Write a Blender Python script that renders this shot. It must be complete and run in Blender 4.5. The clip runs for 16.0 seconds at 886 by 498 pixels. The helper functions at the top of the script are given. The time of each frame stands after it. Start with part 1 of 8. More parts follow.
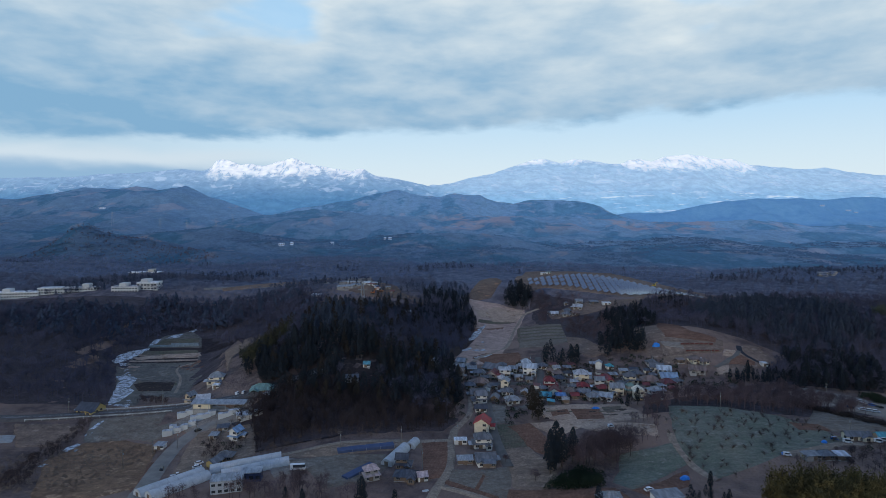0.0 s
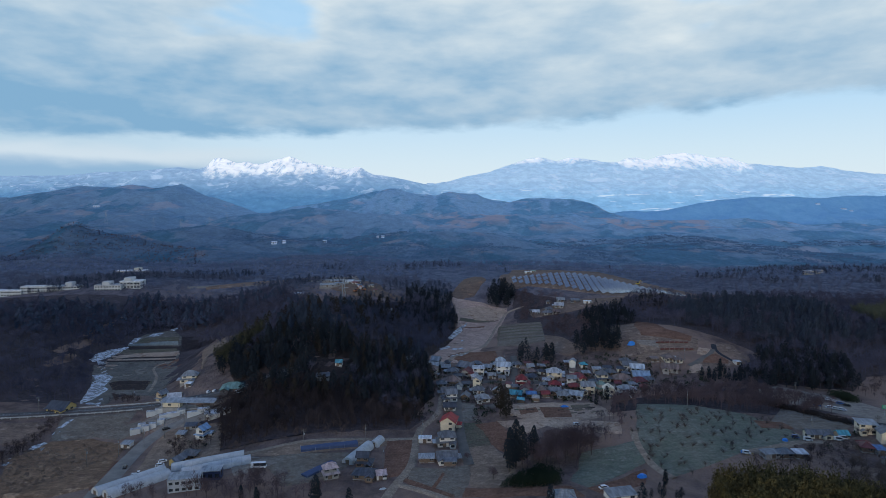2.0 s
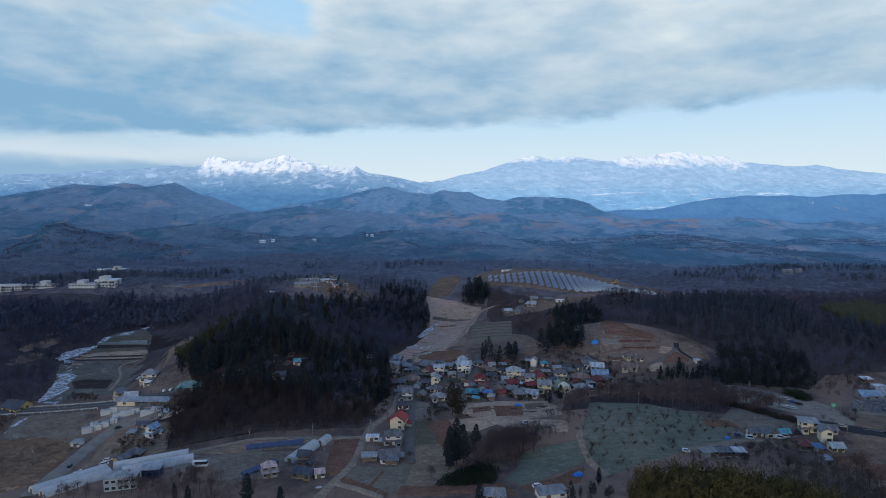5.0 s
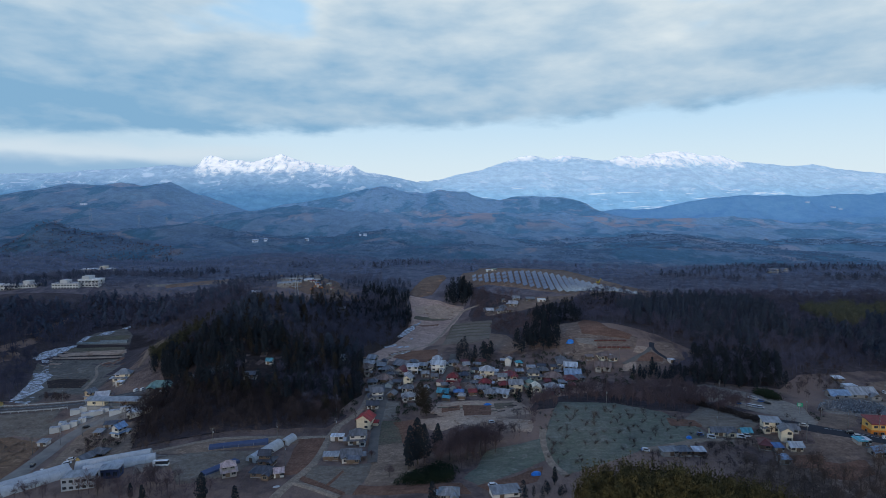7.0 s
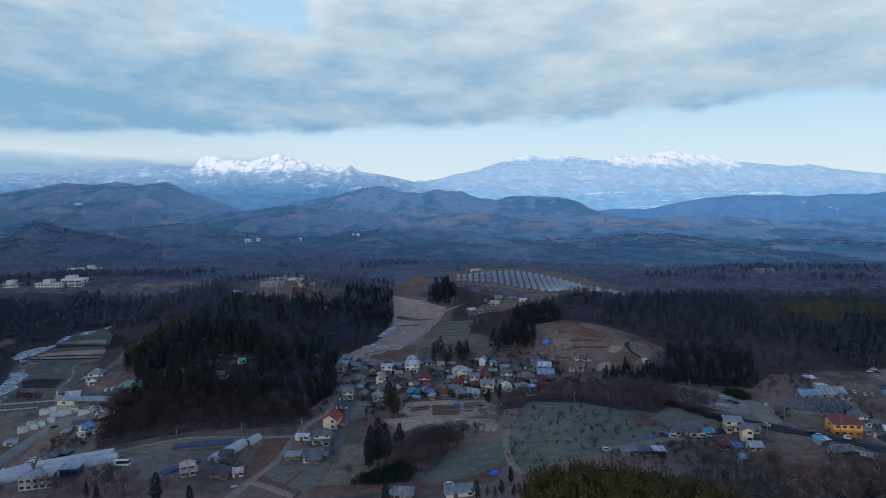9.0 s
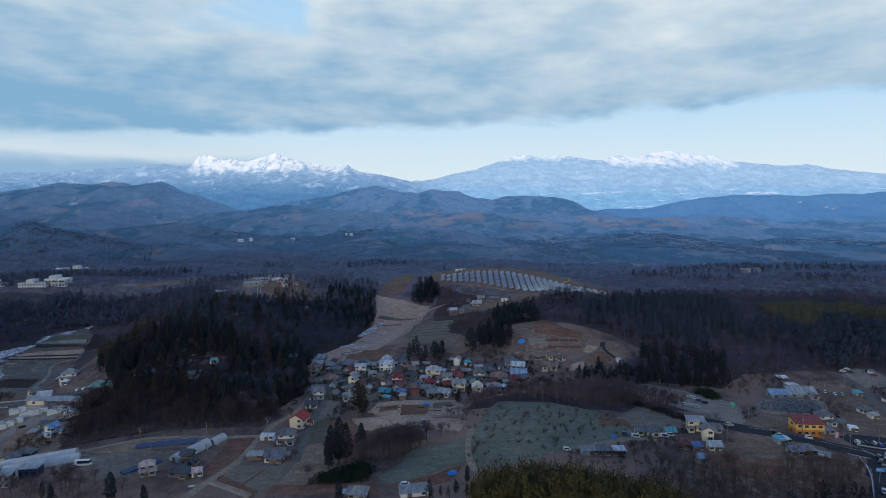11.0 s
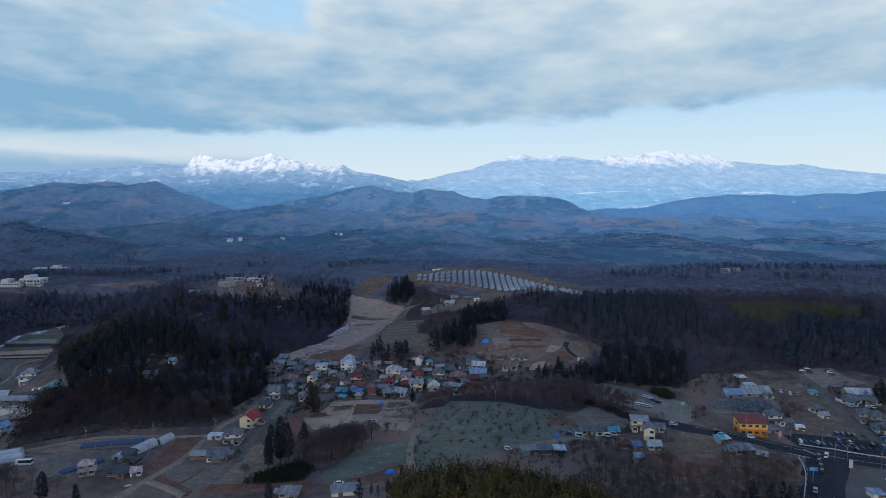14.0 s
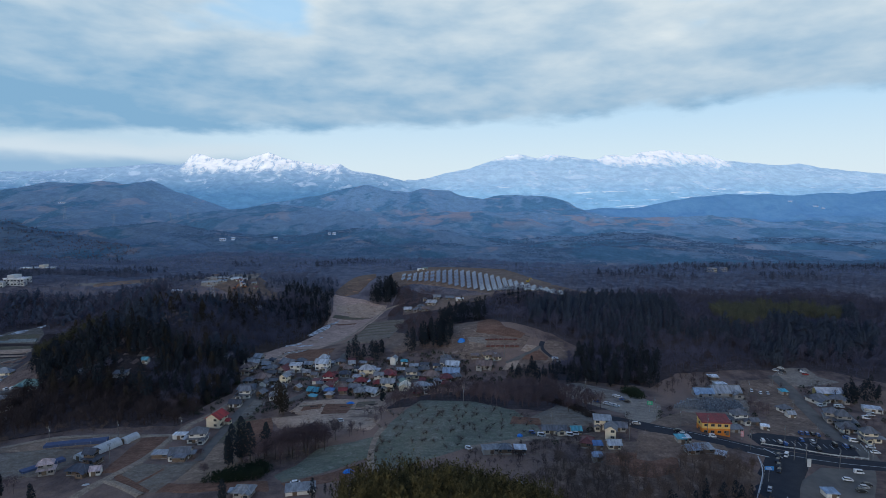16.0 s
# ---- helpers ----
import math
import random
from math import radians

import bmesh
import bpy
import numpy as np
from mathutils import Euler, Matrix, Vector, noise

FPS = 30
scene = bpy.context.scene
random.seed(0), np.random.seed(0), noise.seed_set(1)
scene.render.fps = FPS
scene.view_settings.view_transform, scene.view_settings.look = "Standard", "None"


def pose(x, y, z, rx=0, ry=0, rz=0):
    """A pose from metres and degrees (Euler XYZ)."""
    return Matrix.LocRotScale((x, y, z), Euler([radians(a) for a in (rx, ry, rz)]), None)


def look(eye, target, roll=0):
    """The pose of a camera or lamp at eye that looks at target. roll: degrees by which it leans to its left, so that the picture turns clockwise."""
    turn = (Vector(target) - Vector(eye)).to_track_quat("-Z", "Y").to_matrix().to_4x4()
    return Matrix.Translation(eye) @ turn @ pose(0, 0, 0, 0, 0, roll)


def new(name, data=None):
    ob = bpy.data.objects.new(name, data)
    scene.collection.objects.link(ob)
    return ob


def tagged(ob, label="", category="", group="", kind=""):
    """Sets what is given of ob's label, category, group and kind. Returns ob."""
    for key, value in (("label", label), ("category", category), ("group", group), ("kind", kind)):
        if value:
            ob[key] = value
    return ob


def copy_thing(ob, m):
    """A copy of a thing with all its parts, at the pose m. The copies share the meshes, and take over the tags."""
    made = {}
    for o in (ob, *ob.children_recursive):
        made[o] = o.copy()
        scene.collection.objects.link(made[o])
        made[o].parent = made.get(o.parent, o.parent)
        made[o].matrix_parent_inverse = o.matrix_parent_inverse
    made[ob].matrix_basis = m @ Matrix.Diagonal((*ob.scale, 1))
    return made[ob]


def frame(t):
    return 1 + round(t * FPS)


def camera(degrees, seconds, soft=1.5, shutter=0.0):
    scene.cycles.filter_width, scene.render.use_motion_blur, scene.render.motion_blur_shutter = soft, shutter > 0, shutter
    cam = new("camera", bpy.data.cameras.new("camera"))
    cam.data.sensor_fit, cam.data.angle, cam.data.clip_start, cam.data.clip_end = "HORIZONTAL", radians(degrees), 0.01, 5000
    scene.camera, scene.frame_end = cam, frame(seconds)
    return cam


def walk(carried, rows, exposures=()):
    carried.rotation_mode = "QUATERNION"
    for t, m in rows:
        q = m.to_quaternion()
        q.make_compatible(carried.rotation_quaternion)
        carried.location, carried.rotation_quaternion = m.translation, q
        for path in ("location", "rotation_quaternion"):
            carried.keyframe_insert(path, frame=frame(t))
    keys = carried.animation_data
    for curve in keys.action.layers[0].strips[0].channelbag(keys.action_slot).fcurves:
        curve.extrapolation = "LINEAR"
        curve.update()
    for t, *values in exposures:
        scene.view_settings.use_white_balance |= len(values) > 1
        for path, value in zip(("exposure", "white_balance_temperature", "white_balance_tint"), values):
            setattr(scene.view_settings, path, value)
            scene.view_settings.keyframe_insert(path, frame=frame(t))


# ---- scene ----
cam = camera(75.0, 16.0, soft=0.6)
# seconds, metres, then yaw, pitch and roll in degrees
ROWS = [
    (0.0, 0.00, -0.00, 120.00, 0.001, -4.421, 0.001),
    (2.0, 16.66, -0.51, 120.29, -0.119, -4.586, -0.012),
    (4.0, 33.38, -1.04, 120.57, -0.226, -4.697, -0.025),
    (6.0, 50.16, -1.58, 120.82, -0.322, -4.769, -0.039),
    (8.0, 67.00, -2.14, 121.05, -0.407, -4.811, -0.052),
    (10.0, 83.91, -2.72, 121.26, -0.483, -4.837, -0.065),
    (12.0, 100.88, -3.32, 121.44, -0.551, -4.856, -0.078),
    (14.0, 117.91, -3.94, 121.61, -0.612, -4.883, -0.091),
    (16.0, 135.00, -4.57, 121.76, -0.667, -4.927, -0.105),
]
walk(cam, [(t, pose(x, y, z, 90 + pitch, 0, yaw) @ pose(0, 0, 0, 0, 0, -roll)) for t, x, y, z, yaw, pitch, roll in ROWS],
     exposures=[(0.0, 0.2), (16.0, 0.2)])
# ---- sky, sun and exposure ----
SUN_HEIGHT, SUN_TURN = 9.0, 205.0    # degrees; the turn runs clockwise from straight ahead
world = bpy.data.worlds.new("sky")
scene.world = world
world.use_nodes = True


class Nodes:
    """A short way to write node trees."""

    def __init__(self, tree):
        self.tree = tree
        tree.nodes.clear()

    def add(self, kind, inputs=(), **settings):
        n = self.tree.nodes.new(kind)
        for key, value in settings.items():
            setattr(n, key, value)
        for key, value in dict(inputs).items():
            if isinstance(value, bpy.types.NodeSocket):
                self.tree.links.new(value, n.inputs[key])
            else:
                n.inputs[key].default_value = value
        return n

    def math(self, op, a, b=0.0, c=0.0, clamp=False):
        return self.add("ShaderNodeMath", {0: a, 1: b, 2: c}, operation=op, use_clamp=clamp).outputs[0]

    def mix(self, fac, a, b, blend="MIX"):
        return self.add("ShaderNodeMix", {0: fac, 6: a, 7: b}, data_type="RGBA", blend_type=blend).outputs[2]

    def ramp(self, value, lo, hi, smooth=True):
        return self.add("ShaderNodeMapRange", {0: value, 1: lo, 2: hi}, interpolation_type="SMOOTHSTEP" if smooth else "LINEAR").outputs[0]

    def noise(self, vector, scale, detail=4.0, rough=0.55, warp=0.0):
        return self.add("ShaderNodeTexNoise", {"Vector": vector, "Scale": scale, "Detail": detail, "Roughness": rough, "Distortion": warp}).outputs["Fac"]


def rgb(r, g, b):
    return (r, g, b, 1.0)


g = Nodes(world.node_tree)
way = g.add("ShaderNodeTexCoord").outputs["Generated"]
sep = g.add("ShaderNodeSeparateXYZ", {0: way}).outputs
turn = g.math("MULTIPLY", g.math("ARCTAN2", sep[0], sep[1]), 57.2958)
rise = g.math("MULTIPLY", g.math("ARCSINE", sep[2]), 57.2958)
blue = g.add("ShaderNodeTexSky", sky_type="NISHITA", sun_disc=False, sun_elevation=radians(SUN_HEIGHT), sun_rotation=radians(SUN_TURN),
             altitude=300.0, air_density=1.3, dust_density=0.7, ozone_density=1.5).outputs[0]
clear = g.mix(1.0, blue, rgb(0.16, 0.165, 0.15), "MULTIPLY")
low = g.mix(g.ramp(rise, 0.0, 16.0), rgb(0.60, 0.715, 0.80), rgb(0.28, 0.54, 0.82))
low = g.mix(g.math("MULTIPLY", g.math("SUBTRACT", 1.0, g.ramp(turn, -38.0, -12.0)), 0.7), low, rgb(0.37, 0.52, 0.66))
clear = g.mix(0.95, clear, low)
# the cloud deck, drawn out along the horizon
flat = g.add("ShaderNodeCombineXYZ", {0: g.math("MULTIPLY", turn, 0.049), 1: g.math("MULTIPLY", rise, 0.140), 2: 0.4}).outputs[0]
broad = g.noise(flat, 1.15, 4.0, 0.5, 0.15)
fine = g.noise(flat, 2.4, 5.0, 0.48, 0.10)
edge = g.math("ADD", 7.1, g.math("MULTIPLY", turn, 0.050))
edge = g.math("ADD", edge, g.math("MULTIPLY", g.math("SUBTRACT", fine, 0.5), 3.2))
edge = g.math("ADD", edge, g.math("MULTIPLY", g.math("SUBTRACT", g.noise(flat, 7.5, 5.0, 0.6, 0.2), 0.5), 1.2))
over = g.math("SUBTRACT", rise, edge)
deck = g.ramp(over, -0.5, 0.75)
# thin places high in the deck, towards the left and far right
hole = g.ramp(g.math("ADD", broad, g.math("MULTIPLY", g.ramp(rise, 12.0, 21.0), 0.10)), 0.64, 0.80)
hole = g.math("MULTIPLY", hole, g.ramp(rise, 9.0, 15.0))
deck = g.math("MULTIPLY", deck, g.math("SUBTRACT", 1.0, g.math("MULTIPLY", hole, 0.75)))
shade = g.math("ADD", g.math("MULTIPLY", g.ramp(over, 0.0, 11.0, False), 0.58), g.math("MULTIPLY", g.math("SUBTRACT", fine, 0.5), 1.15))
puff = g.noise(flat, 6.0, 4.0, 0.52, 0.15)
shade = g.math("ADD", shade, g.math("MULTIPLY", g.math("SUBTRACT", broad, 0.5), 0.85))
shade = g.math("ADD", shade, g.math("MULTIPLY", g.math("SUBTRACT", puff, 0.5), 0.55))
shade = g.math("ADD", shade, g.math("ADD", 0.10, g.math("MULTIPLY", turn, 0.005)), 0.0, True)
cloud = g.mix(shade, rgb(0.200, 0.375, 0.555), rgb(0.645, 0.715, 0.745))
sky = g.mix(deck, clear, cloud)
# a low bank of thin cloud over the mountains, bright above and grey below
wisp = g.math("ADD", rise, g.math("MULTIPLY", g.math("SUBTRACT", fine, 0.5), 2.4))
bank = g.math("SUBTRACT", 1.0, g.ramp(wisp, 4.3, 5.5))
bank = g.math("MULTIPLY", bank, g.math("SUBTRACT", 1.0, g.ramp(turn, -24.0, -10.0)))
low_cloud = g.mix(g.ramp(wisp, 2.8, 4.2), rgb(0.24, 0.40, 0.58), rgb(0.55, 0.65, 0.73))
sky = g.mix(g.math("MULTIPLY", bank, 0.95), sky, low_cloud)
sky = g.mix(g.ramp(rise, 21.0, 40.0), sky, rgb(0.120, 0.223, 0.485))
back = g.add("ShaderNodeBackground", {0: sky, 1: 1.0})
out = g.add("ShaderNodeOutputWorld", {0: back.outputs[0]})

sun_data = bpy.data.lights.new("sun", "SUN")
sun_data.energy, sun_data.angle, sun_data.color = 0.7, radians(10.0), (1.0, 0.88, 0.74)
sun = new("sun", sun_data)
sun.matrix_world = look((0, 0, 0), (-math.sin(radians(SUN_TURN)), -math.cos(radians(SUN_TURN)), -math.tan(radians(SUN_HEIGHT))))

# ---- the lie of the land ----
def lattice(ix, iy, seed):
    """A repeatable value from 0 to 1 for each whole-number cell."""
    n = (ix.astype(np.int64) * 374761393 + iy.astype(np.int64) * 668265263 + seed * 982451653) & 0x7FFFFFFF
    n = ((n ^ (n >> 13)) * 1274126177) & 0x7FFFFFFF
    return ((n ^ (n >> 16)) & 0xFFFF) / 65535.0


def vnoise(x, y, seed=0):
    ix, iy = np.floor(x), np.floor(y)
    u, v = x - ix, y - iy
    u, v = u * u * (3 - 2 * u), v * v * (3 - 2 * v)
    a, b = lattice(ix, iy, seed), lattice(ix + 1, iy, seed)
    c, d = lattice(ix, iy + 1, seed), lattice(ix + 1, iy + 1, seed)
    return (a * (1 - u) + b * u) * (1 - v) + (c * (1 - u) + d * u) * v


def fbm(x, y, seed=0, octaves=4):
    total, amp = 0.0, 0.5
    for k in range(octaves):
        total = total + amp * (2 * vnoise(x, y, seed + k) - 1)
        x, y, amp = x * 2.03 + 17.1, y * 2.03 - 9.7, amp * 0.5
    return total


def ridged(x, y, seed=0, octaves=4):
    total, amp = 0.0, 0.5
    for k in range(octaves):
        total = total + amp * (1 - 2 * np.abs(2 * vnoise(x, y, seed + k) - 1))
        x, y, amp = x * 2.1 + 5.3, y * 2.1 + 11.9, amp * 0.5
    return total


def bump(x, y, cx, cy, h, rx, ry, turn=0.0):
    """A smooth rise (or dip) of height h round cx, cy."""
    c, s = np.cos(np.radians(turn)), np.sin(np.radians(turn))
    u, v = (x - cx) * c + (y - cy) * s, (y - cy) * c - (x - cx) * s
    return h * np.exp(-(u / rx) ** 2 - (v / ry) ** 2)


# crest lines of the far hills: depth, foot height, front and back width, then crest points (x, z)
RIDGES = (
    (1650, -34, 430, 260, ((-1345, 2), (-943, 20), (-766, 36), (-653, 52), (-605, 48), (-509, 32), (-380, 14), (-219, 9), (-89, 30), (8, 42), (186, 24), (299, 4), (429, 8), (640, 20), (754, 14), (918, 4), (1082, -10), (1230, -22), (1358, -14), (1573, -4))),
    (2450, -24, 480, 320, ((-1500, 20), (-1001, 36), (-833, 58), (-665, 84), (-498, 94), (-355, 86), (-164, 66), (3, 52), (243, 64), (603, 66), (843, 52), (1012, 44), (1326, 42), (1447, 32), (1641, 16), (1738, 28), (1977, 4), (2298, -4))),
    (3000, 0, 560, 250, ((-2700, 130), (-2367, 138), (-2193, 146), (-2017, 186), (-1871, 200), (-1697, 203), (-1581, 222), (-1452, 192), (-1335, 214), (-1278, 188), (-1206, 153), (-1033, 106), (-947, 72), (-831, 30), (-700, 0))),
    (3250, 0, 420, 220, ((-1130, 0), (-1064, 20), (-873, 78), (-746, 104), (-619, 134), (-492, 158), (-334, 190), (-277, 200), (-207, 194), (-128, 172), (-18, 158), (62, 178), (204, 168), (299, 134), (395, 122), (458, 138), (585, 148), (728, 142), (808, 129), (904, 82), (1065, 30), (1226, 0))),
    (3540, -14, 210, 160, ((700, -14), (836, 30), (1146, 66), (1388, 70), (1526, 98), (1697, 133), (1870, 151), (2077, 159), (2354, 152), (2630, 169), (2796, 175), (3253, 188), (3700, 190))),
)


def far_land(x, y):
    """Rolling hills beyond the ridge: a low floor and five wooded ranges with spurs."""
    z = np.interp(y, (800, 1000, 1300, 1650, 2000, 2450, 3000, 3540, 6000), (24, 10, -14, -34, -32, -24, -10, -14, -14))
    sway = 90 * fbm(x / 300, y / 420, 3, 3)
    for depth, foot, front, back, crest in RIDGES:
        top = np.interp(x + 0.12 * sway, [p[0] for p in crest], [p[1] for p in crest])
        spur = 1 + 0.75 * ridged((x + sway) / 330, (y + depth) / 900, int(depth), 3)
        away = (y - depth) / np.where(y < depth, front * np.clip(spur, 0.4, 1.8), back)
        z = np.maximum(z, foot + (top - foot) * np.exp(-np.abs(away) ** 1.5))
    z = z + bump(x, y, -704, 1120, 46, 80, 110) + bump(x, y, -704, 1120, 16, 30, 46) + bump(x, y, -560, 1180, 26, 190, 120) + bump(x, y, -330, 1130, 14, 160, 120)
    z = z + bump(x, y, 560, 1230, 18, 320, 110) + bump(x, y, 60, 1260, 14, 240, 110)
    rough = np.clip((y - 900) / 500, 0, 1) * np.where(y > 2800, 0.75, 1.0)
    return z + rough * (21 * ridged((x + sway) / 330, (y - sway) / 230, 11, 2) + 12 * ridged((x - sway) / 150, (y + sway) / 120, 23, 2) - 8)


def height(x, y):
    """The ground's height at x, y (numbers or arrays)."""
    x, y = np.asarray(x, float), np.asarray(y, float)
    z = np.interp(y, (-600, 100, 230, 280, 340, 400, 480, 560, 660, 780, 860, 1000),
                  (10, 9, 5, 3.5, 4.5, 7, 11, 17, 22, 27, 28, 12))
    # left valley and low ground
    z = z + bump(x, y, -235, 480, -16, 65, 130) + bump(x, y, -150, 275, -8, 60, 45)
    # wooded hills near the village
    z = z + bump(x, y, -72, 415, 29, 52, 87, 6) + bump(x, y, -90, 610, 14, 90, 60)
    z = z + bump(x, y, -350, 420, 20, 80, 110) + bump(x, y, -320, 645, 13, 130, 60)
    z = z + bump(x, y, 140, 655, 22, 85, 62, -15) + bump(x, y, 60, 640, 7, 35, 40) + bump(x, y, 218, 548, 15, 58, 38)
    z = z + bump(x, y, 170, 430, 12, 60, 50) + bump(x, y, 300, 460, 17, 110, 60) + bump(x, y, 520, 560, -10, 120, 90)
    # the side valley with its fields, and the flat floor of the paddies
    z = z + bump(x, y, 56, 545, -14.5, 44, 118, -21) * np.clip((y - 395) / 60, 0, 1)
    mid = np.interp(y, (340, 400, 450, 510), (-186, -206, -222, -232))
    flat = np.exp(-((x - mid) / 44) ** 6 - ((y - 432) / 96) ** 6)
    z = z * (1 - flat) + np.interp(y, (340, 440, 480, 515), (-5.0, -6.5, -2.5, 1.5)) * flat
    # orchard terrace, bamboo knoll, ground by the crossroads
    z = z + bump(x, y, 136, 272, 9.5, 52, 46) + bump(x, y, 118, 172, 13, 55, 34)
    z = z + bump(x, y, 236, 256, 10, 50, 46) + bump(x, y, 60, 215, 3, 30, 25)
    z = z + bump(x, y, 620, 960, -24, 380, 130)
    z = z + 26 * fbm(x / 190, y / 110, 67, 3) * np.clip((y - 770) / 140, 0, 1) * np.clip((1700 - y) / 400, 0, 1)
    near = 1 - np.clip((y - 850) / 300, 0, 1)
    z = z + near * 1.6 * fbm(x / 70, y / 70, 41, 2) * np.clip((y - 120) / 100, 0.2, 1)
    blend = np.clip((y - 900) / 200, 0, 1)
    blend = blend * blend * (3 - 2 * blend)
    if not np.any(blend > 0):
        return z
    return z * (1 - blend) + far_land(x, y) * blend


# ---- materials ----
def surface(name, base, other=None, rough=0.85, scale=1.0, grain=8.0, bump_height=0.0, metal=0.0, contrast=(0.35, 0.65), spec=0.3, per_object=0.0):
    """Two colours mixed by broad stains and fine grain at real size; scale and grain in features a metre."""
    m = bpy.data.materials.new(name)
    m.use_nodes = True
    g = Nodes(m.node_tree)
    place = g.add("ShaderNodeNewGeometry").outputs["Position"]
    broad = g.noise(place, scale, 4.0, 0.6)
    fine = g.noise(place, grain, 3.0, 0.6)
    fac = g.ramp(g.math("ADD", g.math("MULTIPLY", broad, 0.65), g.math("MULTIPLY", fine, 0.35)), *contrast)
    other = other or tuple(0.72 * c for c in base)
    col = g.mix(fac, rgb(*base), rgb(*other))
    if per_object:
        any_ = g.add("ShaderNodeObjectInfo").outputs["Random"]
        col = g.add("ShaderNodeHueSaturation", {"Value": g.math("ADD", 1.0 - per_object, g.math("MULTIPLY", any_, 2 * per_object)), "Color": col}).outputs[0]
    ins = {"Base Color": col, "Roughness": g.math("ADD", rough - 0.08, g.math("MULTIPLY", fine, 0.16)), "Metallic": metal, "Specular IOR Level": spec}
    if bump_height:
        ins["Normal"] = g.add("ShaderNodeBump", {"Height": fine, "Distance": bump_height, "Strength": 0.6}).outputs[0]
    shader = g.add("ShaderNodeBsdfPrincipled", ins)
    g.add("ShaderNodeOutputMaterial", {0: shader.outputs[0]})
    return m


def foliage(name, dark, light, rough=0.8, speck=0.2, clump=0.035):
    """Leaf or twig colour that changes from tree to tree and within a crown."""
    m = bpy.data.materials.new(name)
    m.use_nodes = True
    g = Nodes(m.node_tree)
    geo = g.add("ShaderNodeNewGeometry")
    stand = g.noise(geo.outputs["Position"], clump, 3.0, 0.6)
    fac = g.ramp(g.math("ADD", g.math("MULTIPLY", geo.outputs["Random Per Island"], speck), g.math("MULTIPLY", stand, 0.9)), 0.25, 0.85)
    # twigs and needles face all ways: their shading follows the crown as a whole
    lean = g.add("ShaderNodeVectorMath", {0: geo.outputs["Normal"], "Scale": 0.35}, operation="SCALE").outputs[0]
    soft_normal = g.add("ShaderNodeVectorMath", {0: g.add("ShaderNodeVectorMath", {0: lean, 1: (0.0, -0.25, 0.75)}, operation="ADD").outputs[0]}, operation="NORMALIZE").outputs[0]
    shader = g.add("ShaderNodeBsdfPrincipled", {"Base Color": g.mix(fac, rgb(*dark), rgb(*light)), "Roughness": 0.95, "Specular IOR Level": 0.05, "Normal": soft_normal})
    g.add("ShaderNodeOutputMaterial", {0: shader.outputs[0]})
    return m


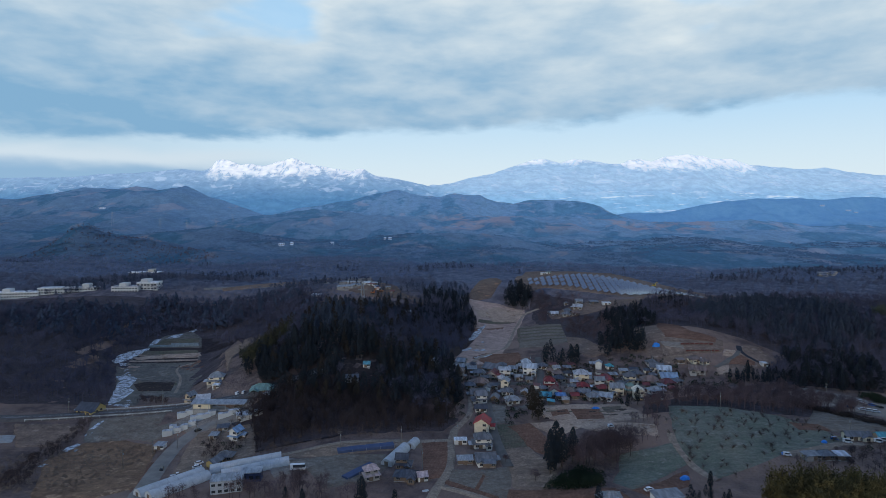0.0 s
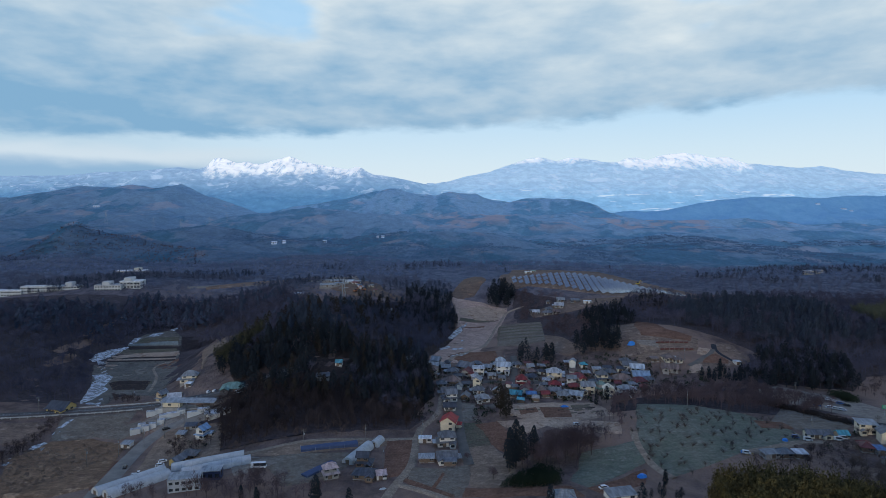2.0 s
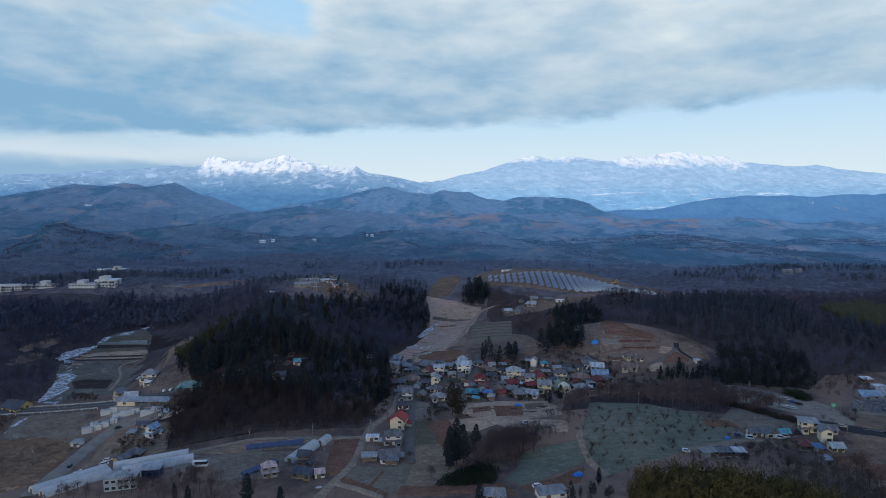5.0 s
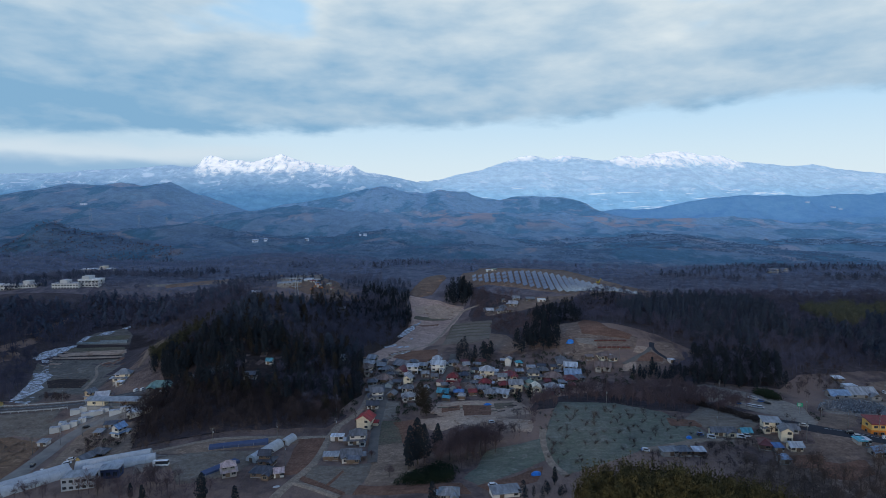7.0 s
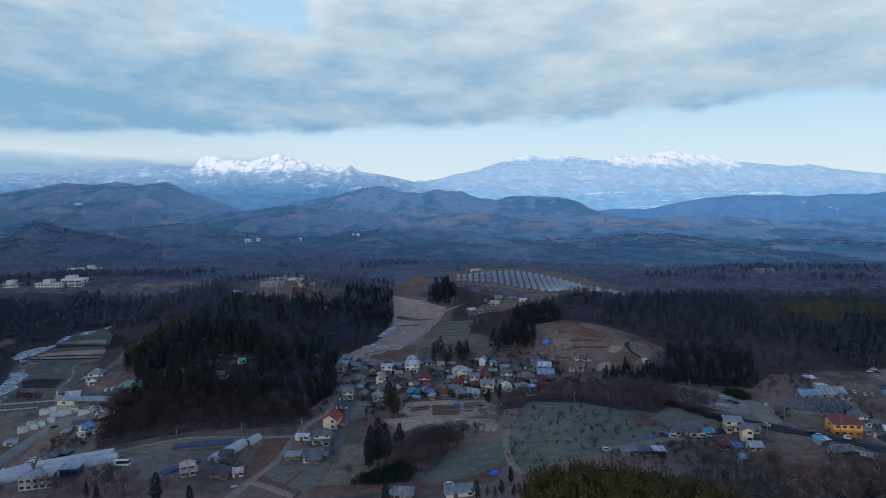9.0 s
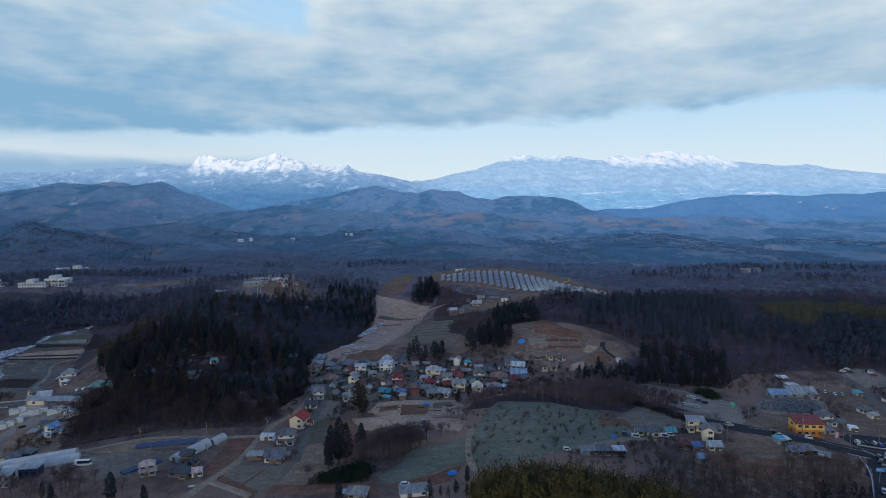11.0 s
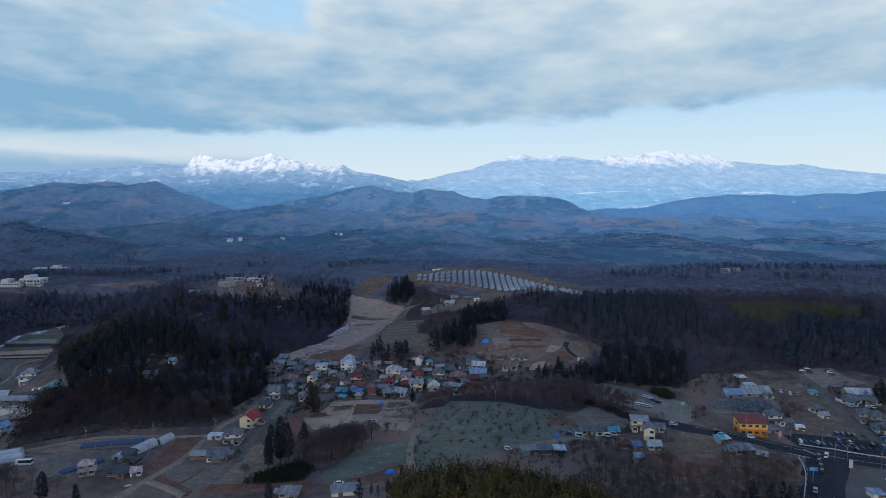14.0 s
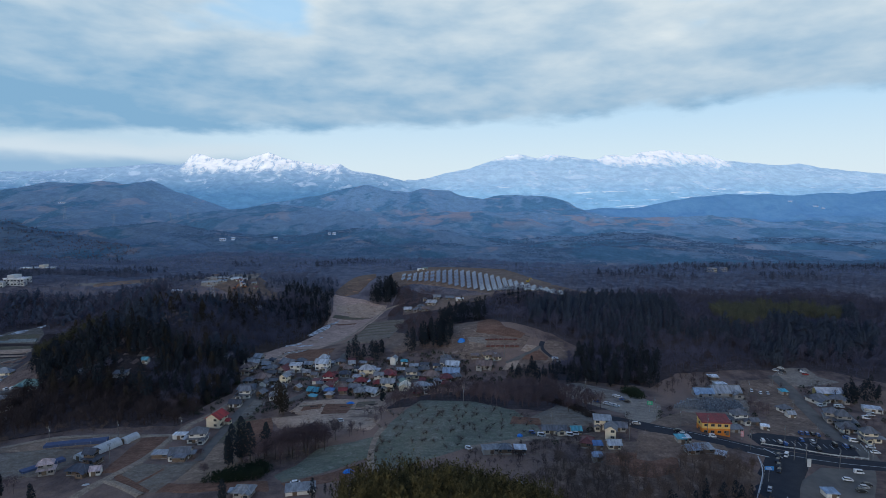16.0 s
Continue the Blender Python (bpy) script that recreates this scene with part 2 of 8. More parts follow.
def land_material():
    """Winter land: leaf litter and dry grass near by, wooded hills beyond with blue haze painted into their colours,
    with cut patches of paler brush.
    """
    m = bpy.data.materials.new("winter_land")
    m.use_nodes = True
    g = Nodes(m.node_tree)
    place = g.add("ShaderNodeNewGeometry").outputs["Position"]
    sep = g.add("ShaderNodeSeparateXYZ", {0: place}).outputs
    broad, mid = g.noise(place, 0.012, 4.0, 0.6), g.noise(place, 0.09, 5.0, 0.65)
    fine = g.noise(place, 0.9, 4.0, 0.7)
    litter = g.mix(g.ramp(mid, 0.35, 0.65), rgb(0.112, 0.080, 0.072), rgb(0.25, 0.172, 0.142))
    near = g.mix(g.ramp(broad, 0.45, 0.62), litter, rgb(0.32, 0.215, 0.165))
    near = g.mix(g.math("MULTIPLY", fine, 0.32), near, rgb(0.06, 0.05, 0.045))
    # the plateau's floor turns bluer with distance: haze painted into the colour
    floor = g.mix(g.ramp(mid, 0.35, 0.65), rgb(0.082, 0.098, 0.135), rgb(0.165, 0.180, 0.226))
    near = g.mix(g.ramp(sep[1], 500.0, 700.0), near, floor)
    # woods on the hills: conifer blocks, bare broadleaf, clearings; blue haze is mixed into each colour with distance
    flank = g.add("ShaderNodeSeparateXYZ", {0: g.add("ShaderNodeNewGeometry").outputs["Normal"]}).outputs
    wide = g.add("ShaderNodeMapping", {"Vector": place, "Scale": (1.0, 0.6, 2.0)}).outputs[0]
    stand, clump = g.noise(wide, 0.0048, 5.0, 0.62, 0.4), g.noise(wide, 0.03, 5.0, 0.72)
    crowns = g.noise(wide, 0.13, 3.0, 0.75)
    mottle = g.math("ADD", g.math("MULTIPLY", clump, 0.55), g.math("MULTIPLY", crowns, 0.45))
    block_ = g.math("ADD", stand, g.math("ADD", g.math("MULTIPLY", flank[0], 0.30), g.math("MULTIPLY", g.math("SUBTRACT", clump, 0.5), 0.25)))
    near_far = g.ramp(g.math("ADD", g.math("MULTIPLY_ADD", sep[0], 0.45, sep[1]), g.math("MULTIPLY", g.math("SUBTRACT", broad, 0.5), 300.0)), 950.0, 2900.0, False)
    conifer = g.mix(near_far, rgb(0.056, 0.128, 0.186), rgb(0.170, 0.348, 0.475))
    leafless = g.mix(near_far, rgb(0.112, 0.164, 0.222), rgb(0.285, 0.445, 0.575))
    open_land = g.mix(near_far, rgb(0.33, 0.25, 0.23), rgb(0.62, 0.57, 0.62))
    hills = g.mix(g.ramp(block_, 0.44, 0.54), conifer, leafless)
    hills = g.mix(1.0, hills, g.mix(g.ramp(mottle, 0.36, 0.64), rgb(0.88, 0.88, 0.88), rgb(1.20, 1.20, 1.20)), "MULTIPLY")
    cut = g.ramp(g.noise(wide, 0.0075, 4.0, 0.65, 0.5), 0.58, 0.66)
    # direct sun on the middle range, painted as rust-coloured patches
    rust = g.math("MULTIPLY", g.ramp(sep[1], 2050.0, 2250.0), g.math("SUBTRACT", 1.0, g.ramp(sep[1], 2650.0, 2850.0)))
    rust = g.math("MULTIPLY", rust, g.math("MULTIPLY", g.ramp(sep[0], -250.0, 150.0), g.math("SUBTRACT", 1.0, g.ramp(sep[0], 1150.0, 1500.0))))
    rust = g.math("MULTIPLY", rust, g.ramp(g.noise(wide, 0.0062, 5.0, 0.62, 0.6), 0.46, 0.56))
    hills = g.mix(g.math("MULTIPLY", cut, 0.45), hills, open_land)
    hills = g.mix(g.math("MULTIPLY", rust, 0.60), hills, rgb(0.58, 0.43, 0.41))
    # the wide basin at the foot of the mountains, its blue haze put into the colour
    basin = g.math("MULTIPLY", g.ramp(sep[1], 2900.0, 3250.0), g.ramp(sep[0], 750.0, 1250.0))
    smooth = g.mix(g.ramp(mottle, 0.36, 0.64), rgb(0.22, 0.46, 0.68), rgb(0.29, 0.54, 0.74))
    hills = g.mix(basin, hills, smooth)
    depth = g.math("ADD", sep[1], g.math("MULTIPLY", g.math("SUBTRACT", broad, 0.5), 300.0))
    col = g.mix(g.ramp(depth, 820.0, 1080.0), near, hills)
    relief = g.add("ShaderNodeBump", {"Height": g.math("ADD", fine, g.math("ADD", g.math("MULTIPLY", clump, 5.0), g.math("MULTIPLY", crowns, 4.0))), "Distance": 2.5, "Strength": 0.5}).outputs[0]
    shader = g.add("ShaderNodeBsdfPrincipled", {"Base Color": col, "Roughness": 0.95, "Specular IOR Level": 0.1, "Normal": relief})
    g.add("ShaderNodeOutputMaterial", {0: shader.outputs[0]})
    return m


def snow_material():
    """Snow on the tops and open slopes, woods lower down with blue haze painted in; paler and mistier on the far
    massif. The whole glows a little in place of sunlight.
    """
    m = bpy.data.materials.new("snowy_mountain")
    m.use_nodes = True
    g = Nodes(m.node_tree)
    geo = g.add("ShaderNodeNewGeometry")
    place = geo.outputs["Position"]
    sep = g.add("ShaderNodeSeparateXYZ", {0: place}).outputs
    face = g.add("ShaderNodeSeparateXYZ", {0: geo.outputs["Normal"]}).outputs
    squash = g.add("ShaderNodeMapping", {"Vector": place, "Scale": (1.0, 0.5, 2.2)}).outputs[0]
    broad, fine = g.noise(squash, 0.004, 5.0, 0.6, 0.4), g.noise(squash, 0.017, 6.0, 0.68)
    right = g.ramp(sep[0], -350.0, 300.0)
    level = g.math("ADD", sep[2], g.math("MULTIPLY", g.math("SUBTRACT", broad, 0.5), 140.0))
    level = g.math("ADD", level, g.math("MULTIPLY", g.math("SUBTRACT", fine, 0.5), 120.0))
    bare_top = g.math("MULTIPLY", g.ramp(sep[0], 250.0, 550.0), g.math("SUBTRACT", 1.0, g.ramp(sep[0], 1330.0, 1480.0)))
    bare_top = g.math("MAXIMUM", bare_top, g.ramp(sep[0], 2350.0, 2560.0))
    level = g.math("SUBTRACT", level, g.math("MULTIPLY", bare_top, 70.0))
    level = g.math("SUBTRACT", level, g.math("MULTIPLY", g.math("SUBTRACT", 1.0, g.ramp(sep[0], -2000.0, -1780.0)), 35.0))
    level = g.math("ADD", level, g.math("MULTIPLY", g.math("MULTIPLY", g.ramp(sep[0], -1850.0, -1780.0), g.math("SUBTRACT", 1.0, right)), 48.0))
    # right-facing flanks get less snow colour, to stand for their shade
    level = g.math("SUBTRACT", level, g.math("MULTIPLY", face[0], 60.0))
    cover = g.ramp(level, 350.0, 440.0)
    rock = g.ramp(g.noise(g.add("ShaderNodeMapping", {"Vector": place, "Scale": (1.6, 0.5, 0.7)}).outputs[0], 0.016, 6.0, 0.72, 0.9), 0.49, 0.58)
    cover = g.math("MULTIPLY", cover, g.math("SUBTRACT", 1.0, g.math("MULTIPLY", rock, 0.70)))
    # open snow fields and pistes lower down
    open_ = g.math("MULTIPLY", g.ramp(g.noise(squash, 0.0085, 5.0, 0.66, 0.7), 0.54, 0.64), g.ramp(sep[2], 130.0, 240.0))
    strip = g.math("MULTIPLY", g.ramp(g.noise(g.add("ShaderNodeMapping", {"Vector": place, "Scale": (0.5, 0.6, 5.0)}).outputs[0], 0.011, 4.0, 0.6, 0.4), 0.60, 0.66), g.math("MULTIPLY", right, g.math("SUBTRACT", 1.0, g.ramp(sep[2], 190.0, 240.0))))
    # haze in the body colour: deep blue at the foot, paler on the right massif
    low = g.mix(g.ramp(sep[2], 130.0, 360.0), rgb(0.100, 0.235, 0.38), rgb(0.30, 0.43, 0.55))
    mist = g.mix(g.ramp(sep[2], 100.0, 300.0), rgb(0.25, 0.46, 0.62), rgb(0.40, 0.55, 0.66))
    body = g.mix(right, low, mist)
    body = g.mix(1.0, body, g.mix(g.ramp(fine, 0.35, 0.65), rgb(0.88, 0.90, 0.92), rgb(1.10, 1.09, 1.08)), "MULTIPLY")
    body = g.mix(g.math("MULTIPLY", open_, 0.42), body, rgb(0.62, 0.70, 0.79))
    body = g.mix(g.math("MULTIPLY", strip, 0.60), body, rgb(0.80, 0.82, 0.84))
    snow = g.mix(g.ramp(fine, 0.3, 0.7), rgb(0.92, 0.88, 0.83), rgb(1.0, 0.97, 0.90))
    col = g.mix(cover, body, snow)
    # emission of the same colour stands in for sunlight and airlight
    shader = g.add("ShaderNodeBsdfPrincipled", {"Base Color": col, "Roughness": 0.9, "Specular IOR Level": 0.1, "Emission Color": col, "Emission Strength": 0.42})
    g.add("ShaderNodeOutputMaterial", {0: shader.outputs[0]})
    return m


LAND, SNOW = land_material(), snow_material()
CEDAR = foliage("cedar_needles", (0.0190, 0.0240, 0.0280), (0.0370, 0.0410, 0.0425), 0.8, 0.1, 0.08)
# next two: paler, bluer cedar copies with distance haze in the colour
HAZY_SLOPE_CEDAR = foliage("hazy_slope_cedar_needles", (0.0348, 0.0454, 0.0634), (0.0795, 0.0908, 0.1093), 0.8, 0.1, 0.08)
HAZY_FAR_CEDAR = foliage("hazy_distant_conifer_needles", (0.0475, 0.0625, 0.0924), (0.1010, 0.1162, 0.1512))
CEDAR_BROWN = foliage("cedar_needles_winter_brown", (0.022, 0.020, 0.016), (0.060, 0.046, 0.032))
# the bluest conifer copy, tinted for haze over the far hills
HAZY_EDGE_CEDAR = foliage("hazy_conifer_needles_of_far_hills", (0.058, 0.092, 0.140), (0.105, 0.150, 0.210))
TWIG = foliage("bare_twigs", (0.0660, 0.0473, 0.0511), (0.1760, 0.1239, 0.1214))
THICKET_TWIG = foliage("bare_thicket_twigs", (0.042, 0.031, 0.031), (0.115, 0.082, 0.075))
# darker twig copy: the dense thicket's own shade is put into the colour
SHADED_FOOT_TWIG = foliage("shaded_twigs_at_the_hill_foot", (0.030, 0.023, 0.023), (0.082, 0.060, 0.055))
# three twig copies for farther woods, haze blue mixed into their colour
HAZY_FAR_TWIG = foliage("hazy_twigs_of_far_woods", (0.0810, 0.0910, 0.1290), (0.1770, 0.1840, 0.2400))
HAZY_SLOPE_TWIG = foliage("hazy_twigs_of_slope_woods", (0.0568, 0.0552, 0.0784), (0.1300, 0.1217, 0.1594))
HAZY_EDGE_TWIG = foliage("hazy_twigs_of_ridge_woods", (0.1040, 0.1420, 0.2200), (0.2230, 0.2700, 0.3900))
FLANK_BAMBOO = foliage("bamboo_leaves_in_shade", (0.028, 0.032, 0.022), (0.135, 0.118, 0.060), 0.8, 0.10, 0.2)
SCRUB = foliage("dry_brown_scrub", (0.075, 0.055, 0.047), (0.150, 0.106, 0.085), 0.9, 0.4)
DRY_GRASS = foliage("dry_grass_blades", (0.13, 0.092, 0.066), (0.29, 0.20, 0.14), 0.9, 0.5)
# bamboo copy for the far slope, greyed to carry the haze
HAZY_FAR_BAMBOO = foliage("hazy_bamboo_leaves", (0.062, 0.070, 0.054), (0.165, 0.158, 0.092), 0.8, 0.2, 0.1)
BAMBOO = foliage("bamboo_leaves", (0.026, 0.026, 0.015), (0.245, 0.178, 0.062), 0.8, 0.10, 0.24)
SHRUB = foliage("evergreen_shrub", (0.016, 0.026, 0.016), (0.045, 0.058, 0.034))
# crowns on the rolling hills, the blue of the haze painted in
HAZY_HILL_WOOD = foliage("hazy_hill_crowns", (0.078, 0.150, 0.216), (0.150, 0.212, 0.290))
ORCHARD_TWIG = foliage("pruned_orchard_twigs", (0.115, 0.098, 0.088), (0.205, 0.175, 0.155))
BARK = surface("bark", (0.10, 0.08, 0.065), (0.05, 0.042, 0.036), 0.95, 1.5, 12.0, 0.02)

def field_material(name, base, other, rows=0.0, turn=0.0, spots=None):
    """Tilled or grassy ground: stains, fine tufts and, where given, rows a few metres apart."""
    m = bpy.data.materials.new(name)
    m.use_nodes = True
    g = Nodes(m.node_tree)
    place = g.add("ShaderNodeNewGeometry").outputs["Position"]
    broad, mid, fine = g.noise(place, 0.05, 4.0, 0.6, 0.4), g.noise(place, 0.35, 4.0, 0.65), g.noise(place, 2.2, 3.0, 0.7)
    fac = g.ramp(g.math("ADD", g.math("MULTIPLY", broad, 0.5), g.math("MULTIPLY", mid, 0.5)), 0.36, 0.64)
    col = g.mix(fac, rgb(*base), rgb(*other))
    relief = fine
    if rows:
        spin = g.add("ShaderNodeVectorRotate", {"Vector": place, "Angle": radians(turn)}, rotation_type="Z_AXIS").outputs[0]
        wave = g.add("ShaderNodeTexWave", {"Vector": spin, "Scale": 0.314 / rows * 1.0, "Distortion": 3.0, "Detail": 2.0, "Detail Scale": 0.6}).outputs["Fac"]
        col = g.mix(g.math("MULTIPLY", g.math("MULTIPLY", g.ramp(wave, 0.6, 0.9), g.ramp(mid, 0.3, 0.6)), 0.16), col, rgb(*(0.6 * c for c in base)))
        relief = g.math("ADD", fine, g.math("MULTIPLY", wave, 0.35))
    if spots:
        col = g.mix(g.math("MULTIPLY", g.ramp(g.noise(place, 0.16, 5.0, 0.7), 0.56, 0.66), 0.8), col, rgb(*spots))
    # long streaks of trodden and uncut grass
    drawn = g.add("ShaderNodeMapping", {"Vector": place, "Rotation": (0.0, 0.0, radians(turn + 6.0)), "Scale": (0.35, 1.0, 1.0)}).outputs[0]
    streak = g.noise(drawn, 0.3, 5.0, 0.66, 0.5)
    col = g.mix(1.0, col, g.mix(g.ramp(streak, 0.32, 0.68), rgb(0.86, 0.855, 0.85), rgb(1.15, 1.14, 1.13)), "MULTIPLY")
    clod = g.noise(place, 0.8, 5.0, 0.78, 0.3)
    col = g.mix(1.0, col, g.mix(g.ramp(clod, 0.34, 0.68), rgb(0.78, 0.77, 0.76), rgb(1.22, 1.20, 1.18)), "MULTIPLY")
    col = g.mix(g.math("MULTIPLY", g.ramp(fine, 0.5, 0.75), 0.4), col, rgb(*(0.45 * c for c in base)))
    normal = g.add("ShaderNodeBump", {"Height": relief, "Distance": 0.25, "Strength": 0.7}).outputs[0]
    shader = g.add("ShaderNodeBsdfPrincipled", {"Base Color": col, "Roughness": 0.95, "Specular IOR Level": 0.1, "Normal": normal})
    g.add("ShaderNodeOutputMaterial", {0: shader.outputs[0]})
    return m


def glossy(name, base, rough, metal=0.0, spec=0.5):
    m = bpy.data.materials.new(name)
    m.use_nodes = True
    g = Nodes(m.node_tree)
    place = g.add("ShaderNodeNewGeometry").outputs["Position"]
    dirt = g.noise(place, 1.7, 4.0, 0.6)
    shader = g.add("ShaderNodeBsdfPrincipled", {"Base Color": g.mix(g.ramp(dirt, 0.3, 0.8), rgb(*base), rgb(*(0.8 * c for c in base))),
                                               "Roughness": g.math("ADD", rough, g.math("MULTIPLY", dirt, 0.12)), "Metallic": metal, "Specular IOR Level": spec})
    g.add("ShaderNodeOutputMaterial", {0: shader.outputs[0]})
    return m


FROST = field_material("frosty_grass", (0.235, 0.204, 0.166), (0.170, 0.137, 0.109), 0, 0, (0.175, 0.124, 0.090))
SOIL = field_material("ploughed_soil", (0.160, 0.086, 0.059), (0.235, 0.130, 0.090), 1.6, 12)
CROP = field_material("vegetable_rows", (0.121, 0.119, 0.080), (0.171, 0.132, 0.099), 1.4, 8)
DRY = field_material("dry_grass", (0.305, 0.220, 0.160), (0.205, 0.147, 0.110), 0, 0, (0.40, 0.295, 0.21))
PALE = field_material("pale_fallow", (0.47, 0.345, 0.255), (0.34, 0.245, 0.185), 0, 0, (0.250, 0.153, 0.096))
ORCHARD = field_material("frosted_green_grass", (0.142, 0.160, 0.118), (0.198, 0.198, 0.158), 0, 0, (0.25, 0.245, 0.20))
GRAVEL = field_material("grey_gravel", (0.309, 0.264, 0.218), (0.226, 0.187, 0.154), 0, 0, (0.178, 0.143, 0.114))
REED = field_material("dry_reeds", (0.292, 0.176, 0.105), (0.179, 0.109, 0.071), 0, 0, (0.470, 0.304, 0.187))
PADDY = field_material("harvested_paddy", (0.202, 0.182, 0.154), (0.137, 0.120, 0.101), 7.0, 4, (0.098, 0.083, 0.067))
VALLEY = field_material("valley_fields", (0.500, 0.350, 0.280), (0.370, 0.260, 0.208), 11.0, 97, (0.25, 0.175, 0.140))
SITE = field_material("churned_site_earth", (0.200, 0.140, 0.105), (0.140, 0.104, 0.084), 0, 0, (0.400, 0.220, 0.125))
PADDY_STUBBLE = field_material("paddy_stubble", (0.30, 0.265, 0.215), (0.22, 0.19, 0.155))
# litter darkened for tree shade under the hill wood; furrows use it too
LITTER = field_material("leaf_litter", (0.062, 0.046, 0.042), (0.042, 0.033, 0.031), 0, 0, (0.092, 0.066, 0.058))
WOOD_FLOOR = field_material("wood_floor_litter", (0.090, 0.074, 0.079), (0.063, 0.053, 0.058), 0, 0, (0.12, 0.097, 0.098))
ROUGH = field_material("rough_brown_ground", (0.245, 0.172, 0.130), (0.150, 0.108, 0.086), 0, 0, (0.335, 0.25, 0.195))
TRACK = field_material("dirt_track", (0.345, 0.275, 0.210), (0.255, 0.200, 0.152))
ASPHALT = surface("asphalt", (0.036, 0.039, 0.046), (0.050, 0.052, 0.058), 0.95, 0.25, 6.0, spec=0.05)
ASPHALT_OLD = surface("worn_asphalt", (0.109, 0.096, 0.083), (0.156, 0.136, 0.116), 0.9, 0.2, 5.0)
ROAD_PALE = surface("pale_concrete_road", (0.273, 0.239, 0.203), (0.195, 0.170, 0.143), 0.9, 0.2, 5.0)
MARK = surface("road_paint", (0.62, 0.62, 0.60), (0.42, 0.42, 0.41), 0.8, 1.5, 10.0)
SNOWY = surface("old_snow", (0.62, 0.64, 0.66), (0.20, 0.19, 0.175), 0.9, 0.35, 2.0, contrast=(0.44, 0.56))
CONCRETE = surface("concrete", (0.36, 0.35, 0.33), (0.26, 0.25, 0.24), 0.9, 0.5, 6.0)
STEEL = surface("galvanised_steel", (0.42, 0.43, 0.44), (0.3, 0.31, 0.32), 0.5, 0.8, 6.0, metal=0.6)
GLASS = glossy("dark_window_glass", (0.035, 0.042, 0.05), 0.06)
ALU = glossy("window_frame_aluminium", (0.30, 0.29, 0.28), 0.4, 0.5)
RUBBER = surface("tyre_rubber", (0.025, 0.025, 0.026), (0.04, 0.04, 0.04), 0.9, 3.0, 20.0)
OLD_FILM = surface("dull_plastic_film", (0.22, 0.245, 0.24), (0.14, 0.16, 0.155), 0.7, 0.3, 3.0)
FILM = surface("white_plastic_film", (0.52, 0.53, 0.535), (0.38, 0.395, 0.40), 0.6, 0.3, 3.0, spec=0.3)
NET = surface("blue_netting", (0.05, 0.075, 0.145), (0.075, 0.10, 0.18), 0.8, 0.5, 6.0)
TARP = surface("blue_tarpaulin", (0.03, 0.25, 0.72), (0.02, 0.16, 0.50), 0.5, 0.9, 4.0)
PANEL = glossy("solar_cells", (0.16, 0.19, 0.24), 0.22, 0.0, 0.6)
TIMBER = surface("weathered_timber", (0.20, 0.15, 0.11), (0.12, 0.09, 0.07), 0.9, 0.8, 9.0)
STONE = surface("grave_stone", (0.27, 0.28, 0.30), (0.13, 0.135, 0.15), 0.5, 0.5, 5.0)
ROOFS = {
    "red": (0.317, 0.055, 0.055), "darkred": (0.183, 0.043, 0.043), "slate": (0.140, 0.146, 0.159), "bluegrey": (0.268, 0.281, 0.293), "dark": (0.067, 0.073, 0.091),
    "grey": (0.293, 0.305, 0.317), "lightgrey": (0.464, 0.476, 0.500), "white": (0.732, 0.744, 0.750), "brown": (0.183, 0.134, 0.116), "teal": (0.085, 0.342, 0.415),
    "blue": (0.085, 0.171, 0.329), "lightblue": (0.378, 0.415, 0.451), "skyblue": (0.244, 0.342, 0.464), "green": (0.183, 0.305, 0.268), "sand": (0.634, 0.561, 0.439), "pink": (0.512, 0.403, 0.403),
}

def roofing(name, base):
    """Tiled or ribbed roof sheets: courses in relief, streaks of wear down the slope and a tone of their own for each roof."""
    m = bpy.data.materials.new(name)
    m.use_nodes = True
    g = Nodes(m.node_tree)
    place = g.add("ShaderNodeTexCoord").outputs["Object"]
    any_ = g.add("ShaderNodeObjectInfo").outputs["Random"]
    shift = g.add("ShaderNodeVectorMath", {0: place, 1: g.add("ShaderNodeCombineXYZ", {0: g.math("MULTIPLY", any_, 90.0)}).outputs[0]}, operation="ADD").outputs[0]
    worn = g.noise(g.add("ShaderNodeMapping", {"Vector": shift, "Scale": (1.0, 0.3, 0.3)}).outputs[0], 0.7, 4.0, 0.65)
    fine = g.noise(shift, 4.0, 3.0, 0.65)
    course = g.add("ShaderNodeTexWave", {"Vector": shift, "Scale": 0.55, "Distortion": 0.6, "Detail": 1.0}, bands_direction="Y").outputs["Fac"]
    col = g.mix(g.ramp(worn, 0.34, 0.66), rgb(*(0.62 * c for c in base)), rgb(*(min(1.0, 1.22 * c) for c in base)))
    col = g.mix(g.math("MULTIPLY", g.ramp(course, 0.55, 0.95), 0.35), col, rgb(*(0.45 * c for c in base)))
    col = g.add("ShaderNodeHueSaturation", {"Value": g.math("ADD", 0.78, g.math("MULTIPLY", any_, 0.44)), "Saturation": g.math("ADD", 0.85, g.math("MULTIPLY", any_, 0.3)), "Color": col}).outputs[0]
    relief = g.add("ShaderNodeBump", {"Height": g.math("ADD", course, g.math("MULTIPLY", fine, 0.5)), "Distance": 0.06, "Strength": 0.7}).outputs[0]
    shader = g.add("ShaderNodeBsdfPrincipled", {"Base Color": col, "Roughness": g.math("ADD", 0.42, g.math("MULTIPLY", worn, 0.3)), "Specular IOR Level": 0.4, "Normal": relief})
    g.add("ShaderNodeOutputMaterial", {0: shader.outputs[0]})
    return m


ROOF_MATERIALS = {k: roofing("roof_" + k, c) for k, c in ROOFS.items()}
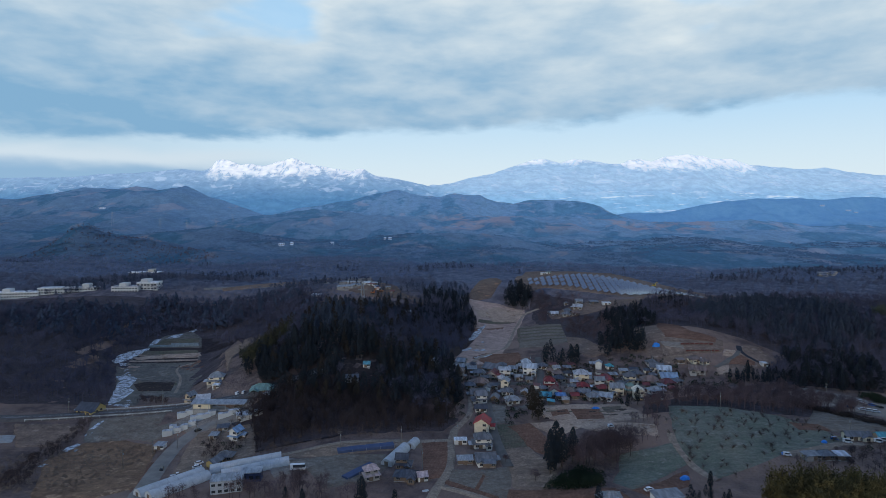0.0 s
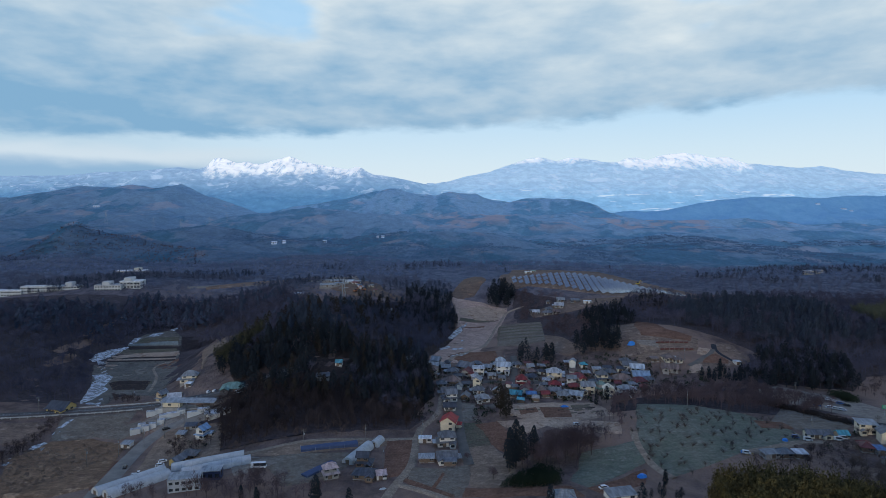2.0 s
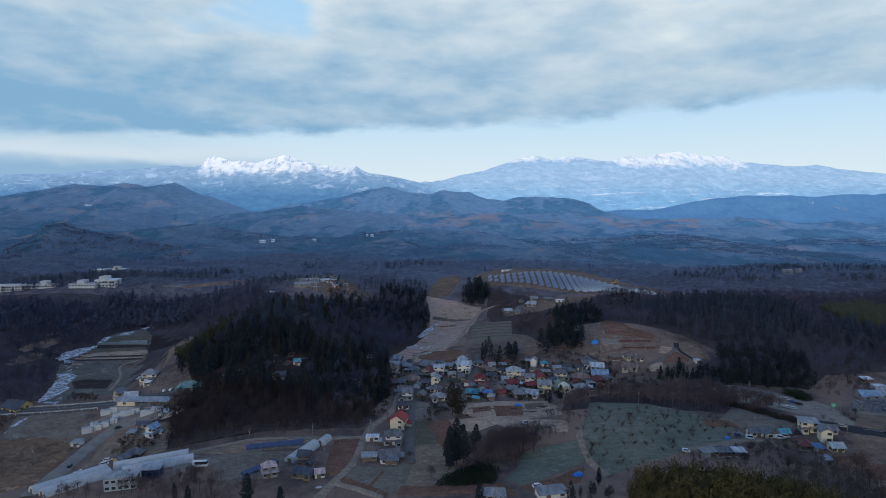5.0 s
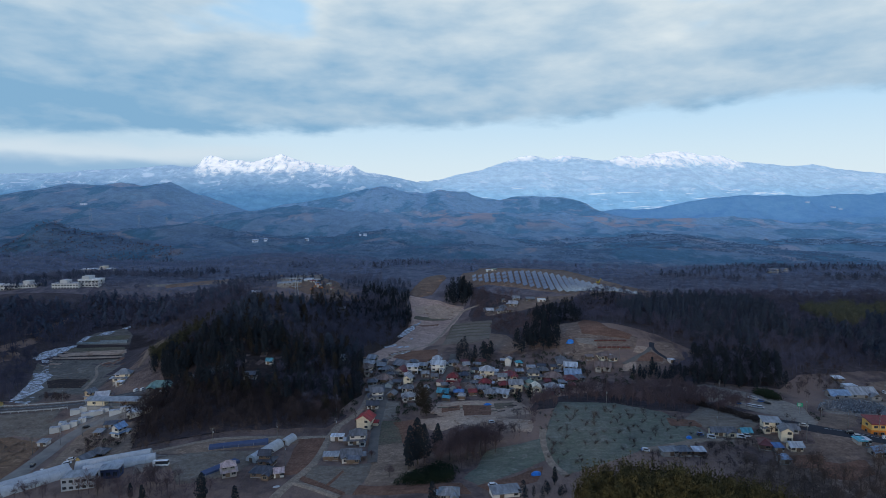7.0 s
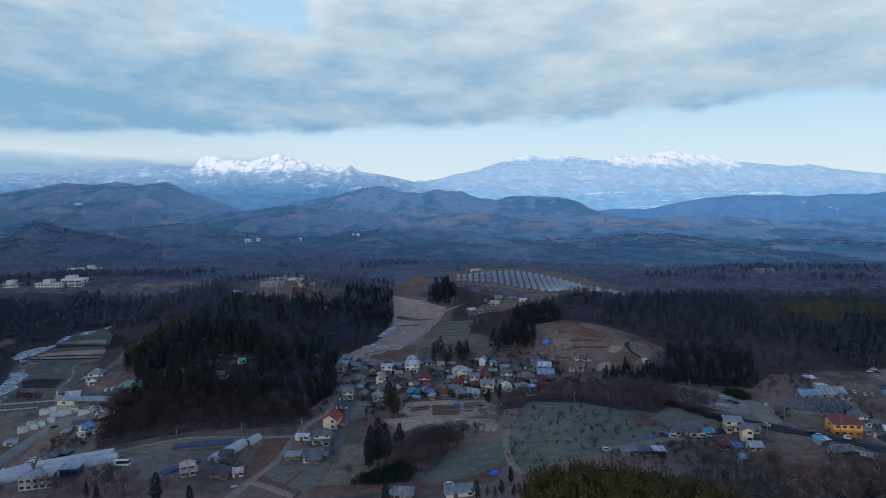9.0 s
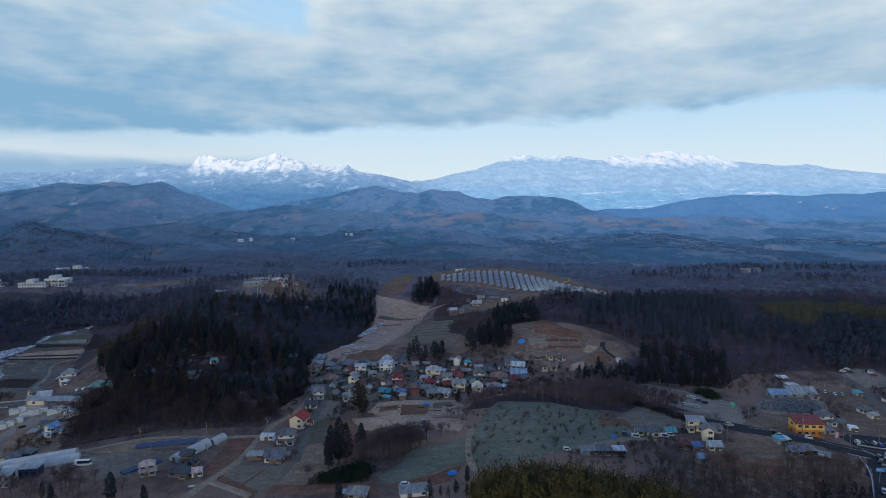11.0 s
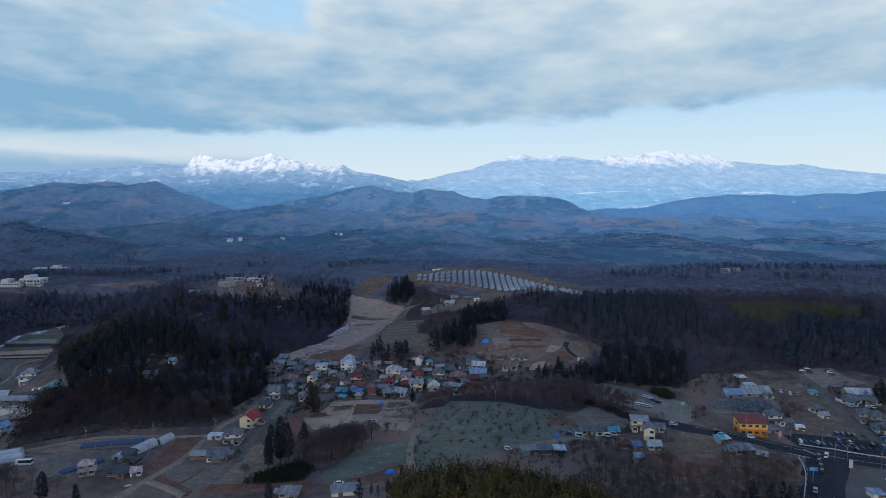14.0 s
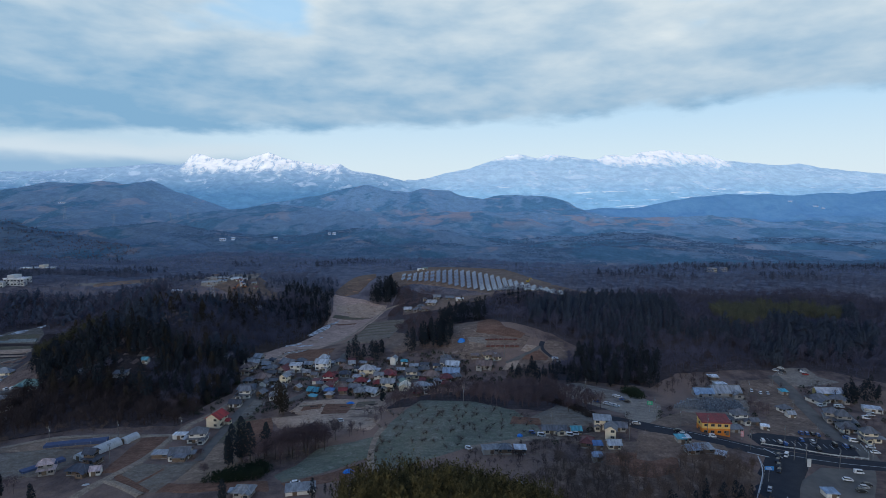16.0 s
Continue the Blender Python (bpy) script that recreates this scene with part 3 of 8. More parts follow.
WALLS = {"cream": (0.74, 0.65, 0.49), "white": (0.70, 0.68, 0.63), "grey": (0.36, 0.34, 0.32), "brown": (0.17, 0.125, 0.095), "yellow": (0.55, 0.42, 0.18),
         "sand": (0.50, 0.39, 0.27), "dark": (0.09, 0.09, 0.10)}
WALL_MATERIALS = {k: surface("wall_" + k, c, tuple(0.8 * v for v in c), 0.85, 0.5, 5.0, per_object=0.08) for k, c in WALLS.items()}
PAINTS = {"white": (0.72, 0.73, 0.74), "black": (0.02, 0.021, 0.024), "silver": (0.42, 0.43, 0.45), "blue": (0.04, 0.11, 0.30), "red": (0.30, 0.03, 0.03)}
PAINT_MATERIALS = {k: glossy("car_paint_" + k, c, 0.18, 0.3 if k == "silver" else 0.0) for k, c in PAINTS.items()}

# ---- mesh helpers ----
def mesh_of(name, verts, faces, material=None, smooth=False):
    me = bpy.data.meshes.new(name)
    me.from_pydata([tuple(v) for v in verts], [], [tuple(f) for f in faces])
    if material:
        me.materials.append(material)
    if smooth:
        me.polygons.foreach_set("use_smooth", [True] * len(me.polygons))
    me.update()
    return me


def grid_mesh(name, xs, ys, zs, material):
    """A sheet over arrays of rows and columns."""
    rows, cols = xs.shape
    verts = np.stack([xs, ys, zs], -1).reshape(-1, 3)
    k = np.arange(rows * cols).reshape(rows, cols)
    faces = np.stack([k[:-1, :-1], k[:-1, 1:], k[1:, 1:], k[1:, :-1]], -1).reshape(-1, 4)
    me = bpy.data.meshes.new(name)
    me.vertices.add(len(verts))
    me.vertices.foreach_set("co", verts.ravel())
    me.loops.add(faces.size)
    me.loops.foreach_set("vertex_index", faces.ravel())
    me.polygons.add(len(faces))
    me.polygons.foreach_set("loop_start", np.arange(0, faces.size, 4))
    me.polygons.foreach_set("use_smooth", np.ones(len(faces), bool))
    me.materials.append(material)
    me.update(calc_edges=True)
    return me


def tri_mesh(name, verts, tris, material):
    """A large joined mesh of triangles from arrays."""
    me = bpy.data.meshes.new(name)
    me.vertices.add(len(verts))
    me.vertices.foreach_set("co", np.asarray(verts, np.float32).ravel())
    me.loops.add(tris.size)
    me.loops.foreach_set("vertex_index", np.asarray(tris, np.int32).ravel())
    me.polygons.add(len(tris))
    me.polygons.foreach_set("loop_start", np.arange(0, tris.size, 3))
    for m in material if isinstance(material, (list, tuple)) else [material]:
        me.materials.append(m)
    me.update(calc_edges=True)
    return me


# ---- ground and mountains ----
deep = np.concatenate([np.linspace(-400, 120, 27)[:-1], np.geomspace(120, 900, 170)[:-1], np.linspace(900, 1800, 90)[:-1], np.linspace(1800, 4000, 120)])
fan = np.linspace(-1, 1, 421)
DEEP, FAN = np.meshgrid(deep, fan, indexing="ij")
ground_x = 70 + FAN * (330 + np.clip(DEEP, 0, None) * 0.86)
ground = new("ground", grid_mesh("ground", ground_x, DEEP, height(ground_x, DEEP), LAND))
tagged(ground, "rolling winter land with brown grass and haze-painted blue hills", "ground", kind="structure")


def range_height(x, y):
    """Snow mountains at the far end: two massifs of several tops on a long foot."""
    summits = ((-4700, 300), (-3862, 318), (-3416, 330), (-2969, 336), (-2745, 358), (-2522, 366), (-2297, 380), (-2073, 400), (-1917, 385), (-1849, 412), (-1802, 465), (-1757, 479), (-1690, 461), (-1615, 434), (-1534, 443), (-1423, 421),
               (-1332, 457), (-1265, 470), (-1197, 490), (-1086, 448), (-907, 408), (-728, 381), (-674, 399), (-629, 404), (-584, 368), (-526, 341), (-436, 337), (-279, 305), (-99, 262), (37, 280), (172, 318), (398, 366),
               (533, 413), (712, 471), (793, 484), (938, 449), (1006, 471), (1096, 480), (1299, 445), (1413, 440), (1480, 467), (1570, 480), (1661, 458), (1750, 494), (1930, 514), (2066, 503), (2158, 476), (2293, 481), (2431, 436), (2887, 396), (3045, 414), (3252, 374), (3655, 338), (4900, 280))
    sway = 45 * fbm(x / 160, y / 160, 77, 3)
    crest = np.interp(x + sway * np.clip((4640 - y) / 200, 0, 1), [p[0] for p in summits], [p[1] for p in summits])
    s = np.clip((y - 3600) / 1040, 0, 1) ** np.where(x > 0, 0.9, 1.3)
    swell = np.interp(x, (-4700, -2500, -1500, -700, -99, 600, 1100, 1900, 2500, 3655, 4900), (300, 345, 410, 375, 262, 405, 445, 475, 420, 338, 280))
    z = 30 + (swell - 30) * s + (crest - swell) * s ** 5
    z = np.where(y > 4640, crest - (y - 4640) * 0.4, z)
    side = 4 * s * (1 - s)
    spur = ridged((x + 1.6 * sway) / 420, (y + sway) / 420, 71, 5)
    return z + side * np.where(x > 100, 60, 120) * (spur - 0.25) + 20 * s * ridged(x / 110, y / 130, 83, 4) * np.clip((4640 - y) / 160, 0.1, 1) + 6 * fbm(x / 40, y / 40, 91, 3) * s


my, mx = np.meshgrid(np.linspace(3560, 4720, 130), np.linspace(-4700, 4900, 620), indexing="ij")
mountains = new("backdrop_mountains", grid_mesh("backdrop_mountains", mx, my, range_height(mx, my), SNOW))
tagged(mountains, "distant snow-capped mountain range with painted-in blue haze and slight glow", "mountains", kind="structure")

# ---- woods ----
def inside(x, y, poly):
    """Which of the places lie in a polygon."""
    hit = np.zeros(np.shape(x), bool)
    for (ax, ay), (bx, by) in zip(poly, poly[1:] + poly[:1]):
        cross = (ay > y) != (by > y)
        hit ^= cross & (x < (bx - ax) * (y - ay) / (by - ay + 1e-9) + ax)
    return hit


def cedar_arrays(rng, sprays, tall=18.0, wide=2.8, leaf=1.0):
    """A conifer: a bare lower trunk and a full, blunt-topped crown of drooping sprays in uneven tiers."""
    v, f = [], []

    def tri(a, b, c):
        f.append((len(v), len(v) + 1, len(v) + 2))
        v.extend((a, b, c))
    for k in range(3):
        a, b = k * 2.094, k * 2.094 + 2.094
        tri((0.22 * math.cos(a), 0.22 * math.sin(a), -1.0), (0.22 * math.cos(b), 0.22 * math.sin(b), -1.0), (0, 0, tall * 0.85))
    foot, lop = rng.uniform(0.1, 0.26), rng.uniform(0, 6.28)
    tiers = rng.uniform(4.0, 7.0)
    for i in range(sprays):
        s = ((i + rng.random()) / sprays) ** 0.9
        z = tall * (foot + (0.97 - foot) * s)
        full = wide * (1 - s) ** 0.5 * min(1.0, 0.5 + 2.0 * s) * (0.92 + 0.09 * math.sin(s * tiers * 6.28)) * max(0.55, 1 + 0.28 * math.sin(lop + 5.0 * s) * math.sin(2.2 * lop + 9.0 * s))
        a = rng.uniform(0, 6.283)
        r = full * rng.uniform(0.6, 1.08) * (1 + 0.22 * math.cos(a - lop)) + 0.1
        w = leaf * rng.uniform(0.6, 1.3) * (0.6 + 0.4 * (1 - s))
        o = Vector((math.cos(a), math.sin(a), 0))
        t = Vector((-math.sin(a), math.cos(a), 0))
        c = o * r + Vector((0, 0, z))
        tri(tuple(c - t * w + o * 0.3 * w + Vector((0, 0, -0.55 * w))), tuple(c + t * w + o * 0.3 * w + Vector((0, 0, -rng.uniform(0.2, 0.9) * w))), tuple(c - o * min(r, 0.75 * w) + t * rng.uniform(-0.4, 0.4) * w + Vector((0, 0, 0.75 * w))))
    return np.array(v), np.array(f)


def bare_arrays(rng, twigs, tall=12.0, wide=4.0, thick=1.0, tuft=0.5, fans=0.4):
    """A leafless broadleaf tree: a trunk, some limbs, a fan of thin twigs and a rounded, gappy haze of twig tufts."""
    v, f = [], []

    def blade(p, q, w):
        d = Vector(q) - Vector(p)
        side = d.cross(Vector((rng.uniform(-1, 1), rng.uniform(-1, 1), rng.uniform(-1, 1)))).normalized() * w
        f.append((len(v), len(v) + 1, len(v) + 2))
        v.extend((tuple(Vector(p) - side), tuple(Vector(p) + side), q))
    for k in range(3):
        a, b = k * 2.094, k * 2.094 + 2.094
        f.append((len(v), len(v) + 1, len(v) + 2))
        v.extend(((0.2 * math.cos(a), 0.2 * math.sin(a), -1.0), (0.2 * math.cos(b), 0.2 * math.sin(b), -1.0), (0, 0, tall * 0.75)))
    heart = Vector((0, 0, tall * 0.56))
    for k in range(9 if twigs > 60 else 4):
        a, up = rng.uniform(0, 6.283), rng.uniform(0.0, 0.9)
        flat = math.sqrt(1 - up * up)
        blade((0, 0, tall * rng.uniform(0.25, 0.5)), (math.cos(a) * flat * wide * 0.75, math.sin(a) * flat * wide * 0.75, tall * (0.6 + 0.33 * up)), 0.11)
    lobes = []
    for k in range(6):
        a, up = k * 1.047 + rng.uniform(-0.4, 0.4), rng.uniform(-0.25, 0.7)
        lobes.append((Vector((math.cos(a) * wide * 0.5, math.sin(a) * wide * 0.5, up * tall * 0.26)), rng.uniform(0.42, 0.62) * wide))
    lobes.append((Vector((0, 0, tall * 0.22)), 0.5 * wide))
    for k in range(twigs):
        centre, size = lobes[k % 7]
        d = Vector((rng.gauss(0, 1), rng.gauss(0, 1), rng.gauss(0.35, 0.9))).normalized()
        c = heart + centre + Vector((d.x * size, d.y * size, d.z * size * 0.85)) * rng.uniform(0.75, 1.08)
        if rng.random() < fans:
            grow = (d + Vector((rng.uniform(-0.5, 0.5), rng.uniform(-0.5, 0.5), rng.uniform(0.1, 0.9)))).normalized()
            blade(tuple(c - grow * tall * 0.09), tuple(c + grow * tall * rng.uniform(0.03, 0.10)), rng.uniform(0.05, 0.11) * thick)
            continue
        # a tuft of twigs, spread over the crown's skin
        n = (d + Vector((rng.uniform(-0.45, 0.45), rng.uniform(-0.45, 0.45), rng.uniform(-0.2, 0.6)))).normalized()
        p = n.orthogonal().normalized()
        q = n.cross(p)
        turn_, w = rng.uniform(0, 6.283), tuft * rng.uniform(0.6, 1.4)
        f.append((len(v), len(v) + 1, len(v) + 2))
        v.extend(tuple(c + (p * math.cos(turn_ + j * 2.094) + q * math.sin(turn_ + j * 2.094)) * w * (1.0 if j else 1.4)) for j in range(3))
    return np.array(v), np.array(f)


def bamboo_arrays(rng, plumes, tall=12.0):
    """A clump of leaning culms with feathery, nodding heads."""
    v, f = [], []
    for k in range(plumes):
        a, lean = rng.uniform(0, 6.283), rng.uniform(0.2, 1.4)
        top = tall * rng.uniform(0.7, 1.05)
        bx, by = rng.uniform(-1.4, 1.4), rng.uniform(-1.4, 1.4)
        for j in range(14):
            s = 0.45 + 0.55 * (j + rng.random()) / 14
            c = Vector((bx + math.cos(a) * lean * s ** 3 * 2, by + math.sin(a) * lean * s ** 3 * 2, top * s - 0.6 * lean * max(0, s - 0.8) * 5))
            c += Vector((rng.uniform(-0.7, 0.7), rng.uniform(-0.7, 0.7), 0)) * (1.3 - s)
            t, w = rng.uniform(0, 6.283), rng.uniform(0.14, 0.28)
            d = Vector((math.cos(t), math.sin(t), rng.uniform(-0.7, 0.7)))
            f.append((len(v), len(v) + 1, len(v) + 2))
            v.extend((tuple(c - d * w), tuple(c + d * w * 0.8 + Vector((0, 0, -0.3))), tuple(c + Vector((rng.uniform(-.5, .5), rng.uniform(-.5, .5), rng.uniform(-0.3, 0.5))))))
    return np.array(v), np.array(f)


def shrub_arrays(rng, leaves, tall=2.5, wide=2.0):
    v, f = [], []
    for k in range(leaves):
        a, s, r = rng.uniform(0, 6.283), rng.uniform(0, 1), rng.uniform(0.2, 1) ** 0.5
        c = Vector((math.cos(a) * wide * r * (1 - 0.5 * s), math.sin(a) * wide * r * (1 - 0.5 * s), tall * s * 0.9))
        t, w = rng.uniform(0, 6.283), rng.uniform(0.12, 0.25)
        d = Vector((math.cos(t), math.sin(t), rng.uniform(-0.4, 0.4)))
        f.append((len(v), len(v) + 1, len(v) + 2))
        v.extend((tuple(c - d * w), tuple(c + d * w), tuple(c + Vector((rng.uniform(-.3, .3), rng.uniform(-.3, .3), 0.32)))))
    return np.array(v), np.array(f)


rng = random.Random(7)
KINDS = {
    "cedar": [cedar_arrays(rng, 190, rng.uniform(10, 15), rng.uniform(2.9, 4.1), 0.62) for _ in range(10)],
    "far_cedar": [cedar_arrays(rng, 64, rng.uniform(8.5, 13), rng.uniform(2.8, 3.9), 1.05) for _ in range(10)],
    "bare": [bare_arrays(rng, 165, rng.uniform(8.0, 12.5), rng.uniform(2.8, 4.4), 0.85, 0.22, 0.88) for _ in range(10)],
    "far_bare": [bare_arrays(rng, 52, rng.uniform(7.5, 11), rng.uniform(3.2, 4.6), 1.9, 0.55, 0.6) for _ in range(10)],
    "bamboo": [bamboo_arrays(rng, 18, rng.uniform(10, 13)) for _ in range(5)],
    "tuft": [shrub_arrays(rng, 16, rng.uniform(0.9, 1.4), rng.uniform(1.2, 2.0)) for _ in range(6)],
    "shrub": [shrub_arrays(rng, 130, rng.uniform(1.6, 2.8), rng.uniform(1.6, 2.6)) for _ in range(5)],
}
def crowns_arrays(rng, crowns, spread=11.0):
    """A few distant tree crowns standing together, each a low uneven cone."""
    v, f = [], []
    for k in range(crowns):
        a, r = rng.uniform(0, 6.283), spread * math.sqrt(rng.random())
        x, y, w, h = math.cos(a) * r, math.sin(a) * r, rng.uniform(2.2, 4.2), rng.uniform(2.0, 3.6)
        ring = [(x + math.cos(b * 1.571 + a) * w * rng.uniform(0.7, 1.2), y + math.sin(b * 1.571 + a) * w * rng.uniform(0.7, 1.2), h * rng.uniform(0.1, 0.35)) for b in range(4)]
        n = len(v)
        v.extend(ring + [(x + rng.uniform(-1, 1), y + rng.uniform(-1, 1), h)])
        f.extend((n + b, n + (b + 1) % 4, n + 4) for b in range(4))
    return np.array(v), np.array(f)


KINDS["crowns"] = [crowns_arrays(rng, 4) for _ in range(8)]
CLEAR = []     # ground kept free of trees


def scatter(poly, gap, seed, keep=1.0, thin=None, anywhere=False):
    """Uneven places about gap apart in a polygon, off the cleared ground."""
    r = np.random.RandomState(seed)
    px, py = [p[0] for p in poly], [p[1] for p in poly]
    gx, gy = np.meshgrid(np.arange(min(px), max(px), gap), np.arange(min(py), max(py), gap))
    gx = gx.ravel() + r.uniform(-0.9, 0.9, gx.size) * gap
    gy = gy.ravel() + r.uniform(-0.9, 0.9, gy.size) * gap
    ok = inside(gx, gy, poly) & (r.uniform(0, 1, gx.size) < keep)
    for free in () if anywhere else CLEAR:
        ok &= ~inside(gx, gy, free)
    if thin is not None:
        ok &= thin(gx, gy)
    return gx[ok], gy[ok]


def stand(name, label, kind, places, material, seed, size=(0.6, 1.2), sink=0.0):
    """One joined wood of many trees of a kind."""
    r = np.random.RandomState(seed)
    xs, ys = places
    if not len(xs):
        return None
    zs = height(xs, ys) - sink
    shapes = KINDS[kind]
    verts, tris, base = [], [], 0
    pick = r.randint(0, len(shapes), len(xs))
    for k, (v, f) in enumerate(shapes):
        w = np.nonzero(pick == k)[0]
        if not len(w):
            continue
        a, s = r.uniform(0, 6.283, len(w)), r.uniform(size[0], size[1], len(w))
        c, n = np.cos(a) * s, np.sin(a) * s
        X = v[None, :, 0] * c[:, None] - v[None, :, 1] * n[:, None] + xs[w][:, None]
        Y = v[None, :, 0] * n[:, None] + v[None, :, 1] * c[:, None] + ys[w][:, None]
        Z = v[None, :, 2] * s[:, None] * r.uniform(0.9, 1.12, len(w))[:, None] + zs[w][:, None]
        verts.append(np.stack([X, Y, Z], -1).reshape(-1, 3))
        tris.append((f[None] + (np.arange(len(w)) * len(v))[:, None, None] + base).reshape(-1, 3))
        base += len(w) * len(v)
    ob = new(name, tri_mesh(name, np.concatenate(verts), np.concatenate(tris), material))
    return tagged(ob, label, "wood", kind="stuff")

# ---- things: common helpers ----
class Shape:
    """Collects corners and faces of one mesh."""

    def __init__(self):
        self.v, self.f = [], []

    def face(self, *pts):
        k = len(self.v)
        self.v.extend(tuple(p) for p in pts)
        self.f.append(tuple(range(k, k + len(pts))))
        return self

    def box(self, x0, y0, z0, x1, y1, z1):
        k = len(self.v)
        self.v += [(x0, y0, z0), (x1, y0, z0), (x1, y1, z0), (x0, y1, z0), (x0, y0, z1), (x1, y0, z1), (x1, y1, z1), (x0, y1, z1)]
        self.f += [tuple(k + i for i in q) for q in ((0, 3, 2, 1), (4, 5, 6, 7), (0, 1, 5, 4), (1, 2, 6, 5), (2, 3, 7, 6), (3, 0, 4, 7))]
        return self

    def loft(self, rings, close=True, caps=True):
        """Skin between rings of equal length."""
        k, n = len(self.v), len(rings[0])
        for r in rings:
            self.v += [tuple(p) for p in r]
        for i in range(len(rings) - 1):
            for j in range(n if close else n - 1):
                a, b = k + i * n + j, k + i * n + (j + 1) % n
                self.f.append((a, b, b + n, a + n))
        if caps:
            self.f.append(tuple(k + j for j in reversed(range(n))))
            self.f.append(tuple(k + (len(rings) - 1) * n + j for j in range(n)))
        return self

    def tube(self, p, q, r0, r1=None, n=6):
        p, q, r1 = Vector(p), Vector(q), r0 if r1 is None else r1
        d = (q - p).normalized()
        a = d.orthogonal().normalized()
        b = d.cross(a)
        ring = lambda c, r: [c + (a * math.cos(6.2832 * i / n) + b * math.sin(6.2832 * i / n)) * r for i in range(n)]
        return self.loft([ring(p, r0), ring(q, r1)])

    def slab(self, pts, thick):
        """A sloping sheet with thickness below it."""
        low = [(x, y, z - thick) for x, y, z in pts]
        return self.loft([low, pts])

    def mesh(self, name, material):
        return mesh_of(name, self.v, self.f, material)


def root(name, x, y, turn, label, category, group="", z=None):
    ob = new(name)
    ob.matrix_basis = pose(x, y, float(height(x, y)) if z is None else z, 0, 0, turn)
    return tagged(ob, label, category, group)


def part(name, shape, material, parent, label="", at=None):
    """One mesh object under a thing or a part."""
    me = shape if isinstance(shape, bpy.types.Mesh) else shape.mesh(name, material)
    ob = new(name, me)
    ob.parent = parent
    if at is not None:
        ob.matrix_basis = at
    return tagged(ob, label)


def draped(name, poly, lift, step=5.0):
    """A flat polygon cut into a net and laid on the land."""
    bm = bmesh.new()
    bm.faces.new([bm.verts.new((x, y, 0)) for x, y in poly])
    bmesh.ops.triangulate(bm, faces=bm.faces[:])
    for axis in (0, 1):
        c = [p[axis] for p in poly]
        s = max(step, (max(c) - min(c)) / 40)
        n = [0, 0, 0]
        n[axis] = 1
        k = min(c) + s
        while k < max(c):
            at = [0, 0, 0]
            at[axis] = k
            bmesh.ops.bisect_plane(bm, geom=bm.verts[:] + bm.edges[:] + bm.faces[:], plane_co=at, plane_no=n)
            k += s
    xy = np.array([v.co[:2] for v in bm.verts])
    z = height(xy[:, 0], xy[:, 1]) + lift
    for v, h in zip(bm.verts, z):
        v.co.z = h
    bmesh.ops.recalc_face_normals(bm, faces=bm.faces[:])
    if sum(f.normal.z for f in bm.faces) < 0:
        bmesh.ops.reverse_faces(bm, faces=bm.faces[:])
    # the rim runs out into the land
    rim = [e for e in bm.edges if e.is_boundary]
    away = {}
    for e in rim:
        a, b = e.verts
        n = (b.co - a.co).cross(Vector((0, 0, 1))).normalized()
        if n.dot((a.co + b.co) / 2 - e.link_faces[0].calc_center_median()) < 0:
            n = -n
        away[a] = away.get(a, Vector((0, 0, 0))) + n
        away[b] = away.get(b, Vector((0, 0, 0))) + n
    skirt = {v: bm.verts.new(v.co + d.normalized() * 0.9) for v, d in away.items()}
    for v in skirt.values():
        v.co.z = float(height(v.co.x, v.co.y)) - 0.1
    for e in rim:
        a, b = e.verts
        bm.faces.new((a, b, skirt[b], skirt[a]))
    bmesh.ops.recalc_face_normals(bm, faces=bm.faces[:])
    if sum(f.normal.z for f in bm.faces) < 0:
        bmesh.ops.reverse_faces(bm, faces=bm.faces[:])
    for f in bm.faces:
        f.smooth = True
    me = bpy.data.meshes.new(name)
    bm.to_mesh(me)
    bm.free()
    return me


def ragged(poly, seed, much=1.0):
    """The polygon with wavering edges."""
    r, out_ = random.Random(seed), []
    for (ax, ay), (bx, by) in zip(poly, poly[1:] + poly[:1]):
        n = max(1, int(math.hypot(bx - ax, by - ay) / 5.0))
        for i in range(n):
            s = i / n
            w = much * 0.6 if i else 0.2
            out_.append((ax + (bx - ax) * s + r.uniform(-w, w), ay + (by - ay) * s + r.uniform(-w, w)))
    return out_


lifts = iter(range(10000))
OUTLINES, ROADWAYS = [], []    # for the verges


def field(name, label, material, poly, much=0.9):
    k = next(lifts)
    far = sum(p[1] for p in poly) / len(poly) / 1000
    me = draped(name, ragged(poly, k, much), 0.12 + far * 0.5 + 0.006 * (k % 20))
    me.materials.append(material)
    ob = tagged(new(name, me), label, "field", kind="structure")
    CLEAR.append(poly)
    if material not in (ASPHALT, ASPHALT_OLD, GRAVEL, SNOWY):
        OUTLINES.append(poly)
    if far > 0.48:
        CLEAR.append([(px, py - 14) for px, py in poly])
    return ob


def ribbon(name, line, width, lift, material, step=3.0):
    """A strip along a bent line, laid on the land."""
    pts = []
    for (ax, ay), (bx, by) in zip(line, line[1:]):
        n = max(1, int(math.hypot(bx - ax, by - ay) / step))
        pts += [(ax + (bx - ax) * i / n, ay + (by - ay) * i / n) for i in range(n)]
    pts.append(line[-1])
    pts = np.array(pts, float)
    for _ in range(6):
        pts[1:-1] = 0.25 * pts[:-2] + 0.5 * pts[1:-1] + 0.25 * pts[2:]
    d = np.gradient(pts, axis=0)
    d /= np.linalg.norm(d, axis=1)[:, None]
    side = np.stack([-d[:, 1], d[:, 0]], 1)
    out_ = 0.5 + (0.9 if width > 1.5 else 0.02) / width
    ks = (-out_, -0.5, -0.17, 0.17, 0.5, out_)
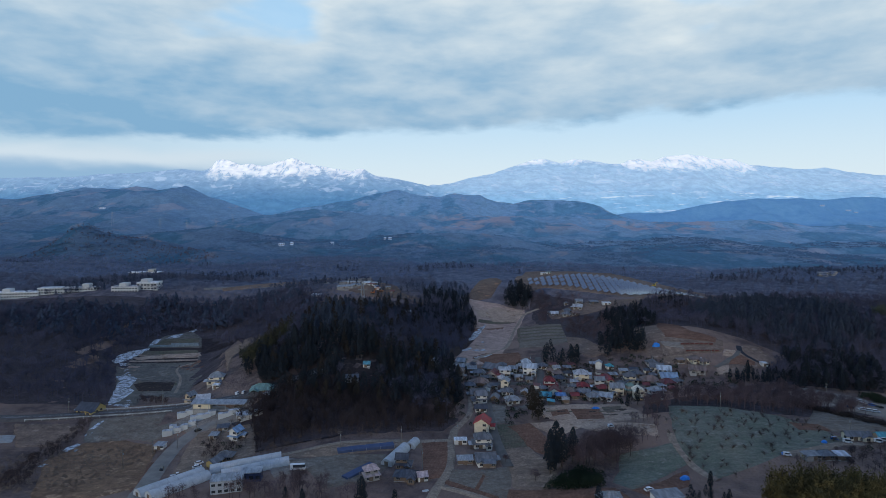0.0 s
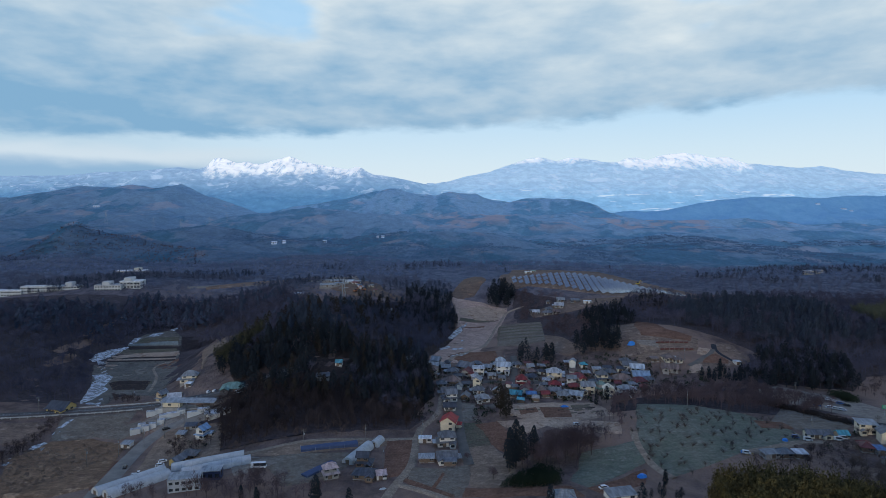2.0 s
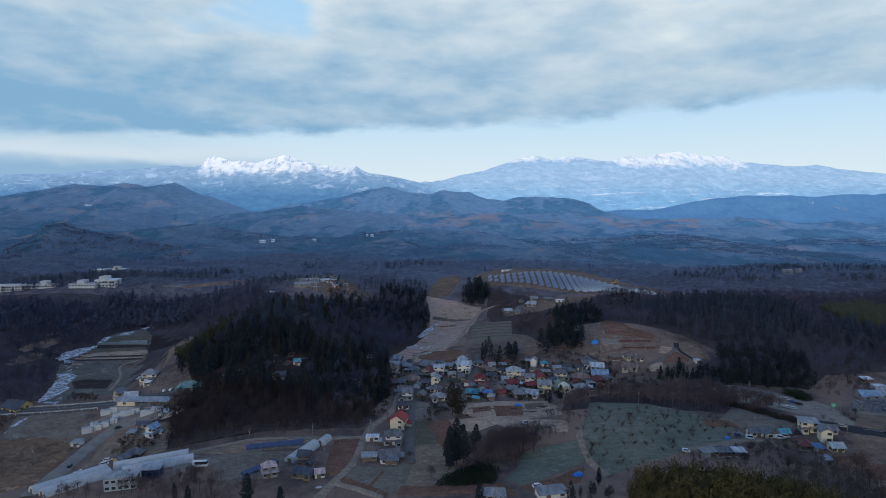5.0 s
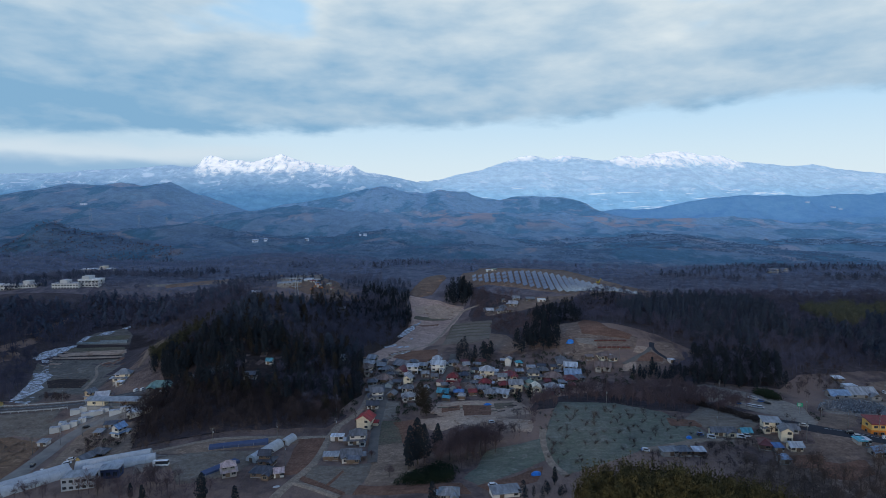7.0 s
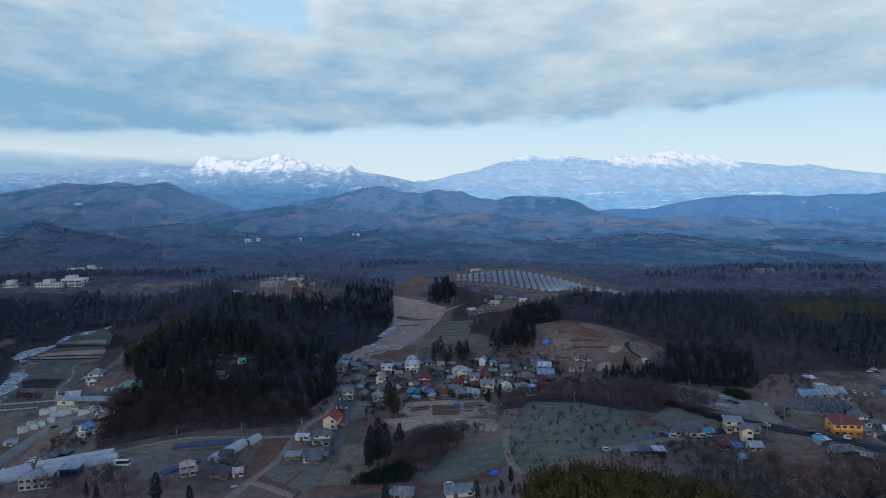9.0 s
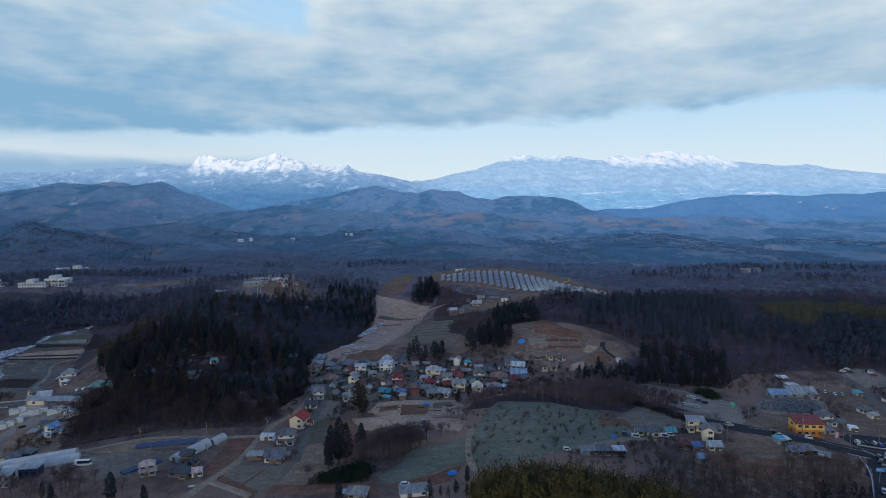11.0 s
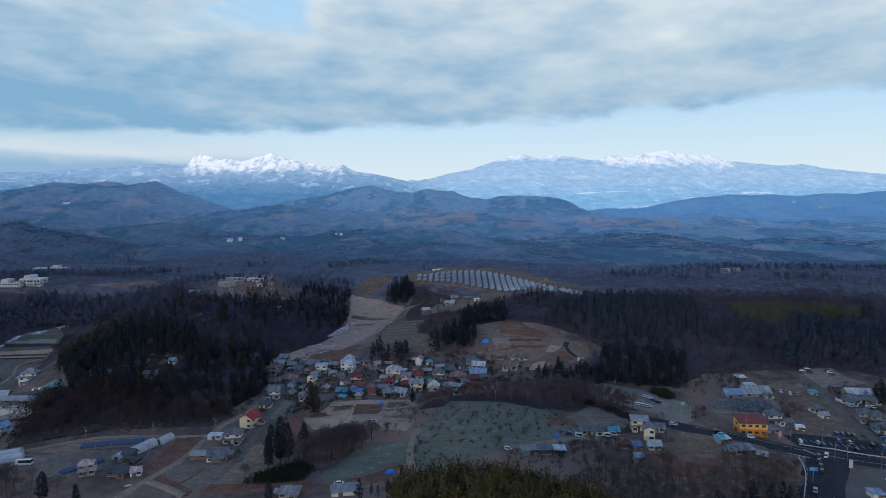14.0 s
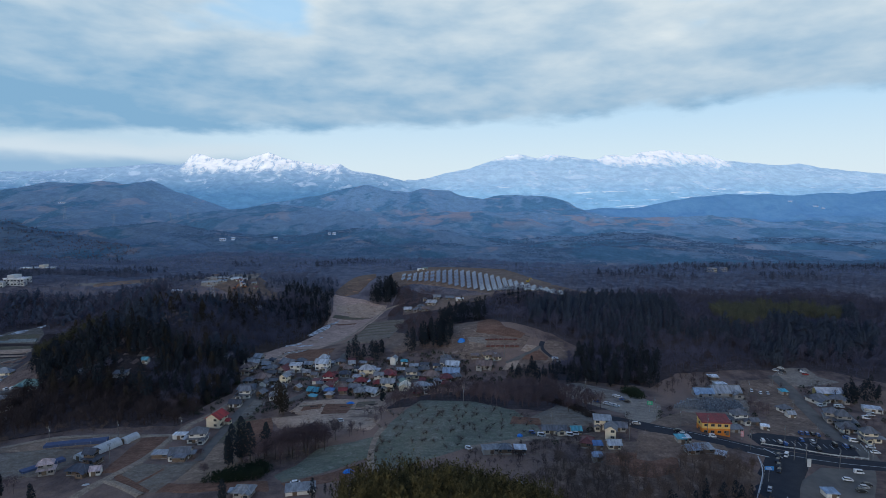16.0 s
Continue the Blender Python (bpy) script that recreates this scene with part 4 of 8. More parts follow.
    xs = np.stack([pts[:, 0] + side[:, 0] * width * k for k in ks], 1)
    ys = np.stack([pts[:, 1] + side[:, 1] * width * k for k in ks], 1)
    zs = height(xs, ys)
    level = zs.mean(1, keepdims=True)
    top = 0.5 * zs + 0.5 * level + lift
    if width > 1.5:
        top[:, (0, -1)] = zs[:, (0, -1)] - 0.1
    me = grid_mesh(name, xs[:, ::-1], ys[:, ::-1], top[:, ::-1], material)
    return me, pts, side


LINES = []


def road(name, label, material, width, line):
    k = next(lifts)
    me, pts, side = ribbon(name, line, width, 0.42 + 0.006 * (k % 20), material)
    ob = tagged(new(name, me), label, "road", kind="structure")
    w = width / 2 + 1.0
    edge = [tuple(p + s * w) for p, s in zip(pts[::3], side[::3])] + [tuple(p - s * w) for p, s in zip(pts[::3], side[::3])][::-1]
    CLEAR.append(edge)
    ROADWAYS.append(edge)
    LINES.append((pts, side, width))
    return ob


# ---- houses ----
NAMES = {"bluegrey": "blue-grey", "darkred": "dark red", "lightgrey": "light grey", "lightblue": "pale blue", "skyblue": "bright blue", "sand": "sand-coloured"}
WINDOW = Shape().box(-0.85, -0.05, 0, 0.85, 0.06, 0.07).box(-0.85, -0.05, 1.13, 0.85, 0.06, 1.2).box(-0.85, -0.05, 0, -0.78, 0.06, 1.2).box(0.78, -0.05, 0, 0.85, 0.06, 1.2).box(-0.04, -0.05, 0, 0.04, 0.06, 1.2).mesh("window", ALU)
PANE = Shape().box(-0.78, -0.015, 0.07, 0.78, 0.03, 1.13).mesh("pane", GLASS)
DOOR = Shape().box(-0.85, -0.06, 0, 0.85, 0.05, 2.1).box(-0.03, -0.09, 0.1, 0.03, -0.06, 2.0).mesh("door", TIMBER)


def roof_shape(w, d, kind, rise, over=0.7, thick=0.16):
    """A roof over a w by d block, its eaves at height 0, its ridge along x."""
    s, a, b = Shape(), w / 2 + over, d / 2 + over
    drop = rise * over / (d / 2)
    if kind == "flat":
        return s.box(-w / 2 - 0.15, -d / 2 - 0.15, 0, w / 2 + 0.15, d / 2 + 0.15, 0.25), []
    if kind == "shed":
        s.slab([(-a, -b, -0.05), (a, -b, -0.05), (a, b, rise * 0.7), (-a, b, rise * 0.7)], thick)
        return s, []
    if kind == "gable":
        s.slab([(-a, -b, -drop + thick), (a, -b, -drop + thick), (a, 0, rise + thick), (-a, 0, rise + thick)], thick)
        s.slab([(-a, 0, rise + thick), (a, 0, rise + thick), (a, b, -drop + thick), (-a, b, -drop + thick)], thick)
        return s, [((-a - 0.05, 0, rise + thick + 0.05), (a + 0.05, 0, rise + thick + 0.05))]
    r = max(0.15, w / 2 - d / 2)
    e, z0, z1 = -drop + thick, -drop + thick, rise + thick
    s.slab([(-a, -b, e), (a, -b, e), (r, 0, z1), (-r, 0, z1)], thick)
    s.slab([(a, b, e), (-a, b, e), (-r, 0, z1), (r, 0, z1)], thick)
    s.slab([(a, -b, e), (a, b, e), (r, 0, z1)], thick)
    s.slab([(-a, b, e), (-a, -b, e), (-r, 0, z1)], thick)
    hips = [((-r, 0, z1 + 0.05), (r, 0, z1 + 0.05))]
    for sx in (-1, 1):
        for sy in (-1, 1):
            hips.append(((sx * a, sy * b, z0 + 0.04), (sx * r, 0, z1 + 0.05)))
    return s, hips


house_count = iter(range(100000))


def house(x, y, turn, width, depth, storeys, kind, roof, wall):
    """A country house or shed: walls on a footing, eaved roof with ridge tiles, sash windows, a door; two storeys carry a skirt roof between (storeys 3: two plain ones)."""
    rnd = random.Random(next(house_count) * 7 + 3)
    plain, storeys = storeys == 3, min(storeys, 2)
    turn += rnd.uniform(-4, 4)
    c, n = math.cos(radians(turn)), math.sin(radians(turn))
    corners = [(x + c * u * width / 2 - n * v * depth / 2, y + n * u * width / 2 + c * v * depth / 2) for u in (-1, 1) for v in (-1, 1)]
    CLEAR.append([corners[0], corners[1], corners[3], corners[2]])
    levels = [float(height(px, py)) for px, py in corners]
    ground_z = 0.4 * max(levels) + 0.6 * min(levels)
    low = min(levels) - ground_z
    small = width < 5.2 or (storeys == 1 and kind in ("flat", "shed"))
    roof_word, wall_word = NAMES.get(roof, roof), {"sand": "sandy", "dark": "dark-clad"}.get(wall, wall)
    form = {"gable": "gabled", "hip": "hipped", "shed": "lean-to", "flat": "flat"}[kind]
    what = "shed" if small else "house"
    label = f"{wall_word} {'two-storey' if storeys == 2 else 'single-storey'} {what} with {roof_word} {form} roof"
    h = root(what, x, y, turn, label, what, "sheds of the district" if small else "houses of the district", ground_z)
    tall = 2.3 if small else 2.65
    rise = {"gable": 0.31, "hip": 0.30, "shed": 0.18, "flat": 0.0}[kind] * depth
    part("footing", Shape().box(-width / 2 - 0.06, -depth / 2 - 0.06, low - 0.6, width / 2 + 0.06, depth / 2 + 0.06, 0.35), CONCRETE, h, "grey concrete footing")
    w2, d2 = (width, depth) if storeys == 1 or plain else (width * rnd.uniform(0.72, 0.92), depth * rnd.uniform(0.74, 0.9))
    sx = 0 if storeys == 1 or plain else rnd.choice((-1, 1)) * (width - w2) / 2 * 0.8
    body = Shape().box(-width / 2, -depth / 2, 0.1, width / 2, depth / 2, tall)
    top = tall
    if storeys == 2:
        body.box(sx - w2 / 2, -d2 / 2, tall - 0.05, sx + w2 / 2, d2 / 2, tall + 2.55)
        top = tall + 2.55
    if kind == "gable":
        for e in (-1, 1):
            gx = sx + e * w2 / 2
            body.loft([[(gx - e * 0.2, -d2 / 2, top), (gx - e * 0.2, d2 / 2, top), (gx - e * 0.2, 0, top + rise)], [(gx, -d2 / 2, top), (gx, d2 / 2, top), (gx, 0, top + rise)]])
    if kind == "shed":
        body.loft([[(-w2 / 2, -d2 / 2, top - 0.1), (-w2 / 2, d2 / 2, top - 0.1), (-w2 / 2, d2 / 2, top + rise * 0.6)], [(w2 / 2, -d2 / 2, top - 0.1), (w2 / 2, d2 / 2, top - 0.1), (w2 / 2, d2 / 2, top + rise * 0.6)]])
    part("wall", body, WALL_MATERIALS[wall], h)
    shape, hips = roof_shape(w2, d2, kind, rise, 0.35 if small else 0.7)
    cover = part("roof", shape, ROOF_MATERIALS[roof], h, at=pose(sx, 0, top))
    for p, q in hips:
        part("ridge_tiles", Shape().tube(p, q, 0.14, n=5), ROOF_MATERIALS[roof], cover)
    if not small and width > 6.4:
        # a lower wing that stands forward under its own gable, over the entrance
        ww, wd, side_ = width * rnd.uniform(0.30, 0.40), depth * rnd.uniform(0.28, 0.42), rnd.choice((-1, 1))
        wx, wy = side_ * (width / 2 - ww / 2 - 0.15), -depth / 2 - wd / 2
        part("wing", Shape().box(wx - ww / 2, wy - wd / 2, low - 0.4, wx + ww / 2, wy + wd / 2 + 0.1, tall * 0.86), WALL_MATERIALS[wall], h)
        cap, _ = roof_shape(wd + 0.6, ww, "gable", ww * 0.3, 0.4)
        part("wing_roof", cap, ROOF_MATERIALS[roof], h, at=pose(wx, wy + 0.3, tall * 0.86, 0, 0, 90))
        part("pane", PANE, None, part("window", WINDOW, None, h, at=pose(wx, wy - wd / 2 - 0.04, 0.95)))
        if rnd.random() < 0.6:
            # a carport or store leaning on the side
            cx, cw = -side_ * (width / 2 + 1.3), 2.4
            part("lean_to", Shape().slab([(cx - cw / 2, -depth * 0.4, 2.1), (cx + cw / 2, -depth * 0.4, 2.1), (cx + cw / 2, depth * 0.3, 2.4), (cx - cw / 2, depth * 0.3, 2.4)], 0.08), ROOF_MATERIALS[rnd.choice(("grey", "lightgrey", "brown", "bluegrey"))], h)
            for px_, py_ in ((-1, -0.38), (1, -0.38), (-1, 0.28), (1, 0.28)):
                part("post", Shape().box(cx + px_ * cw * 0.46 - 0.06, py_ * depth - 0.06, low - 0.4, cx + px_ * cw * 0.46 + 0.06, py_ * depth + 0.06, 2.15), TIMBER, h)
    if storeys == 2 and not plain:
        skirt, _ = roof_shape(width, depth, "hip", min(rise, 0.22 * depth), 0.7)
        part("lower_roof", skirt, ROOF_MATERIALS[roof], h, at=pose(0, 0, tall))
    if small:
        part("door", DOOR, None, h, at=pose(rnd.uniform(-0.2, 0.2) * width, -depth / 2 - 0.03, 0.1))
        part("pane", PANE, None, part("window", WINDOW, None, h, at=pose(0.32 * width, -depth / 2 - 0.04, 1.1)))
        return h
    part("door", DOOR, None, h, at=pose(rnd.choice((-0.12, 0.1)) * width, -depth / 2 - 0.04, 0.35))
    floors_ = [(1.0, width, depth, 0.0)] + ([(tall + 1.05, w2, d2, sx)] if storeys == 2 else [])
    for z, lw, ld, ox in floors_:
        spots = [(ox - 0.31 * lw, -ld / 2 - 0.04, 0), (ox + 0.30 * lw, -ld / 2 - 0.04, 0), (ox - lw / 2 - 0.04, -0.2 * ld, -90), (ox + lw / 2 + 0.04, 0.1 * ld, 90), (ox + lw / 2 + 0.04, -0.28 * ld, 90)]
        for wx, wy, a in spots:
            part("pane", PANE, None, part("window", WINDOW, None, h, at=pose(wx, wy, z, 0, 0, a)))
    return h


# ---- vehicles ----
def car_template(kind, colour):
    """A parked vehicle with body, glazing, lamps and wheels."""
    size = {"car": (3.9, 1.6, 1.4), "small": (3.2, 1.45, 1.55), "van": (3.8, 1.55, 1.8), "truck": (3.9, 1.6, 1.9), "bus": (6.6, 2.0, 2.5)}[kind]
    l, w, t = size
    ob = new({"small": "small_car"}.get(kind, kind))
    cat = {"small": "car"}.get(kind, kind)
    tagged(ob, f"parked {colour} {dict(small='boxy small car', car='saloon car', van='delivery van', truck='light flatbed truck', bus='minibus')[kind]} on the ground", cat, "parked vehicles")
    belt = {"car": 0.9, "small": 0.95, "van": 1.0, "truck": 1.0, "bus": 1.2}[kind]
    a = l / 2

    def ring(xc, half, z0, z1):
        return [(xc, -half, z0), (xc, half, z0), (xc, half * 0.94, z1), (xc, -half * 0.94, z1)]
    body = Shape().loft([ring(-a, w * 0.44, 0.35, belt * 0.9), ring(-a + 0.25, w / 2, 0.25, belt), ring(a - 0.5, w / 2, 0.25, belt * 0.95), ring(a, w * 0.42, 0.35, belt * 0.75)])
    part("body", body, PAINT_MATERIALS[colour], ob)
    back, front = {"car": (-0.40, 0.24), "small": (-0.48, 0.30), "van": (-0.48, 0.34), "truck": (0.12, 0.44), "bus": (-0.48, 0.47)}[kind]
    x0, x1, lean = back * l, front * l, {"car": 0.5, "small": 0.2, "van": 0.3, "truck": 0.15, "bus": 0.1}[kind]
    part("glasshouse", Shape().loft([[(x0, -w * 0.45, belt - 0.04), (x1 + lean * 0.6, -w * 0.45, belt - 0.04), (x1 + lean * 0.6, w * 0.45, belt - 0.04), (x0, w * 0.45, belt - 0.04)],
                                [(x0 + lean * 0.5, -w * 0.39, t - 0.08), (x1 - lean * 0.4, -w * 0.39, t - 0.08), (x1 - lean * 0.4, w * 0.39, t - 0.08), (x0 + lean * 0.5, w * 0.39, t - 0.08)]]), GLASS, ob, "dark glazing")
    part("roof", Shape().box(x0 + lean * 0.5 - 0.02, -w * 0.40, t - 0.09, x1 - lean * 0.4 + 0.02, w * 0.40, t), PAINT_MATERIALS[colour], ob)
    if kind in ("van", "bus", "small"):
        part("rear_panel", Shape().box(x0 + 0.02, -w * 0.462, belt - 0.02, x0 + l * 0.18, w * 0.462, t - 0.1), PAINT_MATERIALS[colour], ob)
    if kind == "truck":
        part("cargo_bed", Shape().box(-a, -w / 2, 0.8, 0.08 * l, w / 2, 0.9).box(-a, -w / 2, 0.9, 0.08 * l, -w / 2 + 0.05, 1.25).box(-a, w / 2 - 0.05, 0.9, 0.08 * l, w / 2, 1.25).box(-a, -w / 2, 0.9, -a + 0.05, w / 2, 1.25), PAINT_MATERIALS["silver"], ob)
    for sy in (-1, 1):
        part("headlight", Shape().box(a - 0.10, sy * w * 0.33 - 0.16, 0.6, a - 0.02, sy * w * 0.33 + 0.16, 0.74), STEEL, ob)
        for sx in (-0.32, 0.31):
            tyre = part("wheel", Shape().tube((0, -0.1, 0), (0, 0.1, 0), 0.31, n=12), RUBBER, ob, at=pose(sx * l, sy * (w / 2 - 0.1), 0.31))
            part("rim", Shape().tube((0, -0.112, 0), (0, 0.112, 0), 0.19, n=8), STEEL, tyre)
    return ob


CAR_TEMPLATES = {}


def car(x, y, turn, kind, colour):
    z = float(height(x, y)) + 0.44
    m = pose(x, y, z, 0, 0, turn)
    if (kind, colour) in CAR_TEMPLATES:
        return copy_thing(CAR_TEMPLATES[kind, colour], m)
    ob = CAR_TEMPLATES[kind, colour] = car_template(kind, colour)
    ob.matrix_basis = m
    return ob


# ---- fields, yards and roads ----
field("frosty_field", "frosty fallow field with pale grass", FROST, [(3, 243), (17, 241), (13, 221), (3, 229)])
field("frosty_field", "frosty fallow field beside a farm lane", FROST, [(17, 242), (30, 246), (28, 232), (24, 215), (19, 216), (14, 221)])
field("ploughed_field", "bare brown ploughed field", SOIL, [(26, 222), (39, 220), (67, 218), (70, 209), (25, 215)])
field("vegetable_field", "dark vegetable field with low rows", CROP, [(27, 297), (38, 298), (40, 268), (29, 266)])
field("grass_field", "short green grass by the street", FROST, [(27, 327), (36, 326), (35, 301), (27, 300)])
field("grass_slope", "rough dry grass slope", DRY, [(29, 265), (41, 268), (46, 251), (49, 229), (40, 221), (29, 223)])
field("fallow_field", "pale fallow field below the village", PALE, [(46, 299), (67, 301), (93, 292), (106, 283), (103, 269), (83, 280), (71, 291), (59, 283), (54, 286)])
field("garden_plots", "small vegetable plots behind houses", PALE, [(58, 324), (81, 326), (104, 324), (109, 296), (91, 295), (63, 301), (54, 308)])
field("orchard_grass", "frosted green grass under the orchard", ORCHARD, [(126, 314), (157, 312), (177, 296), (186, 258), (167, 251), (149, 246), (129, 235), (111, 227), (106, 242), (109, 262)])
field("orchard_grass", "frosted green grass below the orchard path", ORCHARD, [(81, 254), (107, 259), (104, 240), (90, 230), (74, 218), (69, 224), (75, 236)])
field("ploughed_field", "bare brown soil at the orchard's foot", SOIL, [(74, 216), (102, 234), (97, 221), (78, 211)])
field("fallow_field", "pale grey furrowed field", FROST, [(203, 308), (220, 289), (220, 277), (209, 266), (189, 267), (182, 281)])
field("gravel_yard", "grey gravel parking ground", GRAVEL, [(207, 342), (224, 349), (243, 336), (256, 324), (261, 311), (240, 261), (228, 261), (234, 288), (227, 302), (211, 327)])
field("ploughed_field", "reddish brown ploughed field by the lane", SOIL, [(-10, 273), (2, 276), (3, 245), (1, 235), (-7, 233)])
field("frosty_field", "frosty grey ground between sheds", FROST, [(-70, 253), (-44, 257), (-27, 258), (-24, 249), (-29, 233), (-48, 225), (-57, 241)])
field("dirt_ground", "bare brown earth below the wooded hill", DRY, [(-78, 259), (-69, 264), (-52, 269), (-24, 273), (-11, 274), (-10, 269), (-26, 263), (-49, 257), (-66, 257)])
field("frosty_field", "frosty fallow field beside the railway", FROST, [(-195, 315), (-159, 323), (-157, 308), (-169, 295), (-186, 291), (-190, 300)])
field("frosty_field", "frosty strip of fallow field", FROST, [(-170, 298), (-156, 308), (-150, 311), (-145, 302), (-153, 294)])
field("reed_bed", "dense dry brown reeds and grass", REED, [(-189, 266), (-185, 289), (-167, 294), (-148, 289), (-142, 270), (-129, 233), (-140, 222), (-163, 221)])
field("fallow_field", "brown fallow field with old footings", ROUGH, [(-232, 305), (-207, 308), (-198, 306), (-196, 285), (-212, 279)])
field("paddy_field", "harvested grey rice paddies in the valley", PADDY, [(-248.3, 433.0), (-250.7, 457.3), (-251.3, 491.3), (-250.2, 511.4), (-232.2, 528.5), (-215.1, 506.1), (-192.9, 448.1), (-172.7, 406.7), (-177.1, 399.1), (-230.8, 401.2)])
field("paddy_field", "harvested grey rice paddies beside the railway", PADDY, [(-252.4, 438.1), (-190.3, 441.9), (-171.6, 389.4), (-167.3, 359.8), (-195.9, 367.5), (-185.5, 339.1), (-204.5, 345.6), (-226.6, 392.3)])
field("valley_field", "brownish pink fields up the valley", VALLEY, [(27.0, 603.5), (58.2, 601.1), (83.0, 588.5), (82.4, 578.8), (54.6, 477.6), (44.3, 433.5), (54.2, 422.3), (47.0, 402.6), (8.0, 397.3), (21.5, 472.7), (32.2, 518.1), (32.2, 565.0)])
field("nursery_field", "dull green nursery field", CROP, [(70.1, 538.4), (102.3, 501.7), (96.6, 461.1), (87.4, 443.8), (61.9, 450.7)])
field("bare_mound", "bare orange-brown earth mound", SITE, [(27.0, 608.3), (39.2, 651.1), (58.7, 720.0), (65.9, 647.5), (50.6, 611.6), (33.1, 601.6)])
field("hamlet_yard", "brown earth yards round the hamlet", ROUGH, [(103, 558), (150, 572), (191, 548), (183, 536), (155, 542), (130, 535), (104, 538)])
field("brown_field", "bare brownish field on the slope", ROUGH, [(152, 455), (176, 463), (181, 432), (204, 415), (196, 400), (166, 395), (143, 394)])
field("brown_field", "bare field above the village", DRY, [(160, 416), (173, 417), (178, 405), (170, 385), (151, 387)])
field("earth_yard", "brown earth yard beside a side road", ROUGH, [(182, 374), (202, 389), (219, 412), (227, 410), (228, 388), (198, 373), (189, 368)])
field("solar_ground", "brown bare ground below the panels", ROUGH, [(82, 652), (114, 794), (228, 778), (253, 698), (269, 665), (259, 638), (191, 548), (176, 583), (145, 602), (110, 625), (92, 623)])
field("building_site", "churned bare earth of a building site", SITE, [(-102, 596), (-87, 624), (-80, 697), (-48, 612), (-44, 593), (-18, 577), (-19, 564), (-45, 577), (-73, 574)])
field("building_site", "grey graded ground of a building site", GRAVEL, [(-110, 594), (-115, 725), (-94, 745), (-80, 679), (-89, 600), (-100, 590)])
field("terrace_field", "brown terraced field on the plateau", ROUGH, [(-244, 634), (-209, 666), (-168, 713), (-144, 740), (-140, 723), (-157, 668), (-194, 647), (-241, 628)])
field("parking_ground", "grey asphalt parking ground", ASPHALT, [(287, 266), (297, 273), (337, 263), (338, 257), (331, 246), (314, 247), (286, 253)])
field("parking_ground", "grey parking ground beside the crossroads", ASPHALT_OLD, [(278, 215), (301, 233), (323, 232), (305, 209), (271, 206)])
field("parking_ground", "pale gravel parking ground at the wood's edge", GRAVEL, [(356, 363), (370, 376), (386, 377), (384, 362), (392, 353), (360, 345), (357, 352)])
field("rough_ground", "rough brown grass by the crossroads", ROUGH, [(229, 253), (242, 249), (258, 248), (264, 244), (261, 234), (241, 232), (225, 228), (220, 230)])
field("grave_ground", "grey gravel of a hillside graveyard", GRAVEL, [(267, 306), (284, 326), (306, 330), (317, 322), (308, 304), (291, 300), (274, 299)])
field("rough_ground", "bare pale earth mound by the graveyard", ROUGH, [(237, 263), (264, 295), (282, 301), (280, 295), (264, 274), (241, 255)])
field("rough_ground", "pale trodden ground between houses", ROUGH, [(330, 355), (352, 357), (341, 315), (335, 294), (330, 275), (307, 272), (291, 272), (322, 306), (317, 322), (323, 339)])
field("yard", "brown earth yard beside a farmhouse", SOIL, [(209, 236), (230, 235), (226, 225), (207, 228)])
field("yard", "pale yards between houses", ROUGH, [(183, 258), (201, 255), (209, 256), (219, 244), (233, 243), (230, 233), (209, 237), (198, 248), (180, 252)])
road("road", "dark asphalt main road", ASPHALT, 9, [(214, 284), (232, 260), (243, 253), (259, 250), (271, 247), (285, 245), (298, 243), (312, 240), (328, 237), (345, 232)])
road("road", "dark asphalt road into the crossroads", ASPHALT, 15, [(294, 244), (283, 231), (273, 219), (265, 206), (256, 192)])
road("road", "grey side road up to the wood", ASPHALT_OLD, 6.5, [(356, 363), (355, 345), (346, 318), (340, 297), (335, 277), (332, 263), (337, 259), (329, 241)])
road("road", "pale concrete road beside the railway", ROAD_PALE, 7, [(-121, 219), (-124, 230), (-135, 266), (-138, 288), (-133, 302), (-122, 309), (-107, 316)])
road("road", "pale road past the green roof", ROAD_PALE, 5, [(-120, 318), (-115, 322), (-109, 324)])
road("farm_lane", "pale dirt farm lane", TRACK, 2.6, [(-6.5, 206.9), (-5.0, 215.5), (-2.8, 223.5), (0.5, 233.6), (3.2, 244.6), (3.7, 260.7), (3.8, 277.2), (6.2, 290.4)])
road("village_street", "narrow grey village street", ASPHALT_OLD, 3.6, [(29, 245), (27, 269), (26, 295), (26, 319), (26, 341), (26, 361)])
road("village_street", "narrow grey street through the village", ASPHALT_OLD, 3.2, [(27, 359), (39, 363), (63, 362), (83, 360), (99, 361), (117, 359), (136, 356)])
road("village_street", "narrow grey street up the village", ASPHALT_OLD, 3.2, [(39, 320), (47, 320), (58, 341), (65, 376), (69, 412)])
road("farm_lane", "pale field path up the valley", TRACK, 2.4, [(21.0, 401.9), (24.0, 413.1), (37.2, 431.6), (51.1, 462.2), (67.0, 534.6), (82.3, 581.1), (102.6, 584.5)])
road("farm_lane", "reddish path along the orchard", TRACK, 2.2, [(109, 269), (106, 255), (106, 242), (107, 231), (111, 225)])
road("farm_lane", "lane to the farmhouses", TRACK, 2.6, [(148, 244), (164, 249), (185, 257), (193, 252)])
road("farm_lane", "lane along the foot of the hill", TRACK, 2.2, [(-78, 259), (-67, 263), (-52, 270), (-24, 274), (4, 277)])
